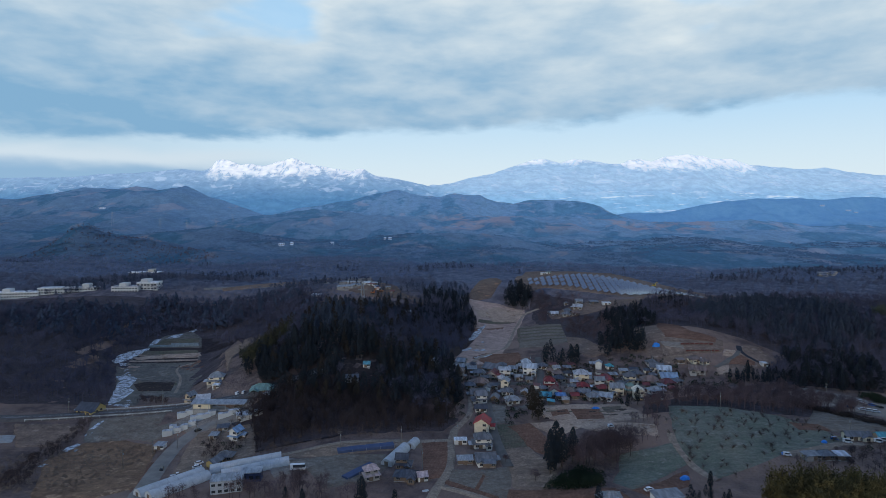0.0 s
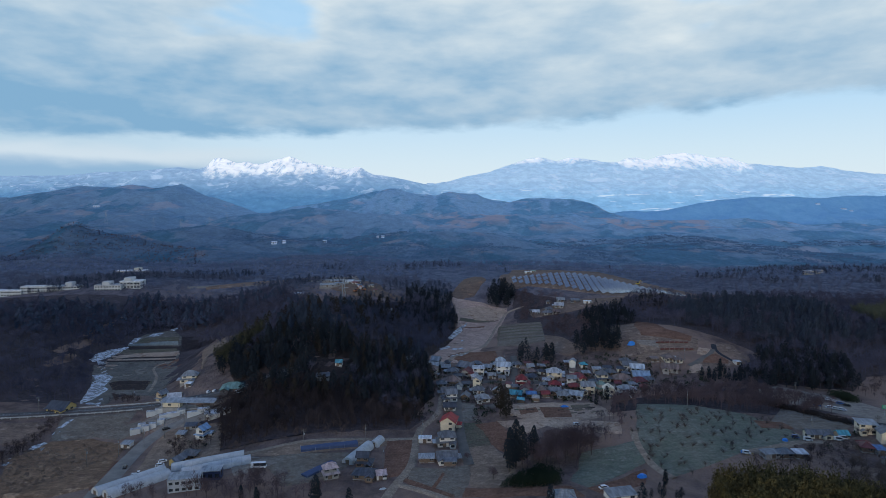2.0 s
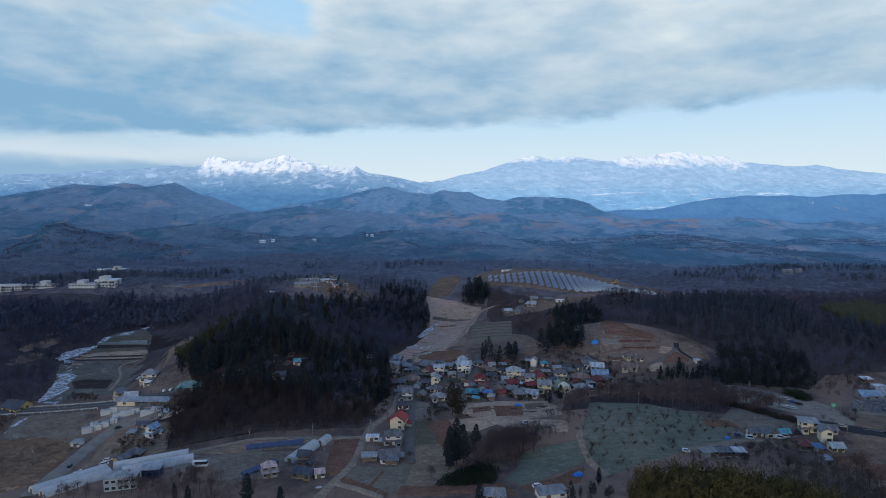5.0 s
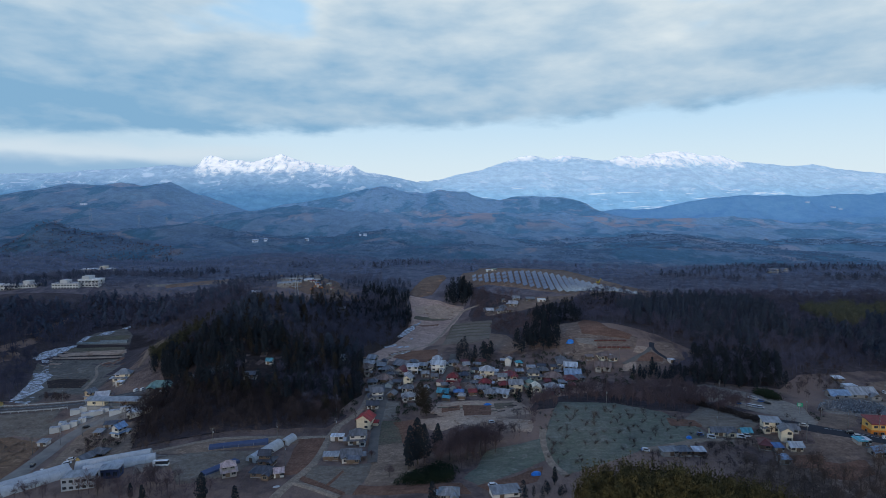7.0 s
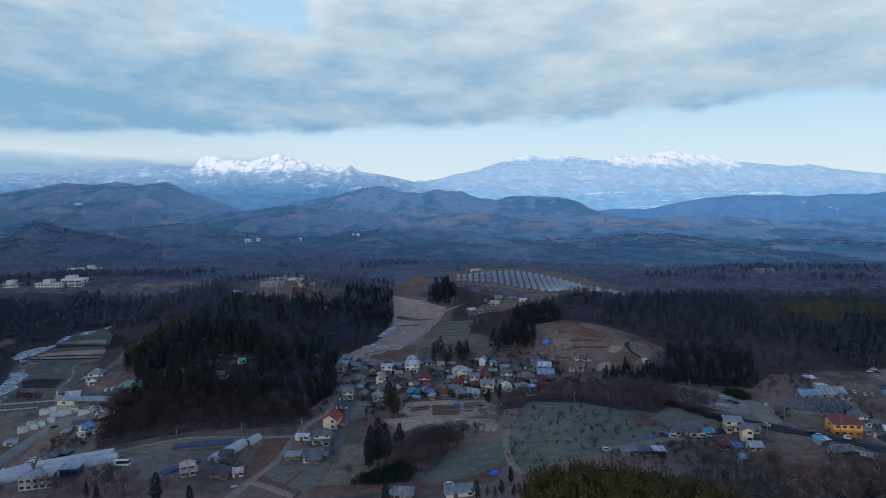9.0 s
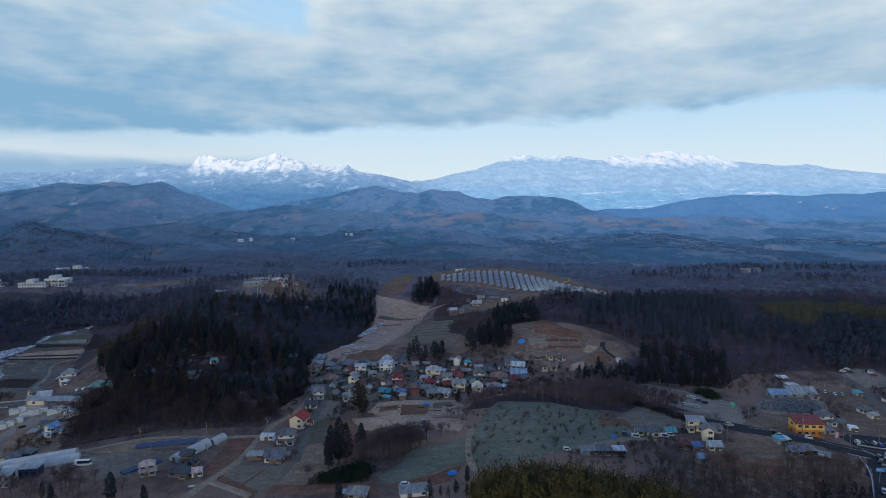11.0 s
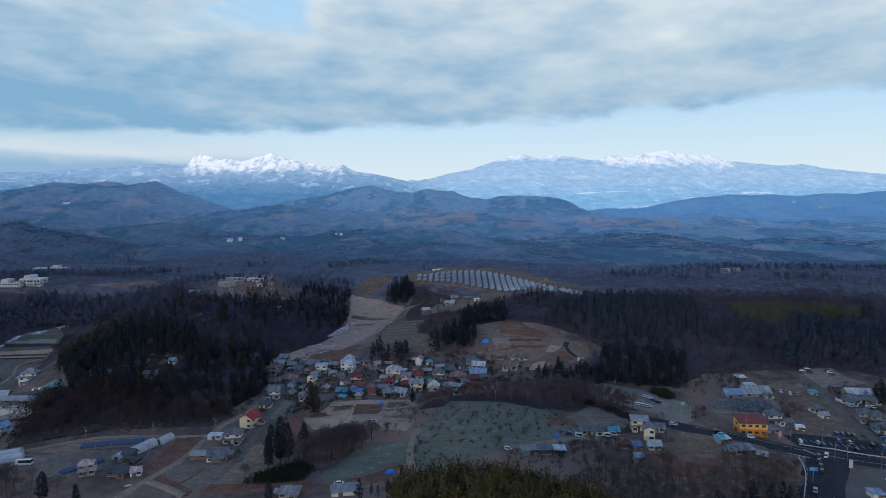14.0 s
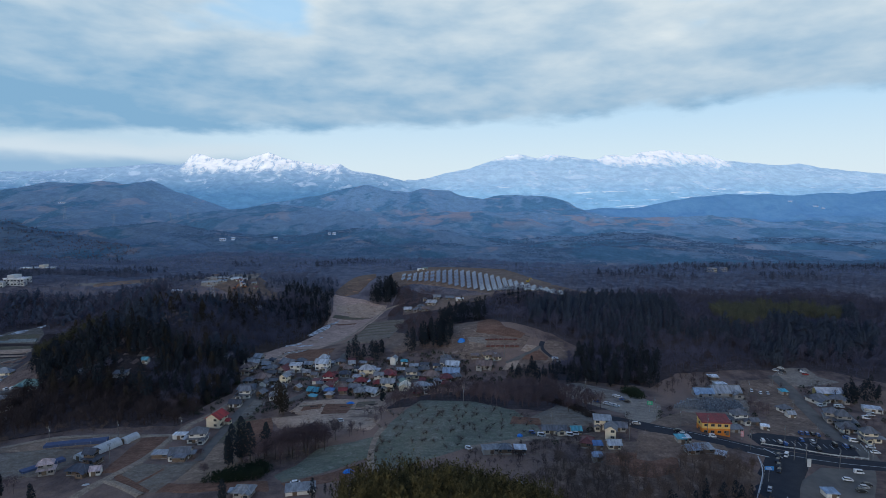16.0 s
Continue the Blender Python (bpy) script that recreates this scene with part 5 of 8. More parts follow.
field("rough_ground", "dark reddish brown earth beside the road", SOIL, [(-139.0, 250.0), (-144.0, 268.0), (-140.0, 270.0), (-133.0, 258.0), (-119.5, 229.0), (-127.0, 227.0)], 0.8)
field("snow_patch", "old snow beside a ditch", SNOWY, [(-187.5, 259.0), (-186.0, 268.0), (-184.2, 268.5), (-185.2, 259.0)])
field("snow_patch", "old snow beside a ditch", SNOWY, [(-189.6, 280.0), (-187.6, 288.0), (-185.6, 287.0), (-187.0, 279.5)])
field("snow_patch", "thin strip of old snow beside a ditch", SNOWY, [(-191.0, 303.0), (-190.6, 313.0), (-188.6, 313.5), (-188.8, 303.5)])
field("snow_patch", "old snow along the paddy edge", SNOWY, [(-260.0, 447.9), (-261.0, 464.7), (-254.6, 479.0), (-248.5, 481.6), (-249.6, 469.0), (-254.2, 451.5), (-256.8, 443.1)])
field("snow_patch", "old snow at the head of the paddies", SNOWY, [(-252.8, 490.1), (-254.4, 501.4), (-251.7, 504.2), (-249.7, 495.2), (-250.2, 489.1)])
field("snow_patch", "old snow at the head of the paddies", SNOWY, [(-245.5, 507.1), (-242.5, 517.1), (-236.5, 520.1), (-236.8, 513.7), (-242.1, 505.2)])
field("snow_patch", "broken old snow beside the stream", SNOWY, [(-207.4, 348.9), (-217.2, 371.9), (-228.3, 396.9), (-231.9, 410.0), (-225.3, 408.9), (-225.9, 402.7), (-220.2, 387.5), (-208.5, 362.0), (-202.0, 347.6)])
field("snow_patch", "broken old snow along the stream", SNOWY, [(-230.9, 410.0), (-238.9, 424.6), (-254.9, 446.4), (-249.2, 447.7), (-234.7, 424.4), (-225.0, 411.6)])
field("snow_patch", "flat pale ice on a wet paddy", SNOWY, [(-199.5, 342.3), (-198.5, 357.0), (-190.1, 344.6), (-189.0, 337.1)])
field("snow_patch", "small old snow patch on a bank", SNOWY, [(-190, 267), (-187, 269), (-184, 263), (-186, 262)])
field("snow_patch", "small old snow patch on a bank", SNOWY, [(-190, 283), (-188, 287), (-186, 282), (-186, 279)])
field("snow_patch", "narrow strip of old snow", SNOWY, [(-189, 297), (-192, 310), (-191, 311), (-189, 307), (-187, 297)])
field("snow_patch", "thin old snow beside the valley fields", SNOWY, [(23.6, 501.0), (33.3, 532.6), (40.9, 550.3), (40.9, 545.3), (32.2, 515.3), (25.7, 497.4)])
field("snow_patch", "thin old snow on the valley fields", SNOWY, [(23.7, 458.6), (36.5, 464.3), (35.3, 455.9), (23.8, 441.8)])
field("snow_patch", "thin old snow on a field strip", SNOWY, [(33.3, 495.5), (42.1, 499.4), (41.0, 493.1), (33.3, 491.0)])
field("brick_field_strip", "darker field strip in the valley", SOIL, [(20.9, 413.3), (32.1, 432.7), (49.2, 424.4), (43.1, 410.7), (28.0, 403.0)])
field("grass_strip", "pale grass along the wooded hill", DRY, [(-171, 447), (-165, 479), (-146, 486), (-129, 481), (-123, 459), (-143, 461), (-155, 447), (-156, 416), (-145, 382)])
field("yard", "pale yard round the halt", GRAVEL, [(-149, 310), (-143, 319), (-127, 320), (-107, 316), (-103, 306), (-121, 303), (-135, 300)])
field("yard", "brown earth round the yellow house", DRY, [(-129, 280), (-130, 300), (-101, 299), (-89, 264), (-104, 259), (-110, 240), (-118, 242)])
field("frosty_field", "pale concrete apron by the greenhouses", GRAVEL, [(-76, 247), (-64, 252), (-56, 248), (-61, 241), (-71, 236)])
field("ploughed_field", "brown strips of garden soil", SOIL, [(72, 318), (88, 317), (86, 300), (72, 301)])
field("paddy_strip", "dark ploughed strip in the paddies", CROP, [(-247.4, 490.8), (-246.8, 503.6), (-216.9, 506.7), (-212.5, 494.9), (-249.1, 486.9)])
field("paddy_strip", "pale stubble strip in the paddies", PALE, [(-246.9, 462.5), (-202.3, 470.8), (-198.0, 464.4), (-247.4, 454.9)])
field("paddy_strip", "dark ploughed strip in the paddies", CROP, [(-249.8, 474.8), (-207.1, 478.2), (-202.8, 471.9), (-247.6, 465.1)])
field("paddy_strip", "pale stubble strip in the paddies", PALE, [(-248.2, 442.1), (-226.9, 449.8), (-224.5, 444.7), (-247.3, 433.0)])
field("paddy_strip", "dark ploughed strip in the paddies", SOIL, [(-207.4, 441.4), (-195.3, 455.0), (-183.8, 437.5), (-189.1, 428.7), (-200.8, 429.8)])
field("paddy_strip", "pale stubble strip in the paddies", FROST, [(-240.9, 428.6), (-223.4, 435.8), (-215.0, 419.2), (-235.5, 413.2)])
field("paddy_strip", "dark ploughed strip by the stream", CROP, [(-217.7, 402.5), (-197.2, 412.8), (-184.3, 392.1), (-205.2, 384.8)])
field("valley_strip", "pale stubble strip in the valley", PALE, [(33.2, 580.0), (57.4, 595.2), (77.0, 585.6), (74.1, 579.3), (34.3, 566.4)])
field("valley_strip", "dark strip of earth in the valley", SOIL, [(31.1, 533.9), (58.5, 547.6), (55.3, 537.6), (29.0, 524.6)])
field("valley_strip", "pale stubble strip in the valley", PALE, [(23.6, 481.6), (51.7, 490.9), (49.4, 476.8), (21.5, 468.1)])
field("valley_strip", "dark ploughed strip in the valley", CROP, [(35.4, 560.0), (71.2, 569.5), (68.1, 561.6), (33.3, 550.8)])
field("village_plot", "brown vegetable plot behind sheds", SOIL, [(60, 315), (70, 318), (70, 310), (60, 307)])
field("village_plot", "dark vegetable rows behind sheds", CROP, [(90, 320), (101, 321), (100, 310), (90, 309)])
field("side_field", "bare reddish earth beside the lane", SOIL, [(34, 295), (46, 299), (51, 281), (49, 258), (44, 263), (41, 270), (38, 287)])
field("terrace", "rough bare terrace above the village", ROUGH, [(99.7, 467.4), (111.2, 449.9), (117.0, 422.0), (125.0, 423.0), (121.0, 413.0), (107.0, 406.0), (96.1, 422.3)])
field("solar_ground", "brown bare ground beside the panels", ROUGH, [(247, 663), (274, 652), (292, 625), (326, 622), (355, 617), (318, 606), (254, 555), (227, 552), (232, 621)])
# beds, bunds, dykes, old snow and lanes
field("paddy_plot", "dark ploughed plot beside low tunnels", LITTER, [(-242.2, 470.1), (-250.3, 483.6), (-205.9, 483.2), (-200.9, 473.8)], 0.3)
field("paddy_bed", "pale raised bed across the paddies", PALE, [(-251.4, 467.3), (-202.1, 471.3), (-200.7, 468.3), (-249.8, 464.5)], 0.3)
field("paddy_bed", "dark furrow between raised beds", LITTER, [(-250.3, 463.9), (-201.4, 467.8), (-200.2, 465.1), (-248.8, 461.4)], 0.3)
field("paddy_bed", "pale raised bed across the paddies", PALE, [(-250.8, 460.1), (-200.1, 464.0), (-198.7, 461.1), (-249.3, 457.5)], 0.3)
field("paddy_bed", "dark furrow between raised beds", LITTER, [(-249.9, 456.9), (-199.4, 460.7), (-198.1, 458.1), (-248.5, 454.6)], 0.3)
field("paddy_bed", "pale raised bed across the paddies", PALE, [(-250.4, 453.2), (-198.0, 457.0), (-196.6, 454.0), (-248.9, 450.7)], 0.3)
field("paddy_bed", "dark furrow between raised beds", LITTER, [(-249.4, 450.1), (-197.4, 453.7), (-196.1, 451.0), (-248.0, 447.8)], 0.3)
field("paddy_bed", "pale raised bed across the paddies", PALE, [(-249.8, 446.3), (-196.0, 449.9), (-194.6, 447.1), (-248.2, 443.8)], 0.3)
field("paddy_bed", "dark furrow between raised beds", LITTER, [(-248.8, 443.1), (-195.4, 446.7), (-194.1, 444.1), (-247.5, 441.0)], 0.3)
field("paddy_bund", "pale bund between wet paddies", PALE, [(-243.0, 432.3), (-208.8, 436.6), (-207.0, 433.4), (-241.2, 429.3)], 0.3)
field("paddy_plot", "grey stubble plot between bunds", PADDY_STUBBLE, [(-216.1, 428.6), (-210.1, 433.5), (-201.5, 420.7), (-209.1, 417.8)], 0.3)
field("paddy_bund", "thin pale bund between wet paddies", PADDY_STUBBLE, [(-224.7, 409.0), (-204.5, 420.7), (-203.2, 418.5), (-222.9, 406.1)], 0.3)
field("paddy_plot", "dark wet plot beside the stream", LITTER, [(-204.1, 378.2), (-216.0, 394.8), (-200.8, 411.7), (-192.6, 408.6), (-181.8, 376.9)], 0.3)
road("farm_lane", "pale track winding through the paddies", TRACK, 1.6, [(-176.1, 370.7), (-182.4, 391.1), (-190.3, 411.3), (-202.2, 428.4), (-207.0, 443.4), (-197.0, 448.4)])
field("snow_patch", "broken old snow along the stream bank", SNOWY, [(-259.6, 443.8), (-262.1, 456.3), (-260.7, 472.8), (-251.4, 482.2), (-250.5, 475.5), (-254.2, 462.7), (-256.0, 453.6)], 0.8)
field("snow_patch", "small patch of old snow on the bank", SNOWY, [(-260.8, 461.6), (-258.9, 475.4), (-255.1, 473.6), (-256.5, 460.5)], 0.8)
field("snow_patch", "broken old snow on a paddy's edge", SNOWY, [(-238.8, 413.9), (-234.1, 417.7), (-222.2, 410.5), (-217.7, 397.5), (-214.8, 386.5), (-216.6, 378.3), (-226.5, 397.7)], 0.8)
field("snow_patch", "broken old snow beside the stream", SNOWY, [(-203.2, 342.6), (-214.2, 364.6), (-215.5, 378.3), (-213.3, 385.1), (-207.6, 379.6), (-205.0, 364.5), (-202.2, 349.0)], 0.8)
field("snow_patch", "old snow at the head of the paddies", SNOWY, [(-253.2, 491.4), (-254.7, 502.2), (-249.6, 503.7), (-248.6, 492.7)], 0.8)
field("snow_patch", "old snow at the wood's edge", SNOWY, [(-246.3, 505.2), (-244.0, 514.3), (-238.0, 518.7), (-235.8, 510.1)], 0.8)
field("snow_patch", "small patch of old snow under trees", SNOWY, [(-235.2, 527.7), (-231.8, 533.7), (-229.3, 530.6), (-231.5, 524.3)], 0.8)
field("snow_patch", "small old snow patch on a bank", SNOWY, [(-186.0, 280.6), (-186.4, 285.0), (-184.1, 284.2), (-183.2, 278.3)], 0.8)
field("snow_patch", "thin old snow along a bank", SNOWY, [(-189.5, 302.0), (-190.9, 309.3), (-189.0, 310.1), (-187.5, 305.2), (-187.0, 297.4)], 0.8)
field("frosted_rim", "pale frosted rim of a fallow field", PADDY_STUBBLE, [(-186.5, 292.5), (-185.7, 296.4), (-175.5, 298.1), (-174.3, 295.3), (-182.8, 291.3)], 0.3)
field("valley_plot", "dark brown ploughed valley plot", SOIL, [(29.8, 393.3), (27.4, 409.8), (37.5, 427.9), (56.8, 429.3), (56.0, 409.3), (47.1, 393.6)], 0.3)
field("valley_plot", "pinkish brown stubble valley plot", VALLEY, [(34.6, 466.5), (36.9, 534.7), (65.8, 544.3), (62.6, 513.1), (54.2, 486.5), (45.1, 461.7)], 0.3)
field("valley_plot", "pinkish bare valley plot", PALE, [(48.5, 561.2), (45.1, 583.0), (81.5, 589.4), (81.9, 580.2), (71.4, 562.6)], 0.3)
field("valley_plot", "pinkish stubble plot in the valley", VALLEY, [(37.1, 543.6), (35.8, 573.3), (43.9, 581.4), (47.2, 557.7)], 0.3)
field("field_dyke", "brown grassy dyke between valley plots", ROUGH, [(39.3, 581.6), (82.6, 587.8), (82.4, 585.8), (39.2, 579.6)], 0.15)
field("field_dyke", "brown grassy dyke between valley plots", ROUGH, [(40.3, 570.7), (79.4, 577.0), (79.1, 574.7), (40.2, 568.6)], 0.15)
field("field_dyke", "brown grassy dyke between valley plots", ROUGH, [(37.1, 553.6), (72.5, 562.0), (72.3, 559.2), (37.2, 551.4)], 0.15)
field("field_dyke", "brown grassy dyke between valley plots", ROUGH, [(35.2, 524.5), (63.7, 528.7), (63.5, 525.3), (35.2, 522.0)], 0.15)
field("field_dyke", "brown grassy dyke between valley plots", ROUGH, [(34.0, 510.4), (60.5, 512.2), (60.4, 508.3), (34.0, 507.5)], 0.15)
field("field_dyke", "brown grassy dyke between valley plots", ROUGH, [(26.6, 482.1), (51.1, 483.1), (50.9, 478.3), (26.6, 478.6)], 0.15)
field("field_dyke", "brown grassy dyke between valley plots", ROUGH, [(23.6, 450.6), (43.3, 449.5), (43.1, 441.5), (23.7, 441.8)], 0.15)
field("field_dyke", "brown grassy dyke between valley plots", ROUGH, [(22.2, 421.6), (37.4, 423.8), (37.4, 420.7), (22.3, 418.4)], 0.15)
field("field_dyke", "brown grassy dyke between valley plots", ROUGH, [(20.9, 404.0), (33.0, 407.2), (33.0, 404.9), (21.0, 401.5)], 0.15)
field("snow_patch", "thin broken snow along a valley dyke", SNOWY, [(22.0, 495.8), (27.9, 519.8), (35.4, 539.6), (38.6, 540.2), (31.0, 515.6), (24.0, 493.7)], 0.5)
field("snow_patch", "thin broken snow along a valley dyke", SNOWY, [(36.4, 498.0), (46.5, 501.3), (46.2, 495.1), (36.8, 494.0)], 0.5)
field("snow_patch", "thin broken snow along a valley dyke", SNOWY, [(14.6, 452.3), (22.4, 468.4), (24.3, 464.4), (16.7, 441.1)], 0.5)
field("snow_patch", "thin broken snow along a valley dyke", SNOWY, [(22.7, 415.8), (31.1, 426.3), (37.5, 427.9), (36.6, 421.9), (24.1, 412.6)], 0.5)
field("nursery_plot", "frosty grey-green nursery plot", FROST, [(61.3, 451.1), (73.3, 543.5), (106.1, 517.4), (98.6, 450.4), (81.8, 440.6)], 0.3)
field("nursery_row", "dark row of low nursery stock", CROP, [(70.8, 538.9), (105.8, 508.3), (105.8, 504.6), (69.9, 535.3)], 0.2)
field("nursery_row", "dark row of low nursery stock", CROP, [(69.9, 527.3), (104.2, 497.3), (104.1, 493.5), (69.1, 523.4)], 0.2)
field("nursery_row", "dark row of low nursery stock", CROP, [(68.9, 515.0), (102.5, 486.2), (102.5, 482.4), (68.1, 510.5)], 0.2)
field("nursery_row", "dark row of low nursery stock", CROP, [(67.8, 500.8), (100.8, 474.4), (100.6, 470.2), (67.0, 495.8)], 0.2)
field("nursery_row", "dark row of low nursery stock", CROP, [(66.7, 485.4), (99.0, 462.3), (98.9, 458.6), (65.8, 480.1)], 0.2)
field("nursery_row", "dark row of low nursery stock", CROP, [(65.4, 468.8), (97.4, 451.5), (97.3, 448.0), (64.6, 463.5)], 0.2)
field("garden_bed", "pale narrow bed beside blue netting", PADDY_STUBBLE, [(-41.1, 248.5), (-37.8, 255.5), (-37.0, 255.6), (-40.1, 248.5)], 0.1)
field("garden_bed", "dark narrow bed beside blue netting", LITTER, [(-39.5, 248.5), (-36.5, 255.6), (-35.7, 255.6), (-38.5, 248.5)], 0.1)
field("garden_bed", "pale narrow bed beside blue netting", PADDY_STUBBLE, [(-38.0, 248.5), (-35.2, 255.6), (-34.5, 255.7), (-37.0, 248.5)], 0.1)
field("garden_bed", "dark narrow bed beside blue netting", LITTER, [(-36.5, 248.5), (-33.9, 255.7), (-33.2, 255.7), (-35.5, 248.5)], 0.1)
field("garden_bed", "pale narrow bed beside blue netting", PADDY_STUBBLE, [(-35.0, 248.6), (-32.7, 255.7), (-31.9, 255.8), (-34.0, 248.6)], 0.1)
field("garden_bed", "dark narrow bed beside blue netting", LITTER, [(-33.5, 248.6), (-31.4, 255.8), (-30.6, 255.9), (-32.5, 248.6)], 0.1)
field("field_strip", "pale strip along a ploughed field", PALE, [(-3.8, 252.5), (-4.9, 270.2), (-4.1, 270.2), (-2.7, 252.5)], 0.1)
field("field_strip", "dark furrow across a frosty field", SOIL, [(12.7, 223.0), (17.0, 237.3), (18.0, 236.2), (14.1, 222.0)], 0.2)
field("field_strip", "dark soil verge of a farm lane", SOIL, [(1.0, 229.2), (1.7, 231.4), (13.1, 223.0), (22.0, 215.9), (20.7, 215.0), (8.8, 221.0)], 0.2)
road("farm_lane", "pale lane round the corner of a frosty field", TRACK, 2.2, [(-2.0, 226.0), (2.8, 224.0), (11.2, 219.1), (20.0, 212.4)])
field("concrete_apron", "pale concrete apron by the greenhouses", ROAD_PALE, [(-67.0, 246.4), (-71.6, 256.0), (-53.2, 249.5), (-55.7, 245.5)], 0.2)
road("farm_lane", "narrow lane behind the cream house", TRACK, 2.0, [(6.2, 290.4), (11.4, 300.7), (15.8, 313.7), (16.4, 330.9), (16.5, 345.3)])
field("rough_ground", "dark reddish soil among scrub", SOIL, [(213.8, 219.8), (216.4, 230.1), (227.1, 232.9), (236.9, 230.3), (234.1, 221.4), (223.3, 217.7)], 1.0)
field("rough_ground", "brown strip at the field's end", SOIL, [(171.4, 270.3), (174.5, 284.1), (187.6, 281.1), (186.9, 271.1)], 0.6)
field("brown_field", "reddish brown earth at the wood's edge", SOIL, [(168.8, 450.7), (179.3, 474.6), (187.6, 430.4), (201.1, 418.9), (197.0, 411.5), (178.7, 415.9), (164.8, 421.5)], 1.0)
field("brown_field", "grey trodden strip across the slope", GRAVEL, [(158.9, 408.1), (157.7, 415.3), (172.9, 411.1), (170.6, 401.9)], 0.6)
field("earth_patch", "reddish earth between two lanes", SOIL, [(193.6, 382.6), (199.0, 391.0), (208.1, 395.7), (213.0, 387.0), (210.1, 382.0)], 0.6)
field("earth_patch", "pale dry grass beside a lane", PALE, [(179.2, 370.2), (184.1, 379.7), (192.1, 381.1), (188.1, 369.7)], 0.6)
field("earth_patch", "pale dry grass above a lane", PALE, [(195.0, 394.5), (199.9, 402.4), (206.3, 401.6), (200.3, 393.4)], 0.6)
field("earth_patch", "dry brown grass beside the white shed", DRY, [(211.7, 403.9), (215.6, 409.3), (221.9, 402.2), (223.2, 389.8), (216.7, 392.1)], 0.6)
road("side_road", "dark lane up to the wood", ASPHALT, 2.6, [(222.1, 375.3), (218.1, 382.9), (213.2, 390.9), (209.3, 397.4), (209.6, 403.6), (213.0, 408.9)])
road("side_road", "dark lane between earth patches", ASPHALT_OLD, 2.2, [(209.4, 401.3), (202.8, 393.6), (195.3, 388.6), (189.3, 382.6), (182.3, 378.3)])
field("plateau_road", "pale road across the wooded plateau", ROAD_PALE, [(-261.5, 627.5), (-227.8, 637.9), (-186.3, 644.8), (-148.9, 668.5), (-112.4, 725.6), (-115.7, 739.9), (-158.5, 700.3), (-191.2, 658.3), (-230.8, 644.9), (-263.4, 631.4)], 0.4)
# ---- houses ----
house(20.4, 290.1, 80, 8.1, 7.3, 3, "gable", "red", "cream")
house(8.5, 273.8, 0, 6.3, 4.0, 1, "flat", "white", "white")
house(18.7, 269.7, 5, 8.4, 6.3, 2, "hip", "slate", "white")
house(18.9, 250.6, 5, 8.4, 6.3, 1, "gable", "slate", "white")
house(20.3, 246.5, 5, 5.5, 4.0, 1, "shed", "slate", "brown")
house(9.8, 250.5, 3, 6.7, 4.0, 1, "shed", "grey", "brown")
house(20.7, 339.6, 10, 8.6, 6.4, 1, "gable", "slate", "grey")
house(21.1, 329.7, 5, 8.3, 6.2, 2, "gable", "slate", "white")
house(21.1, 316.0, 5, 6.2, 4.7, 1, "gable", "dark", "white")
house(30.6, 333.4, 80, 5.5, 4.1, 1, "gable", "slate", "brown")
house(39.0, 354.8, 75, 5.8, 4.4, 3, "gable", "bluegrey", "cream")
house(39.0, 344.2, 5, 6.5, 4.9, 1, "hip", "slate", "white")
house(40.5, 330.4, 10, 7.5, 5.6, 1, "hip", "bluegrey", "white")
house(61.1, 336.7, -15, 6.4, 4.8, 1, "gable", "teal", "brown")
house(62.6, 327.1, 80, 4.3, 4.0, 1, "shed", "teal", "brown")
house(70.3, 337.0, 0, 5.9, 4.4, 1, "shed", "blue", "brown")
house(67.7, 355.6, -10, 8.3, 6.2, 2, "hip", "darkred", "white")
house(67.8, 345.1, 80, 6.7, 5.1, 1, "gable", "darkred", "white")
house(77.5, 343.8, 70, 6.7, 5.0, 1, "hip", "brown", "grey")
house(87.5, 353.5, -10, 7.1, 5.4, 1, "hip", "darkred", "white")
house(85.4, 342.5, -10, 6.5, 4.9, 1, "gable", "slate", "brown")
house(89.2, 335.1, 5, 6.6, 4.9, 1, "hip", "bluegrey", "grey")
house(96.9, 334.9, -25, 7.0, 5.2, 1, "gable", "lightblue", "white")
house(98.4, 356.0, 0, 5.4, 4.1, 3, "gable", "bluegrey", "white")
house(98.9, 349.6, 5, 6.2, 4.6, 1, "hip", "darkred", "brown")
house(105.3, 343.6, -5, 7.8, 5.9, 3, "gable", "bluegrey", "cream")
house(114.1, 345.4, 10, 5.0, 4.0, 2, "hip", "green", "grey")
house(116.1, 335.1, 85, 7.6, 5.7, 3, "gable", "sand", "cream")
house(126.1, 335.4, 10, 7.6, 5.7, 3, "hip", "bluegrey", "white")
house(119.8, 361.5, 5, 8.4, 6.3, 2, "hip", "slate", "cream")
house(131.8, 360.4, -5, 10.4, 7.8, 1, "hip", "brown", "grey")
house(144.9, 364.3, -8, 9.9, 7.4, 1, "gable", "skyblue", "white")
house(141.3, 356.1, 5, 7.4, 5.6, 1, "hip", "darkred", "grey")
house(104.2, 364.8, 0, 9.0, 6.7, 1, "hip", "red", "cream")
house(89.7, 367.6, -6, 9.0, 6.8, 3, "hip", "lightgrey", "cream")
house(82.3, 375.9, 10, 5.0, 4.0, 1, "hip", "dark", "white")
house(76.0, 375.8, 5, 6.2, 4.6, 1, "hip", "brown", "cream")
house(75.2, 366.6, 5, 6.7, 5.0, 1, "hip", "dark", "grey")
house(77.0, 385.8, 10, 4.6, 4.0, 1, "gable", "grey", "white")
house(58.1, 380.1, -10, 8.6, 6.5, 3, "gable", "lightblue", "white")
house(49.2, 369.7, 0, 5.1, 4.0, 1, "gable", "grey", "grey")
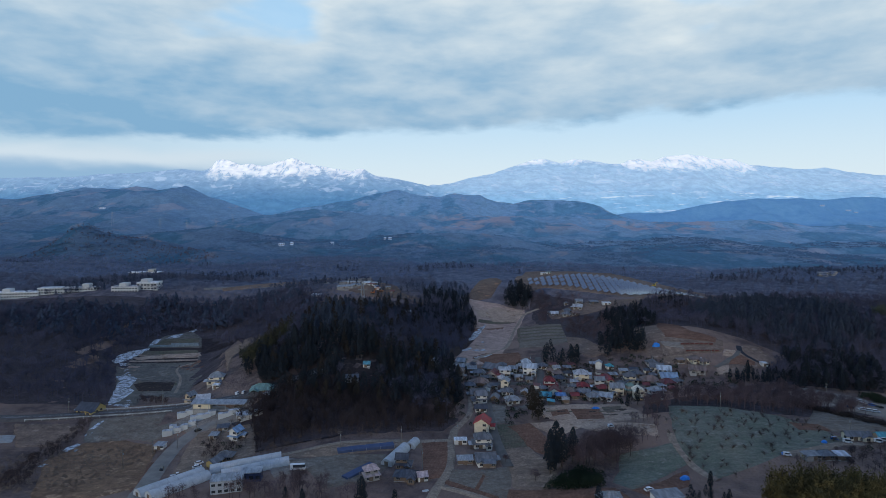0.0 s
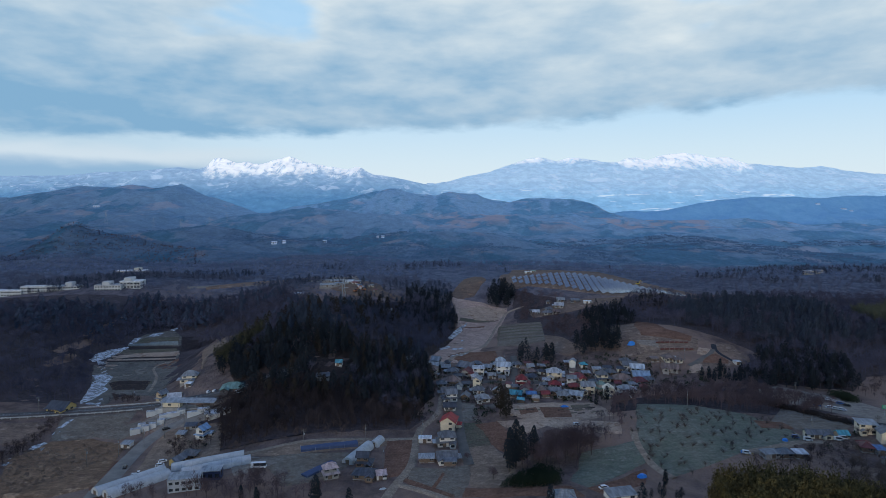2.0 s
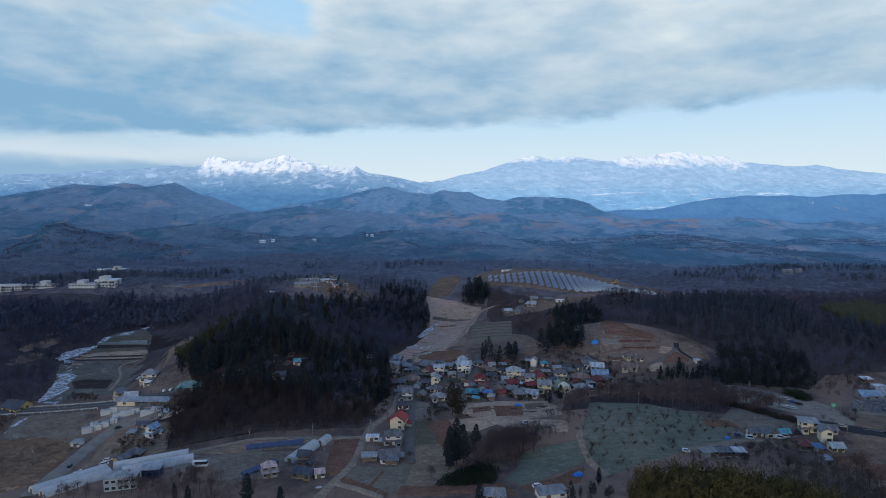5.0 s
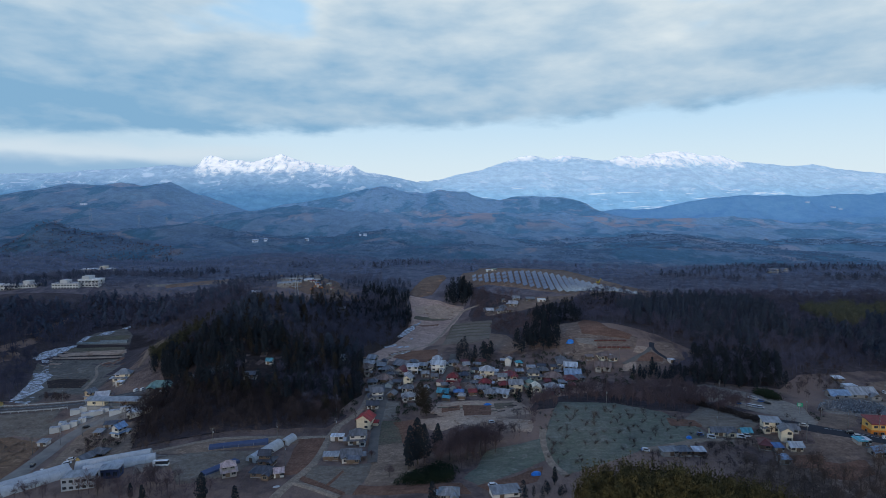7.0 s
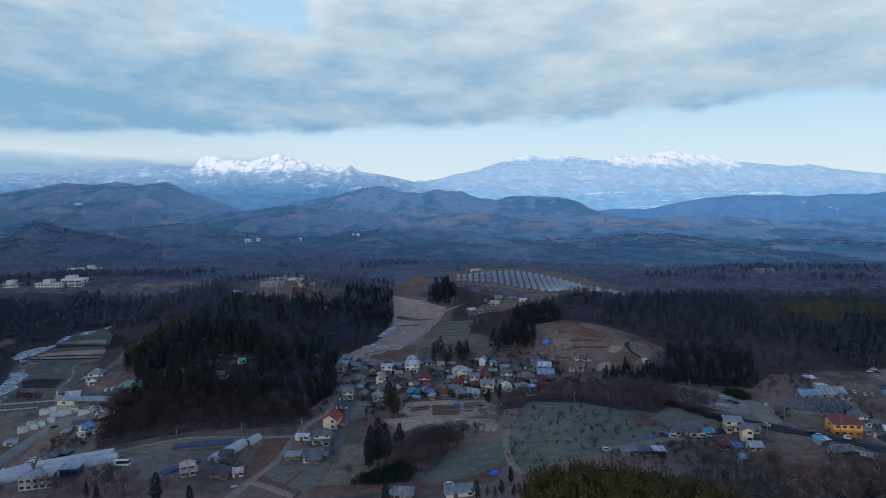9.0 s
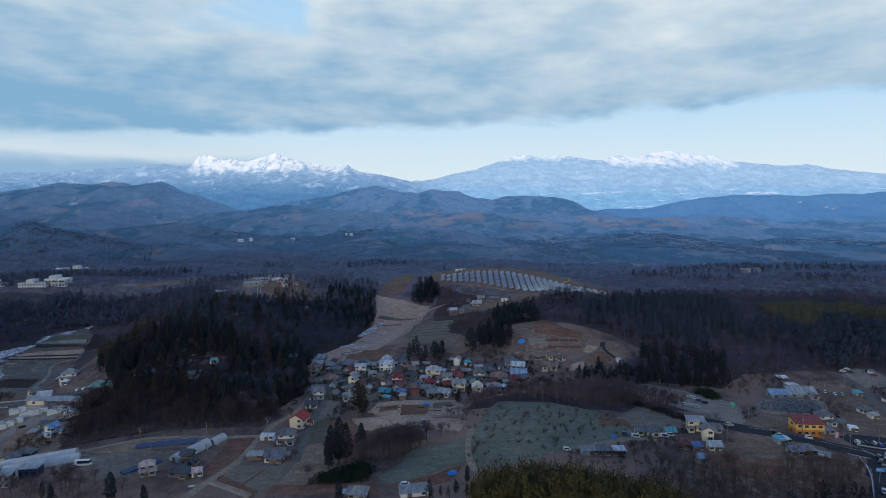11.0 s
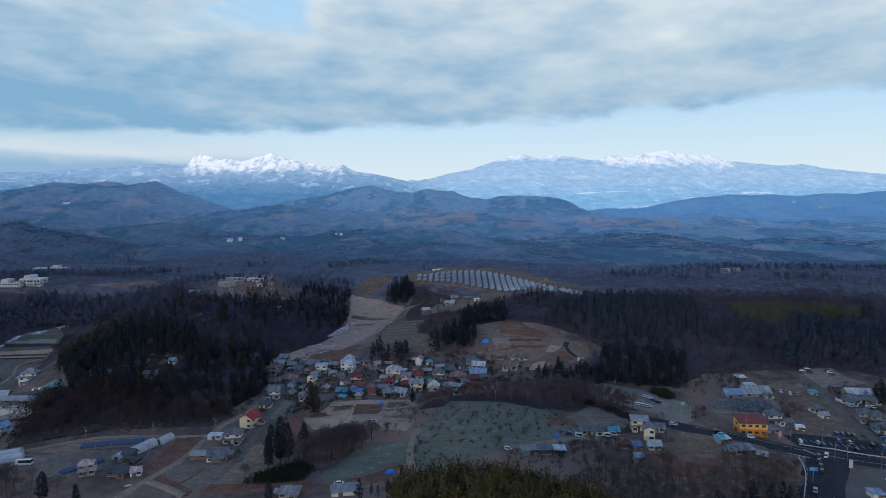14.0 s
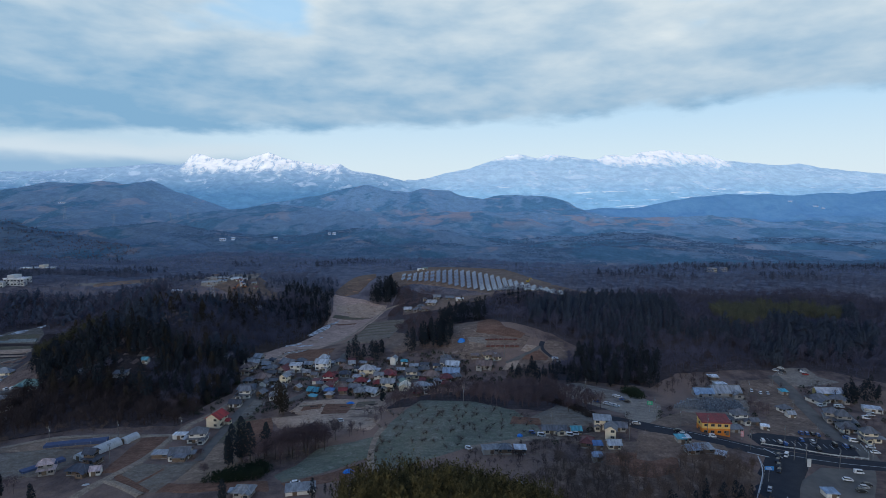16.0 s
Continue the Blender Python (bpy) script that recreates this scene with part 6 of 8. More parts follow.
house(40.9, 375.5, 0, 6.9, 5.1, 3, "shed", "lightgrey", "white")
house(33.3, 375.7, 70, 7.8, 5.8, 1, "gable", "darkred", "grey")
house(34.0, 386.4, -30, 10.9, 8.2, 1, "gable", "slate", "brown")
house(56.5, 390.6, -5, 7.4, 5.5, 2, "hip", "lightblue", "cream")
house(23.3, 358.7, 0, 9.7, 7.3, 1, "hip", "brown", "brown")
house(9.2, 386.4, 20, 6.8, 5.1, 1, "gable", "bluegrey", "cream")
house(9.8, 366.5, 0, 6.5, 4.9, 2, "hip", "brown", "grey")
house(24.0, 376.3, 0, 7.1, 5.3, 1, "hip", "slate", "grey")
house(105.9, 385.5, 70, 4.4, 4.0, 3, "gable", "grey", "white")
house(113.0, 385.0, 10, 4.4, 4.0, 1, "hip", "teal", "white")
house(120.0, 376.7, -5, 5.5, 4.1, 1, "shed", "bluegrey", "grey")
house(126.7, 370.6, 5, 6.5, 4.9, 1, "hip", "slate", "brown")
house(112.9, 356.7, 5, 5.0, 4.0, 1, "hip", "slate", "brown")
house(148.0, 358.1, 10, 5.7, 4.2, 1, "hip", "slate", "grey")
house(49.8, 343.2, 70, 4.3, 4.0, 1, "gable", "grey", "brown")
house(16.7, 351.8, 5, 5.6, 4.2, 1, "hip", "slate", "grey")
house(27.3, 349.4, 80, 4.4, 4.0, 1, "gable", "slate", "white")
house(61.9, 349.5, 10, 4.0, 4.0, 1, "shed", "slate", "brown")
house(80.8, 352.9, 5, 5.1, 4.0, 1, "hip", "slate", "white")
house(93.7, 359.5, 0, 5.0, 4.0, 1, "hip", "brown", "white")
house(141.8, 385.7, 5, 6.1, 4.6, 1, "hip", "slate", "grey")
house(142.7, 379.1, -15, 8.4, 6.3, 1, "gable", "slate", "white")
house(146.1, 375.3, -10, 8.3, 6.2, 1, "gable", "lightblue", "white")
house(72.1, 381.3, 5, 4.3, 4.0, 1, "hip", "brown", "brown")
house(10.6, 383.2, 15, 6.3, 4.7, 1, "gable", "bluegrey", "cream")
house(171.3, 387.1, 10, 7.3, 5.5, 1, "hip", "brown", "cream")
house(176.4, 383.7, 10, 5.6, 4.2, 1, "hip", "brown", "cream")
house(167.5, 373.6, -20, 9.6, 7.0, 1, "gable", "brown", "grey")
house(216.5, 382.7, 0, 4.0, 4.0, 1, "flat", "white", "white")
house(161.7, 386.6, 0, 4.9, 4.0, 1, "shed", "brown", "brown")
house(107.6, 551.8, 0, 6.7, 5.1, 1, "gable", "lightgrey", "grey")
house(120.3, 551.1, 5, 6.5, 4.8, 1, "hip", "slate", "grey")
house(117.5, 540.8, 0, 8.1, 6.0, 1, "hip", "slate", "grey")
house(124.8, 538.5, 5, 6.3, 4.8, 1, "gable", "brown", "grey")
house(135.5, 571.6, 0, 6.7, 5.0, 1, "gable", "bluegrey", "grey")
house(131.0, 556.4, -10, 8.2, 6.2, 1, "gable", "lightgrey", "grey")
house(148.5, 563.4, 0, 8.3, 6.3, 1, "shed", "slate", "dark")
house(157.9, 552.9, -5, 7.6, 5.7, 1, "flat", "white", "white")
house(123.6, 574.1, 0, 4.0, 3.4, 1, "hip", "slate", "grey")
house(104.3, 560.0, 10, 4.5, 3.4, 1, "hip", "slate", "grey")
house(-204.5, 327.2, -5, 11.5, 9.2, 1, "gable", "dark", "yellow")
house(-147.1, 366.8, 10, 10.1, 7.6, 2, "hip", "bluegrey", "cream")
house(-141.8, 353.9, 0, 4.0, 4.0, 1, "flat", "white", "white")
house(-152.0, 340.5, 70, 6.2, 4.7, 2, "gable", "bluegrey", "sand")
house(-142.7, 336.6, 10, 7.0, 5.3, 1, "gable", "lightgrey", "white")
house(-144.6, 286.9, 0, 4.6, 4.0, 1, "shed", "bluegrey", "white")
house(-105.2, 286.8, 70, 6.7, 5.0, 2, "gable", "skyblue", "white")
house(-116.7, 298.2, 10, 5.7, 4.3, 1, "shed", "dark", "grey")
house(-118.7, 291.3, 0, 4.1, 4.0, 1, "shed", "bluegrey", "grey")
house(-104.7, 256.1, 75, 5.7, 4.3, 1, "gable", "slate", "yellow")
house(-102.0, 263.1, 5, 6.7, 5.0, 1, "hip", "slate", "brown")
house(-110.2, 308.3, 20, 5.5, 4.0, 1, "shed", "lightgrey", "white")
house(-106.5, 333.6, 8, 12.8, 7.7, 1, "hip", "green", "dark")
house(-29.9, 233.0, 20, 5.7, 4.2, 2, "hip", "pink", "grey")
house(-17.1, 244.3, -5, 6.5, 4.6, 2, "gable", "dark", "brown")
house(-15.5, 232.7, -5, 8.9, 5.3, 1, "hip", "dark", "brown")
house(-8.7, 232.0, 15, 4.0, 4.0, 1, "gable", "pink", "white")
house(-54.0, 336.0, 5, 7.4, 5.6, 1, "shed", "slate", "grey")
house(-47.3, 352.4, 0, 4.0, 4.0, 1, "gable", "teal", "white")
house(-4.7, 380.0, 10, 5.5, 4.1, 2, "gable", "bluegrey", "white")
house(10.0, 376.8, -15, 7.1, 5.3, 1, "hip", "brown", "cream")
house(13.5, 388.0, -20, 7.3, 5.5, 2, "gable", "bluegrey", "grey")
house(213.6, 259.9, -15, 7.2, 5.4, 3, "shed", "bluegrey", "cream")
house(214.4, 249.2, 70, 6.1, 4.6, 3, "gable", "slate", "cream")
house(220.6, 256.0, -15, 5.8, 4.4, 1, "gable", "slate", "grey")
house(213.1, 240.1, 0, 5.2, 4.0, 1, "gable", "lightblue", "cream")
house(202.5, 244.6, 70, 6.0, 4.5, 1, "hip", "darkred", "brown")
house(206.2, 241.3, 0, 4.0, 4.0, 1, "shed", "blue", "grey")
house(203.7, 232.4, 0, 4.1, 4.0, 1, "shed", "skyblue", "grey")
house(190.5, 258.9, 0, 10.6, 4.2, 1, "gable", "slate", "cream")
house(200.5, 256.9, 0, 4.7, 4.0, 1, "gable", "teal", "sand")
house(159.0, 241.7, 10, 7.2, 4.0, 1, "shed", "bluegrey", "grey")
house(165.3, 242.0, 5, 5.5, 4.1, 1, "hip", "slate", "brown")
house(172.1, 242.0, 0, 4.9, 4.0, 1, "shed", "lightgrey", "brown")
house(293.3, 288.4, 5, 8.4, 6.3, 2, "hip", "slate", "white")
house(282.1, 269.4, 0, 6.1, 4.6, 1, "shed", "slate", "grey")
house(300.5, 285.9, 0, 4.6, 4.0, 1, "gable", "slate", "dark")
house(302.4, 278.8, -20, 4.0, 4.0, 1, "flat", "white", "white")
house(294.6, 330.8, -3, 10.6, 6.4, 1, "gable", "skyblue", "grey")
house(308.8, 333.1, -3, 16.0, 9.6, 1, "gable", "grey", "grey")
house(312.3, 345.8, 0, 6.9, 5.2, 1, "flat", "white", "white")
house(328.7, 306.2, 10, 6.0, 4.5, 1, "hip", "slate", "white")
house(327.2, 297.7, 0, 4.0, 4.0, 1, "gable", "bluegrey", "white")
house(357.8, 321.1, 15, 10.4, 7.8, 1, "hip", "slate", "white")
house(370.2, 331.3, -10, 13.9, 6.9, 1, "gable", "lightgrey", "yellow")
house(369.8, 320.7, -5, 7.3, 5.4, 1, "hip", "slate", "grey")
house(347.2, 292.7, -20, 8.5, 6.4, 2, "hip", "slate", "grey")
house(350.2, 288.8, -15, 9.4, 7.0, 2, "hip", "slate", "grey")
house(344.7, 278.8, -10, 8.2, 6.1, 1, "hip", "slate", "white")
house(378.3, 306.1, -20, 8.9, 6.7, 1, "flat", "lightgrey", "white")
house(346.3, 265.4, -10, 7.8, 5.8, 2, "hip", "slate", "cream")
house(245.3, 235.0, 5, 5.4, 4.0, 1, "gable", "skyblue", "grey")
house(251.3, 236.9, 5, 7.0, 5.2, 1, "shed", "bluegrey", "brown")
house(246.6, 244.8, 0, 4.0, 4.0, 1, "flat", "white", "white")
house(244.2, 244.0, 0, 4.0, 4.0, 1, "shed", "teal", "grey")
house(345.0, 333.7, 0, 4.0, 4.0, 1, "shed", "teal", "grey")
house(256.8, 232.6, -30, 4.0, 4.0, 1, "shed", "lightgrey", "brown")
house(313.7, 358.0, 0, 5.8, 4.3, 1, "shed", "white", "brown")
house(287.8, 208.8, -5, 4.8, 4.0, 1, "shed", "skyblue", "white")
house(62.3, 206.1, -3, 6.7, 5.0, 1, "hip", "bluegrey", "grey")
house(83.4, 207.1, 8, 10.8, 5.4, 1, "shed", "bluegrey", "white")
house(27.1, 367.7, 0, 5.4, 4.1, 1, "shed", "dark", "brown")
house(104.0, 375.1, 5, 4.5, 4.0, 1, "hip", "brown", "white")
house(41.3, 363.8, -8, 4.1, 4.0, 1, "gable", "brown", "brown")
house(111.5, 371.2, 5, 5.2, 4.0, 1, "shed", "bluegrey", "brown")
house(55.7, 365.0, -8, 4.3, 4.0, 1, "gable", "slate", "grey")
house(71.8, 330.3, 80, 4.3, 4.0, 1, "hip", "grey", "brown")
house(121.4, 346.7, 5, 4.2, 4.0, 1, "gable", "brown", "brown")
house(68.3, 389.4, -8, 5.8, 4.4, 1, "hip", "slate", "white")
house(135.9, 351.3, -8, 5.0, 4.0, 1, "shed", "bluegrey", "white")
house(20.4, 391.9, -8, 4.5, 4.0, 1, "hip", "dark", "grey")
house(95.5, 372.0, -8, 4.1, 4.0, 1, "shed", "lightgrey", "brown")
house(76.2, 392.1, 5, 4.9, 4.0, 1, "shed", "darkred", "brown")
house(88.3, 391.7, 5, 4.6, 4.0, 1, "shed", "darkred", "brown")
house(62.1, 387.2, 0, 5.1, 4.0, 1, "shed", "bluegrey", "grey")
house(47.7, 385.2, -8, 5.2, 4.0, 1, "gable", "bluegrey", "cream")
house(135.6, 375.0, -8, 5.1, 4.0, 1, "shed", "dark", "cream")
house(126.5, 352.6, -8, 4.0, 4.0, 1, "gable", "darkred", "brown")
house(84.5, 386.1, -8, 5.1, 4.0, 1, "shed", "grey", "brown")
house(19.5, 382.6, 0, 5.2, 4.0, 1, "gable", "bluegrey", "brown")
house(127.1, 377.5, -8, 5.6, 4.2, 1, "shed", "dark", "white")
house(136.6, 368.0, 5, 4.6, 4.0, 1, "hip", "slate", "brown")
house(132.1, 342.5, 0, 5.2, 4.0, 1, "shed", "lightgrey", "cream")
house(92.8, 341.2, 80, 4.1, 4.0, 1, "shed", "bluegrey", "brown")
house(59.1, 354.4, 80, 5.4, 4.0, 1, "shed", "darkred", "white")
house(40.7, 392.0, -8, 5.9, 4.4, 1, "hip", "slate", "white")
house(37.9, 367.6, 0, 4.2, 4.0, 1, "hip", "lightgrey", "grey")
house(68.8, 366.6, 0, 4.0, 4.0, 1, "hip", "darkred", "brown")
house(103.5, 390.8, 0, 4.6, 4.0, 1, "shed", "lightgrey", "brown")
house(140.5, 346.3, 80, 5.1, 4.0, 1, "hip", "darkred", "brown")
house(31.5, 354.2, -8, 5.2, 4.0, 1, "shed", "dark", "grey")
house(78.6, 337.2, 0, 4.9, 4.0, 1, "gable", "darkred", "brown")
house(126.7, 343.7, -8, 4.9, 4.0, 1, "shed", "lightgrey", "brown")
house(83.7, 360.9, -8, 4.8, 4.0, 1, "shed", "lightgrey", "cream")
house(123.7, 329.0, 80, 4.9, 4.0, 1, "hip", "darkred", "brown")
# ---- vehicles ----
car(286.4, 240.5, -131, "car", "black")
car(282.8, 234.8, -131, "car", "black")
car(280.4, 230.1, -126, "car", "black")
car(277.8, 225.4, -126, "car", "black")
car(264.9, 209.9, -124, "car", "silver")
car(290.7, 241.6, -131, "van", "white")
car(262.6, 252.1, -14, "small", "white")
car(247.8, 249.9, -11, "car", "silver")
car(247.0, 253.4, -11, "car", "black")
car(327.4, 336.9, -110, "car", "white")
car(330.9, 333.2, -110, "car", "white")
car(334.9, 332.6, -110, "car", "silver")
car(288.9, 257.1, 80, "small", "white")
car(297.8, 258.1, 80, "small", "silver")
car(299.2, 256.4, 80, "small", "blue")
car(311.5, 263.6, 80, "car", "blue")
car(315.7, 261.7, 80, "car", "silver")
car(312.5, 252.4, 80, "car", "black")
car(323.8, 257.9, 80, "van", "black")
car(328.2, 256.8, 80, "car", "blue")
car(330.1, 255.3, 80, "car", "black")
car(317.4, 273.2, 80, "car", "blue")
car(320.0, 272.8, 80, "car", "blue")
car(322.3, 272.0, 80, "car", "black")
car(324.2, 270.7, 80, "car", "blue")
car(336.5, 267.0, -15, "car", "blue")
car(337.7, 270.7, -15, "car", "black")
car(336.5, 263.0, -15, "van", "white")
car(338.3, 262.7, -15, "car", "black")
car(339.3, 255.6, -15, "car", "white")
car(336.9, 249.5, -15, "car", "white")
car(313.7, 228.5, -15, "van", "white")
car(304.1, 221.6, -15, "car", "white")
car(309.1, 217.7, -15, "car", "black")
car(306.4, 215.6, -15, "car", "silver")
car(303.1, 212.5, -15, "car", "black")
car(367.8, 375.1, -15, "car", "white")
car(362.3, 371.2, -15, "car", "white")
car(361.7, 364.5, -15, "van", "silver")
car(365.6, 368.8, -15, "car", "black")
car(379.0, 368.3, -15, "van", "white")
car(378.0, 364.0, -15, "car", "red")
car(379.8, 371.1, -15, "car", "black")
car(362.1, 311.2, -15, "small", "white")
car(364.1, 310.6, -15, "small", "white")
car(353.4, 312.5, -15, "small", "white")
car(366.0, 294.2, -15, "van", "white")
car(372.0, 298.6, -15, "truck", "white")
car(240.3, 324.6, -20, "car", "white")
car(241.5, 322.5, -20, "car", "white")
car(242.3, 318.0, -20, "car", "blue")
car(243.7, 314.3, -20, "car", "black")
car(226.2, 313.2, -20, "car", "blue")
car(230.6, 309.4, -20, "car", "white")
car(232.5, 307.0, -20, "car", "white")
car(234.4, 305.0, -20, "car", "white")
car(230.3, 261.2, -20, "car", "silver")
car(184.0, 255.3, -20, "van", "white")
car(196.9, 253.7, -20, "van", "white")
car(199.5, 254.7, -20, "van", "white")
car(180.2, 258.3, -20, "small", "blue")
car(192.8, 256.4, -20, "car", "silver")
car(149.4, 243.0, -20, "small", "white")
car(-130.8, 300.1, 34, "car", "black")
car(-129.5, 257.3, 108, "car", "black")
car(-117.2, 243.7, 20, "truck", "white")
car(-113.6, 260.3, 30, "car", "white")
car(-112.1, 254.7, 30, "car", "white")
car(-122.1, 334.9, 80, "small", "white")
car(-118.1, 334.6, 80, "small", "white")
car(-102.4, 327.9, 10, "car", "white")
car(-101.3, 328.8, 10, "car", "silver")
car(-62.9, 242.1, 5, "bus", "white")
car(79.5, 215.0, 15, "car", "white")
car(85.5, 286.5, 5, "small", "white")
# ---- larger built things ----
def tunnel(x0, y0, x1, y1, wide, tall, label, film=None):
    film = film or FILM
    """A plastic-film growing tunnel on steel hoops."""
    l = math.hypot(x1 - x0, y1 - y0)
    t = root("greenhouse_tunnel", (x0 + x1) / 2, (y0 + y1) / 2, math.degrees(math.atan2(y1 - y0, x1 - x0)), label, "greenhouse", "greenhouse tunnels")
    za, zb = float(height(x0, y0)), float(height(x1, y1))
    mid = float(height((x0 + x1) / 2, (y0 + y1) / 2))

    def arch(u, grow=0.0):
        z = (za + (zb - za) * (u + l / 2) / l) - mid
        return [(u, (wide / 2 + grow) * math.cos(a), z - 0.5 + (0.5 if s else 0) + (tall + grow) * math.sin(a)) for a, s in [(math.pi * k / 10, 0 < k < 10) for k in range(11)]]
    part("film_cover", Shape().loft([arch(-l / 2 + l * k / 8) for k in range(9)], close=False, caps=False), film, t)
    part("end_wall", Shape().loft([arch(-l / 2 - 0.02), arch(-l / 2 + 0.05)]), film, t)
    part("end_wall", Shape().loft([arch(l / 2 - 0.05), arch(l / 2 + 0.02)]), film, t)
    n = max(4, int(l / 4))
    for k in range(n + 1):
        u = -l / 2 + l * k / n
        part("hoop", Shape().loft([arch(u - 0.06, 0.04), arch(u + 0.06, 0.04)], close=False, caps=False), STEEL, t)
    part("door", DOOR, None, t, at=pose(-l / 2 - 0.1, 0, za - mid, 0, 0, -90))
    return t


def block(name, label, category, x, y, turn, w, d, h, wall, roof, floors, bays, parapet=0.5, tower=None, sunk=0.0):
    """A flat-roofed public building with bands of windows."""
    b = root(name, x, y, turn, label, category, "", float(height(x, y)) - sunk)
    part("wall", Shape().box(-w / 2, -d / 2, -4, w / 2, d / 2, h), wall, b)
    part("roof", Shape().box(-w / 2 - 0.2, -d / 2 - 0.2, h, w / 2 + 0.2, d / 2 + 0.2, h + parapet), roof, b)
    if tower:
        part("stair_tower", Shape().box(tower - 3.5, -d / 2 + 1, h, tower + 3.5, d / 2 - 1, h + 4), wall, b)
    fh = h / floors
    glass = Shape().box(-w / bays * 0.30, -0.05, 0, w / bays * 0.30, 0.05, fh * 0.4).mesh("window", GLASS)
    side = Shape().box(-1.0, -0.05, 0, 1.0, 0.05, fh * 0.5).mesh("window", GLASS)
    for f in range(floors):
        for k in range(bays):
            part("window", glass, None, b, at=pose(-w / 2 + (k + 0.5) * w / bays, -d / 2 - 0.02, f * fh + fh * 0.32))
        for e in (-1, 1):
            part("window", side, None, b, at=pose(e * (w / 2 + 0.02), 0, f * fh + fh * 0.32, 0, 0, 90))
    return b


WHITE_WALL = surface("white_painted_concrete", (0.56, 0.57, 0.56), (0.44, 0.45, 0.45), 0.85, 0.15, 3.0)
CREAM_WALL = surface("cream_painted_concrete", (0.52, 0.48, 0.40), (0.42, 0.39, 0.33), 0.85, 0.15, 3.0)
ORANGE_PAINT = surface("orange_paint", (0.72, 0.24, 0.035), (0.58, 0.18, 0.03), 0.7, 0.4, 4.0)
YELLOW_PAINT = surface("yellow_paint", (0.78, 0.50, 0.16), (0.64, 0.40, 0.12), 0.7, 0.4, 4.0)
NAVY = surface("navy_sheet_metal", (0.03, 0.045, 0.10), (0.04, 0.055, 0.12), 0.5, 0.6, 5.0)
GREY_SHEET = surface("grey_sheet_metal", (0.36, 0.39, 0.42), (0.28, 0.30, 0.33), 0.55, 0.5, 5.0)

# greenhouses
tunnel(-25, 246, -18, 266, 5.6, 3.2, "white plastic greenhouse tunnel beside blue netting")
tunnel(-16, 266.5, -13.4, 274, 5.0, 2.8, "short white greenhouse tunnel near the lane")
tunnel(-122, 222, -106, 246, 6.0, 3.4, "long white greenhouse tunnel by the road")
tunnel(-116, 219, -101, 240, 6.0, 3.4, "long white greenhouse tunnel by the road")
tunnel(-103, 247, -74, 256, 6.0, 3.4, "long white greenhouse tunnel beside a grey workshop")
tunnel(-95, 239, -69, 250, 6.0, 3.4, "white greenhouse tunnel beside a navy shed")
tunnel(-251.2, 486.2, -209.9, 488.5, 3.6, 1.5, "low dull plastic tunnel across the valley paddies", OLD_FILM)
tunnel(-234.5, 491.3, -211.8, 492.6, 3.4, 1.4, "low dull plastic tunnel across the valley paddies", OLD_FILM)

# workshops beside the greenhouses
block("workshop", "grey metal workshop with dark upper windows", "workshop", -87, 225, 12, 12, 7, 5.2, GREY_SHEET, ROOF_MATERIALS["bluegrey"], 2, 5, 0.3)
block("store_shed", "dark navy sheet-metal store shed", "shed", -80, 234, 8, 8, 5.5, 4.0, NAVY, ROOF_MATERIALS["grey"], 1, 3, 0.3)

# institution on the far plateau
block("institution_wing", "long white institutional building on the plateau", "building", -445.8, 602, 8, 42, 11, 11.5, WHITE_WALL, ROOF_MATERIALS["white"], 4, 15, 0.7, -10, 5.8)
block("institution_wing", "long white institutional building among bare trees", "building", -398.5, 611, 8, 57, 11, 12.0, WHITE_WALL, ROOF_MATERIALS["white"], 4, 21, 0.7, 18, 7.8)
block("institution_wing", "white three-storey building among bare trees", "building", -336.4, 610, 3, 27, 12, 8.5, WHITE_WALL, ROOF_MATERIALS["lightgrey"], 3, 9, 0.7, -2, 5.1)
block("institution_hall", "tall white hall with pale roof", "building", -316.3, 618, 3, 21, 14, 11.5, WHITE_WALL, ROOF_MATERIALS["white"], 3, 6, 0.7, -3, 5.8)
block("apartment_block", "long cream apartment block on the plateau", "building", -397.8, 768, 6, 41, 12, 8.6, CREAM_WALL, ROOF_MATERIALS["white"], 3, 14, 0.7, 8, 5.3)
CLEAR.append([(-470, 596), (-300, 606), (-292, 560), (-300, 545), (-440, 545)])


def shop():
    """The two-storey shop: yellow over orange walls under a red roof."""
    s = root("shop", 267.6, 262, -6, "orange and yellow two-storey shop with red roof", "shop")
    w, d = 12.8, 7.5
    part("lower_wall", Shape().box(-w / 2, -d / 2, -2, w / 2, d / 2, 3.1), ORANGE_PAINT, s, "bright orange lower wall")
    part("upper_wall", Shape().box(-w / 2 + 0.02, -d / 2 + 0.02, 3.1, w / 2 - 0.02, d / 2 - 0.02, 6.2), YELLOW_PAINT, s, "yellow upper wall")
    part("roof", Shape().slab([(-w / 2 - 0.5, -d / 2 - 0.5, 6.3), (w / 2 + 0.5, -d / 2 - 0.5, 6.3), (w / 2 + 0.5, d / 2 + 0.5, 7.7), (-w / 2 - 0.5, d / 2 + 0.5, 7.7)], 0.3), ROOF_MATERIALS["darkred"], s, "dark red sloping metal roof")
    part("fascia", Shape().box(-w / 2 - 0.5, -d / 2 - 0.56, 5.75, w / 2 + 0.5, -d / 2 - 0.5, 6.32), ROOF_MATERIALS["red"], s)
    for z in (1.0, 4.1):
        for k in range(4):
            part("pane", PANE, None, part("window", WINDOW, None, s, at=pose(-w / 2 + 1.8 + k * 3.05, -d / 2 - 0.05, z)))
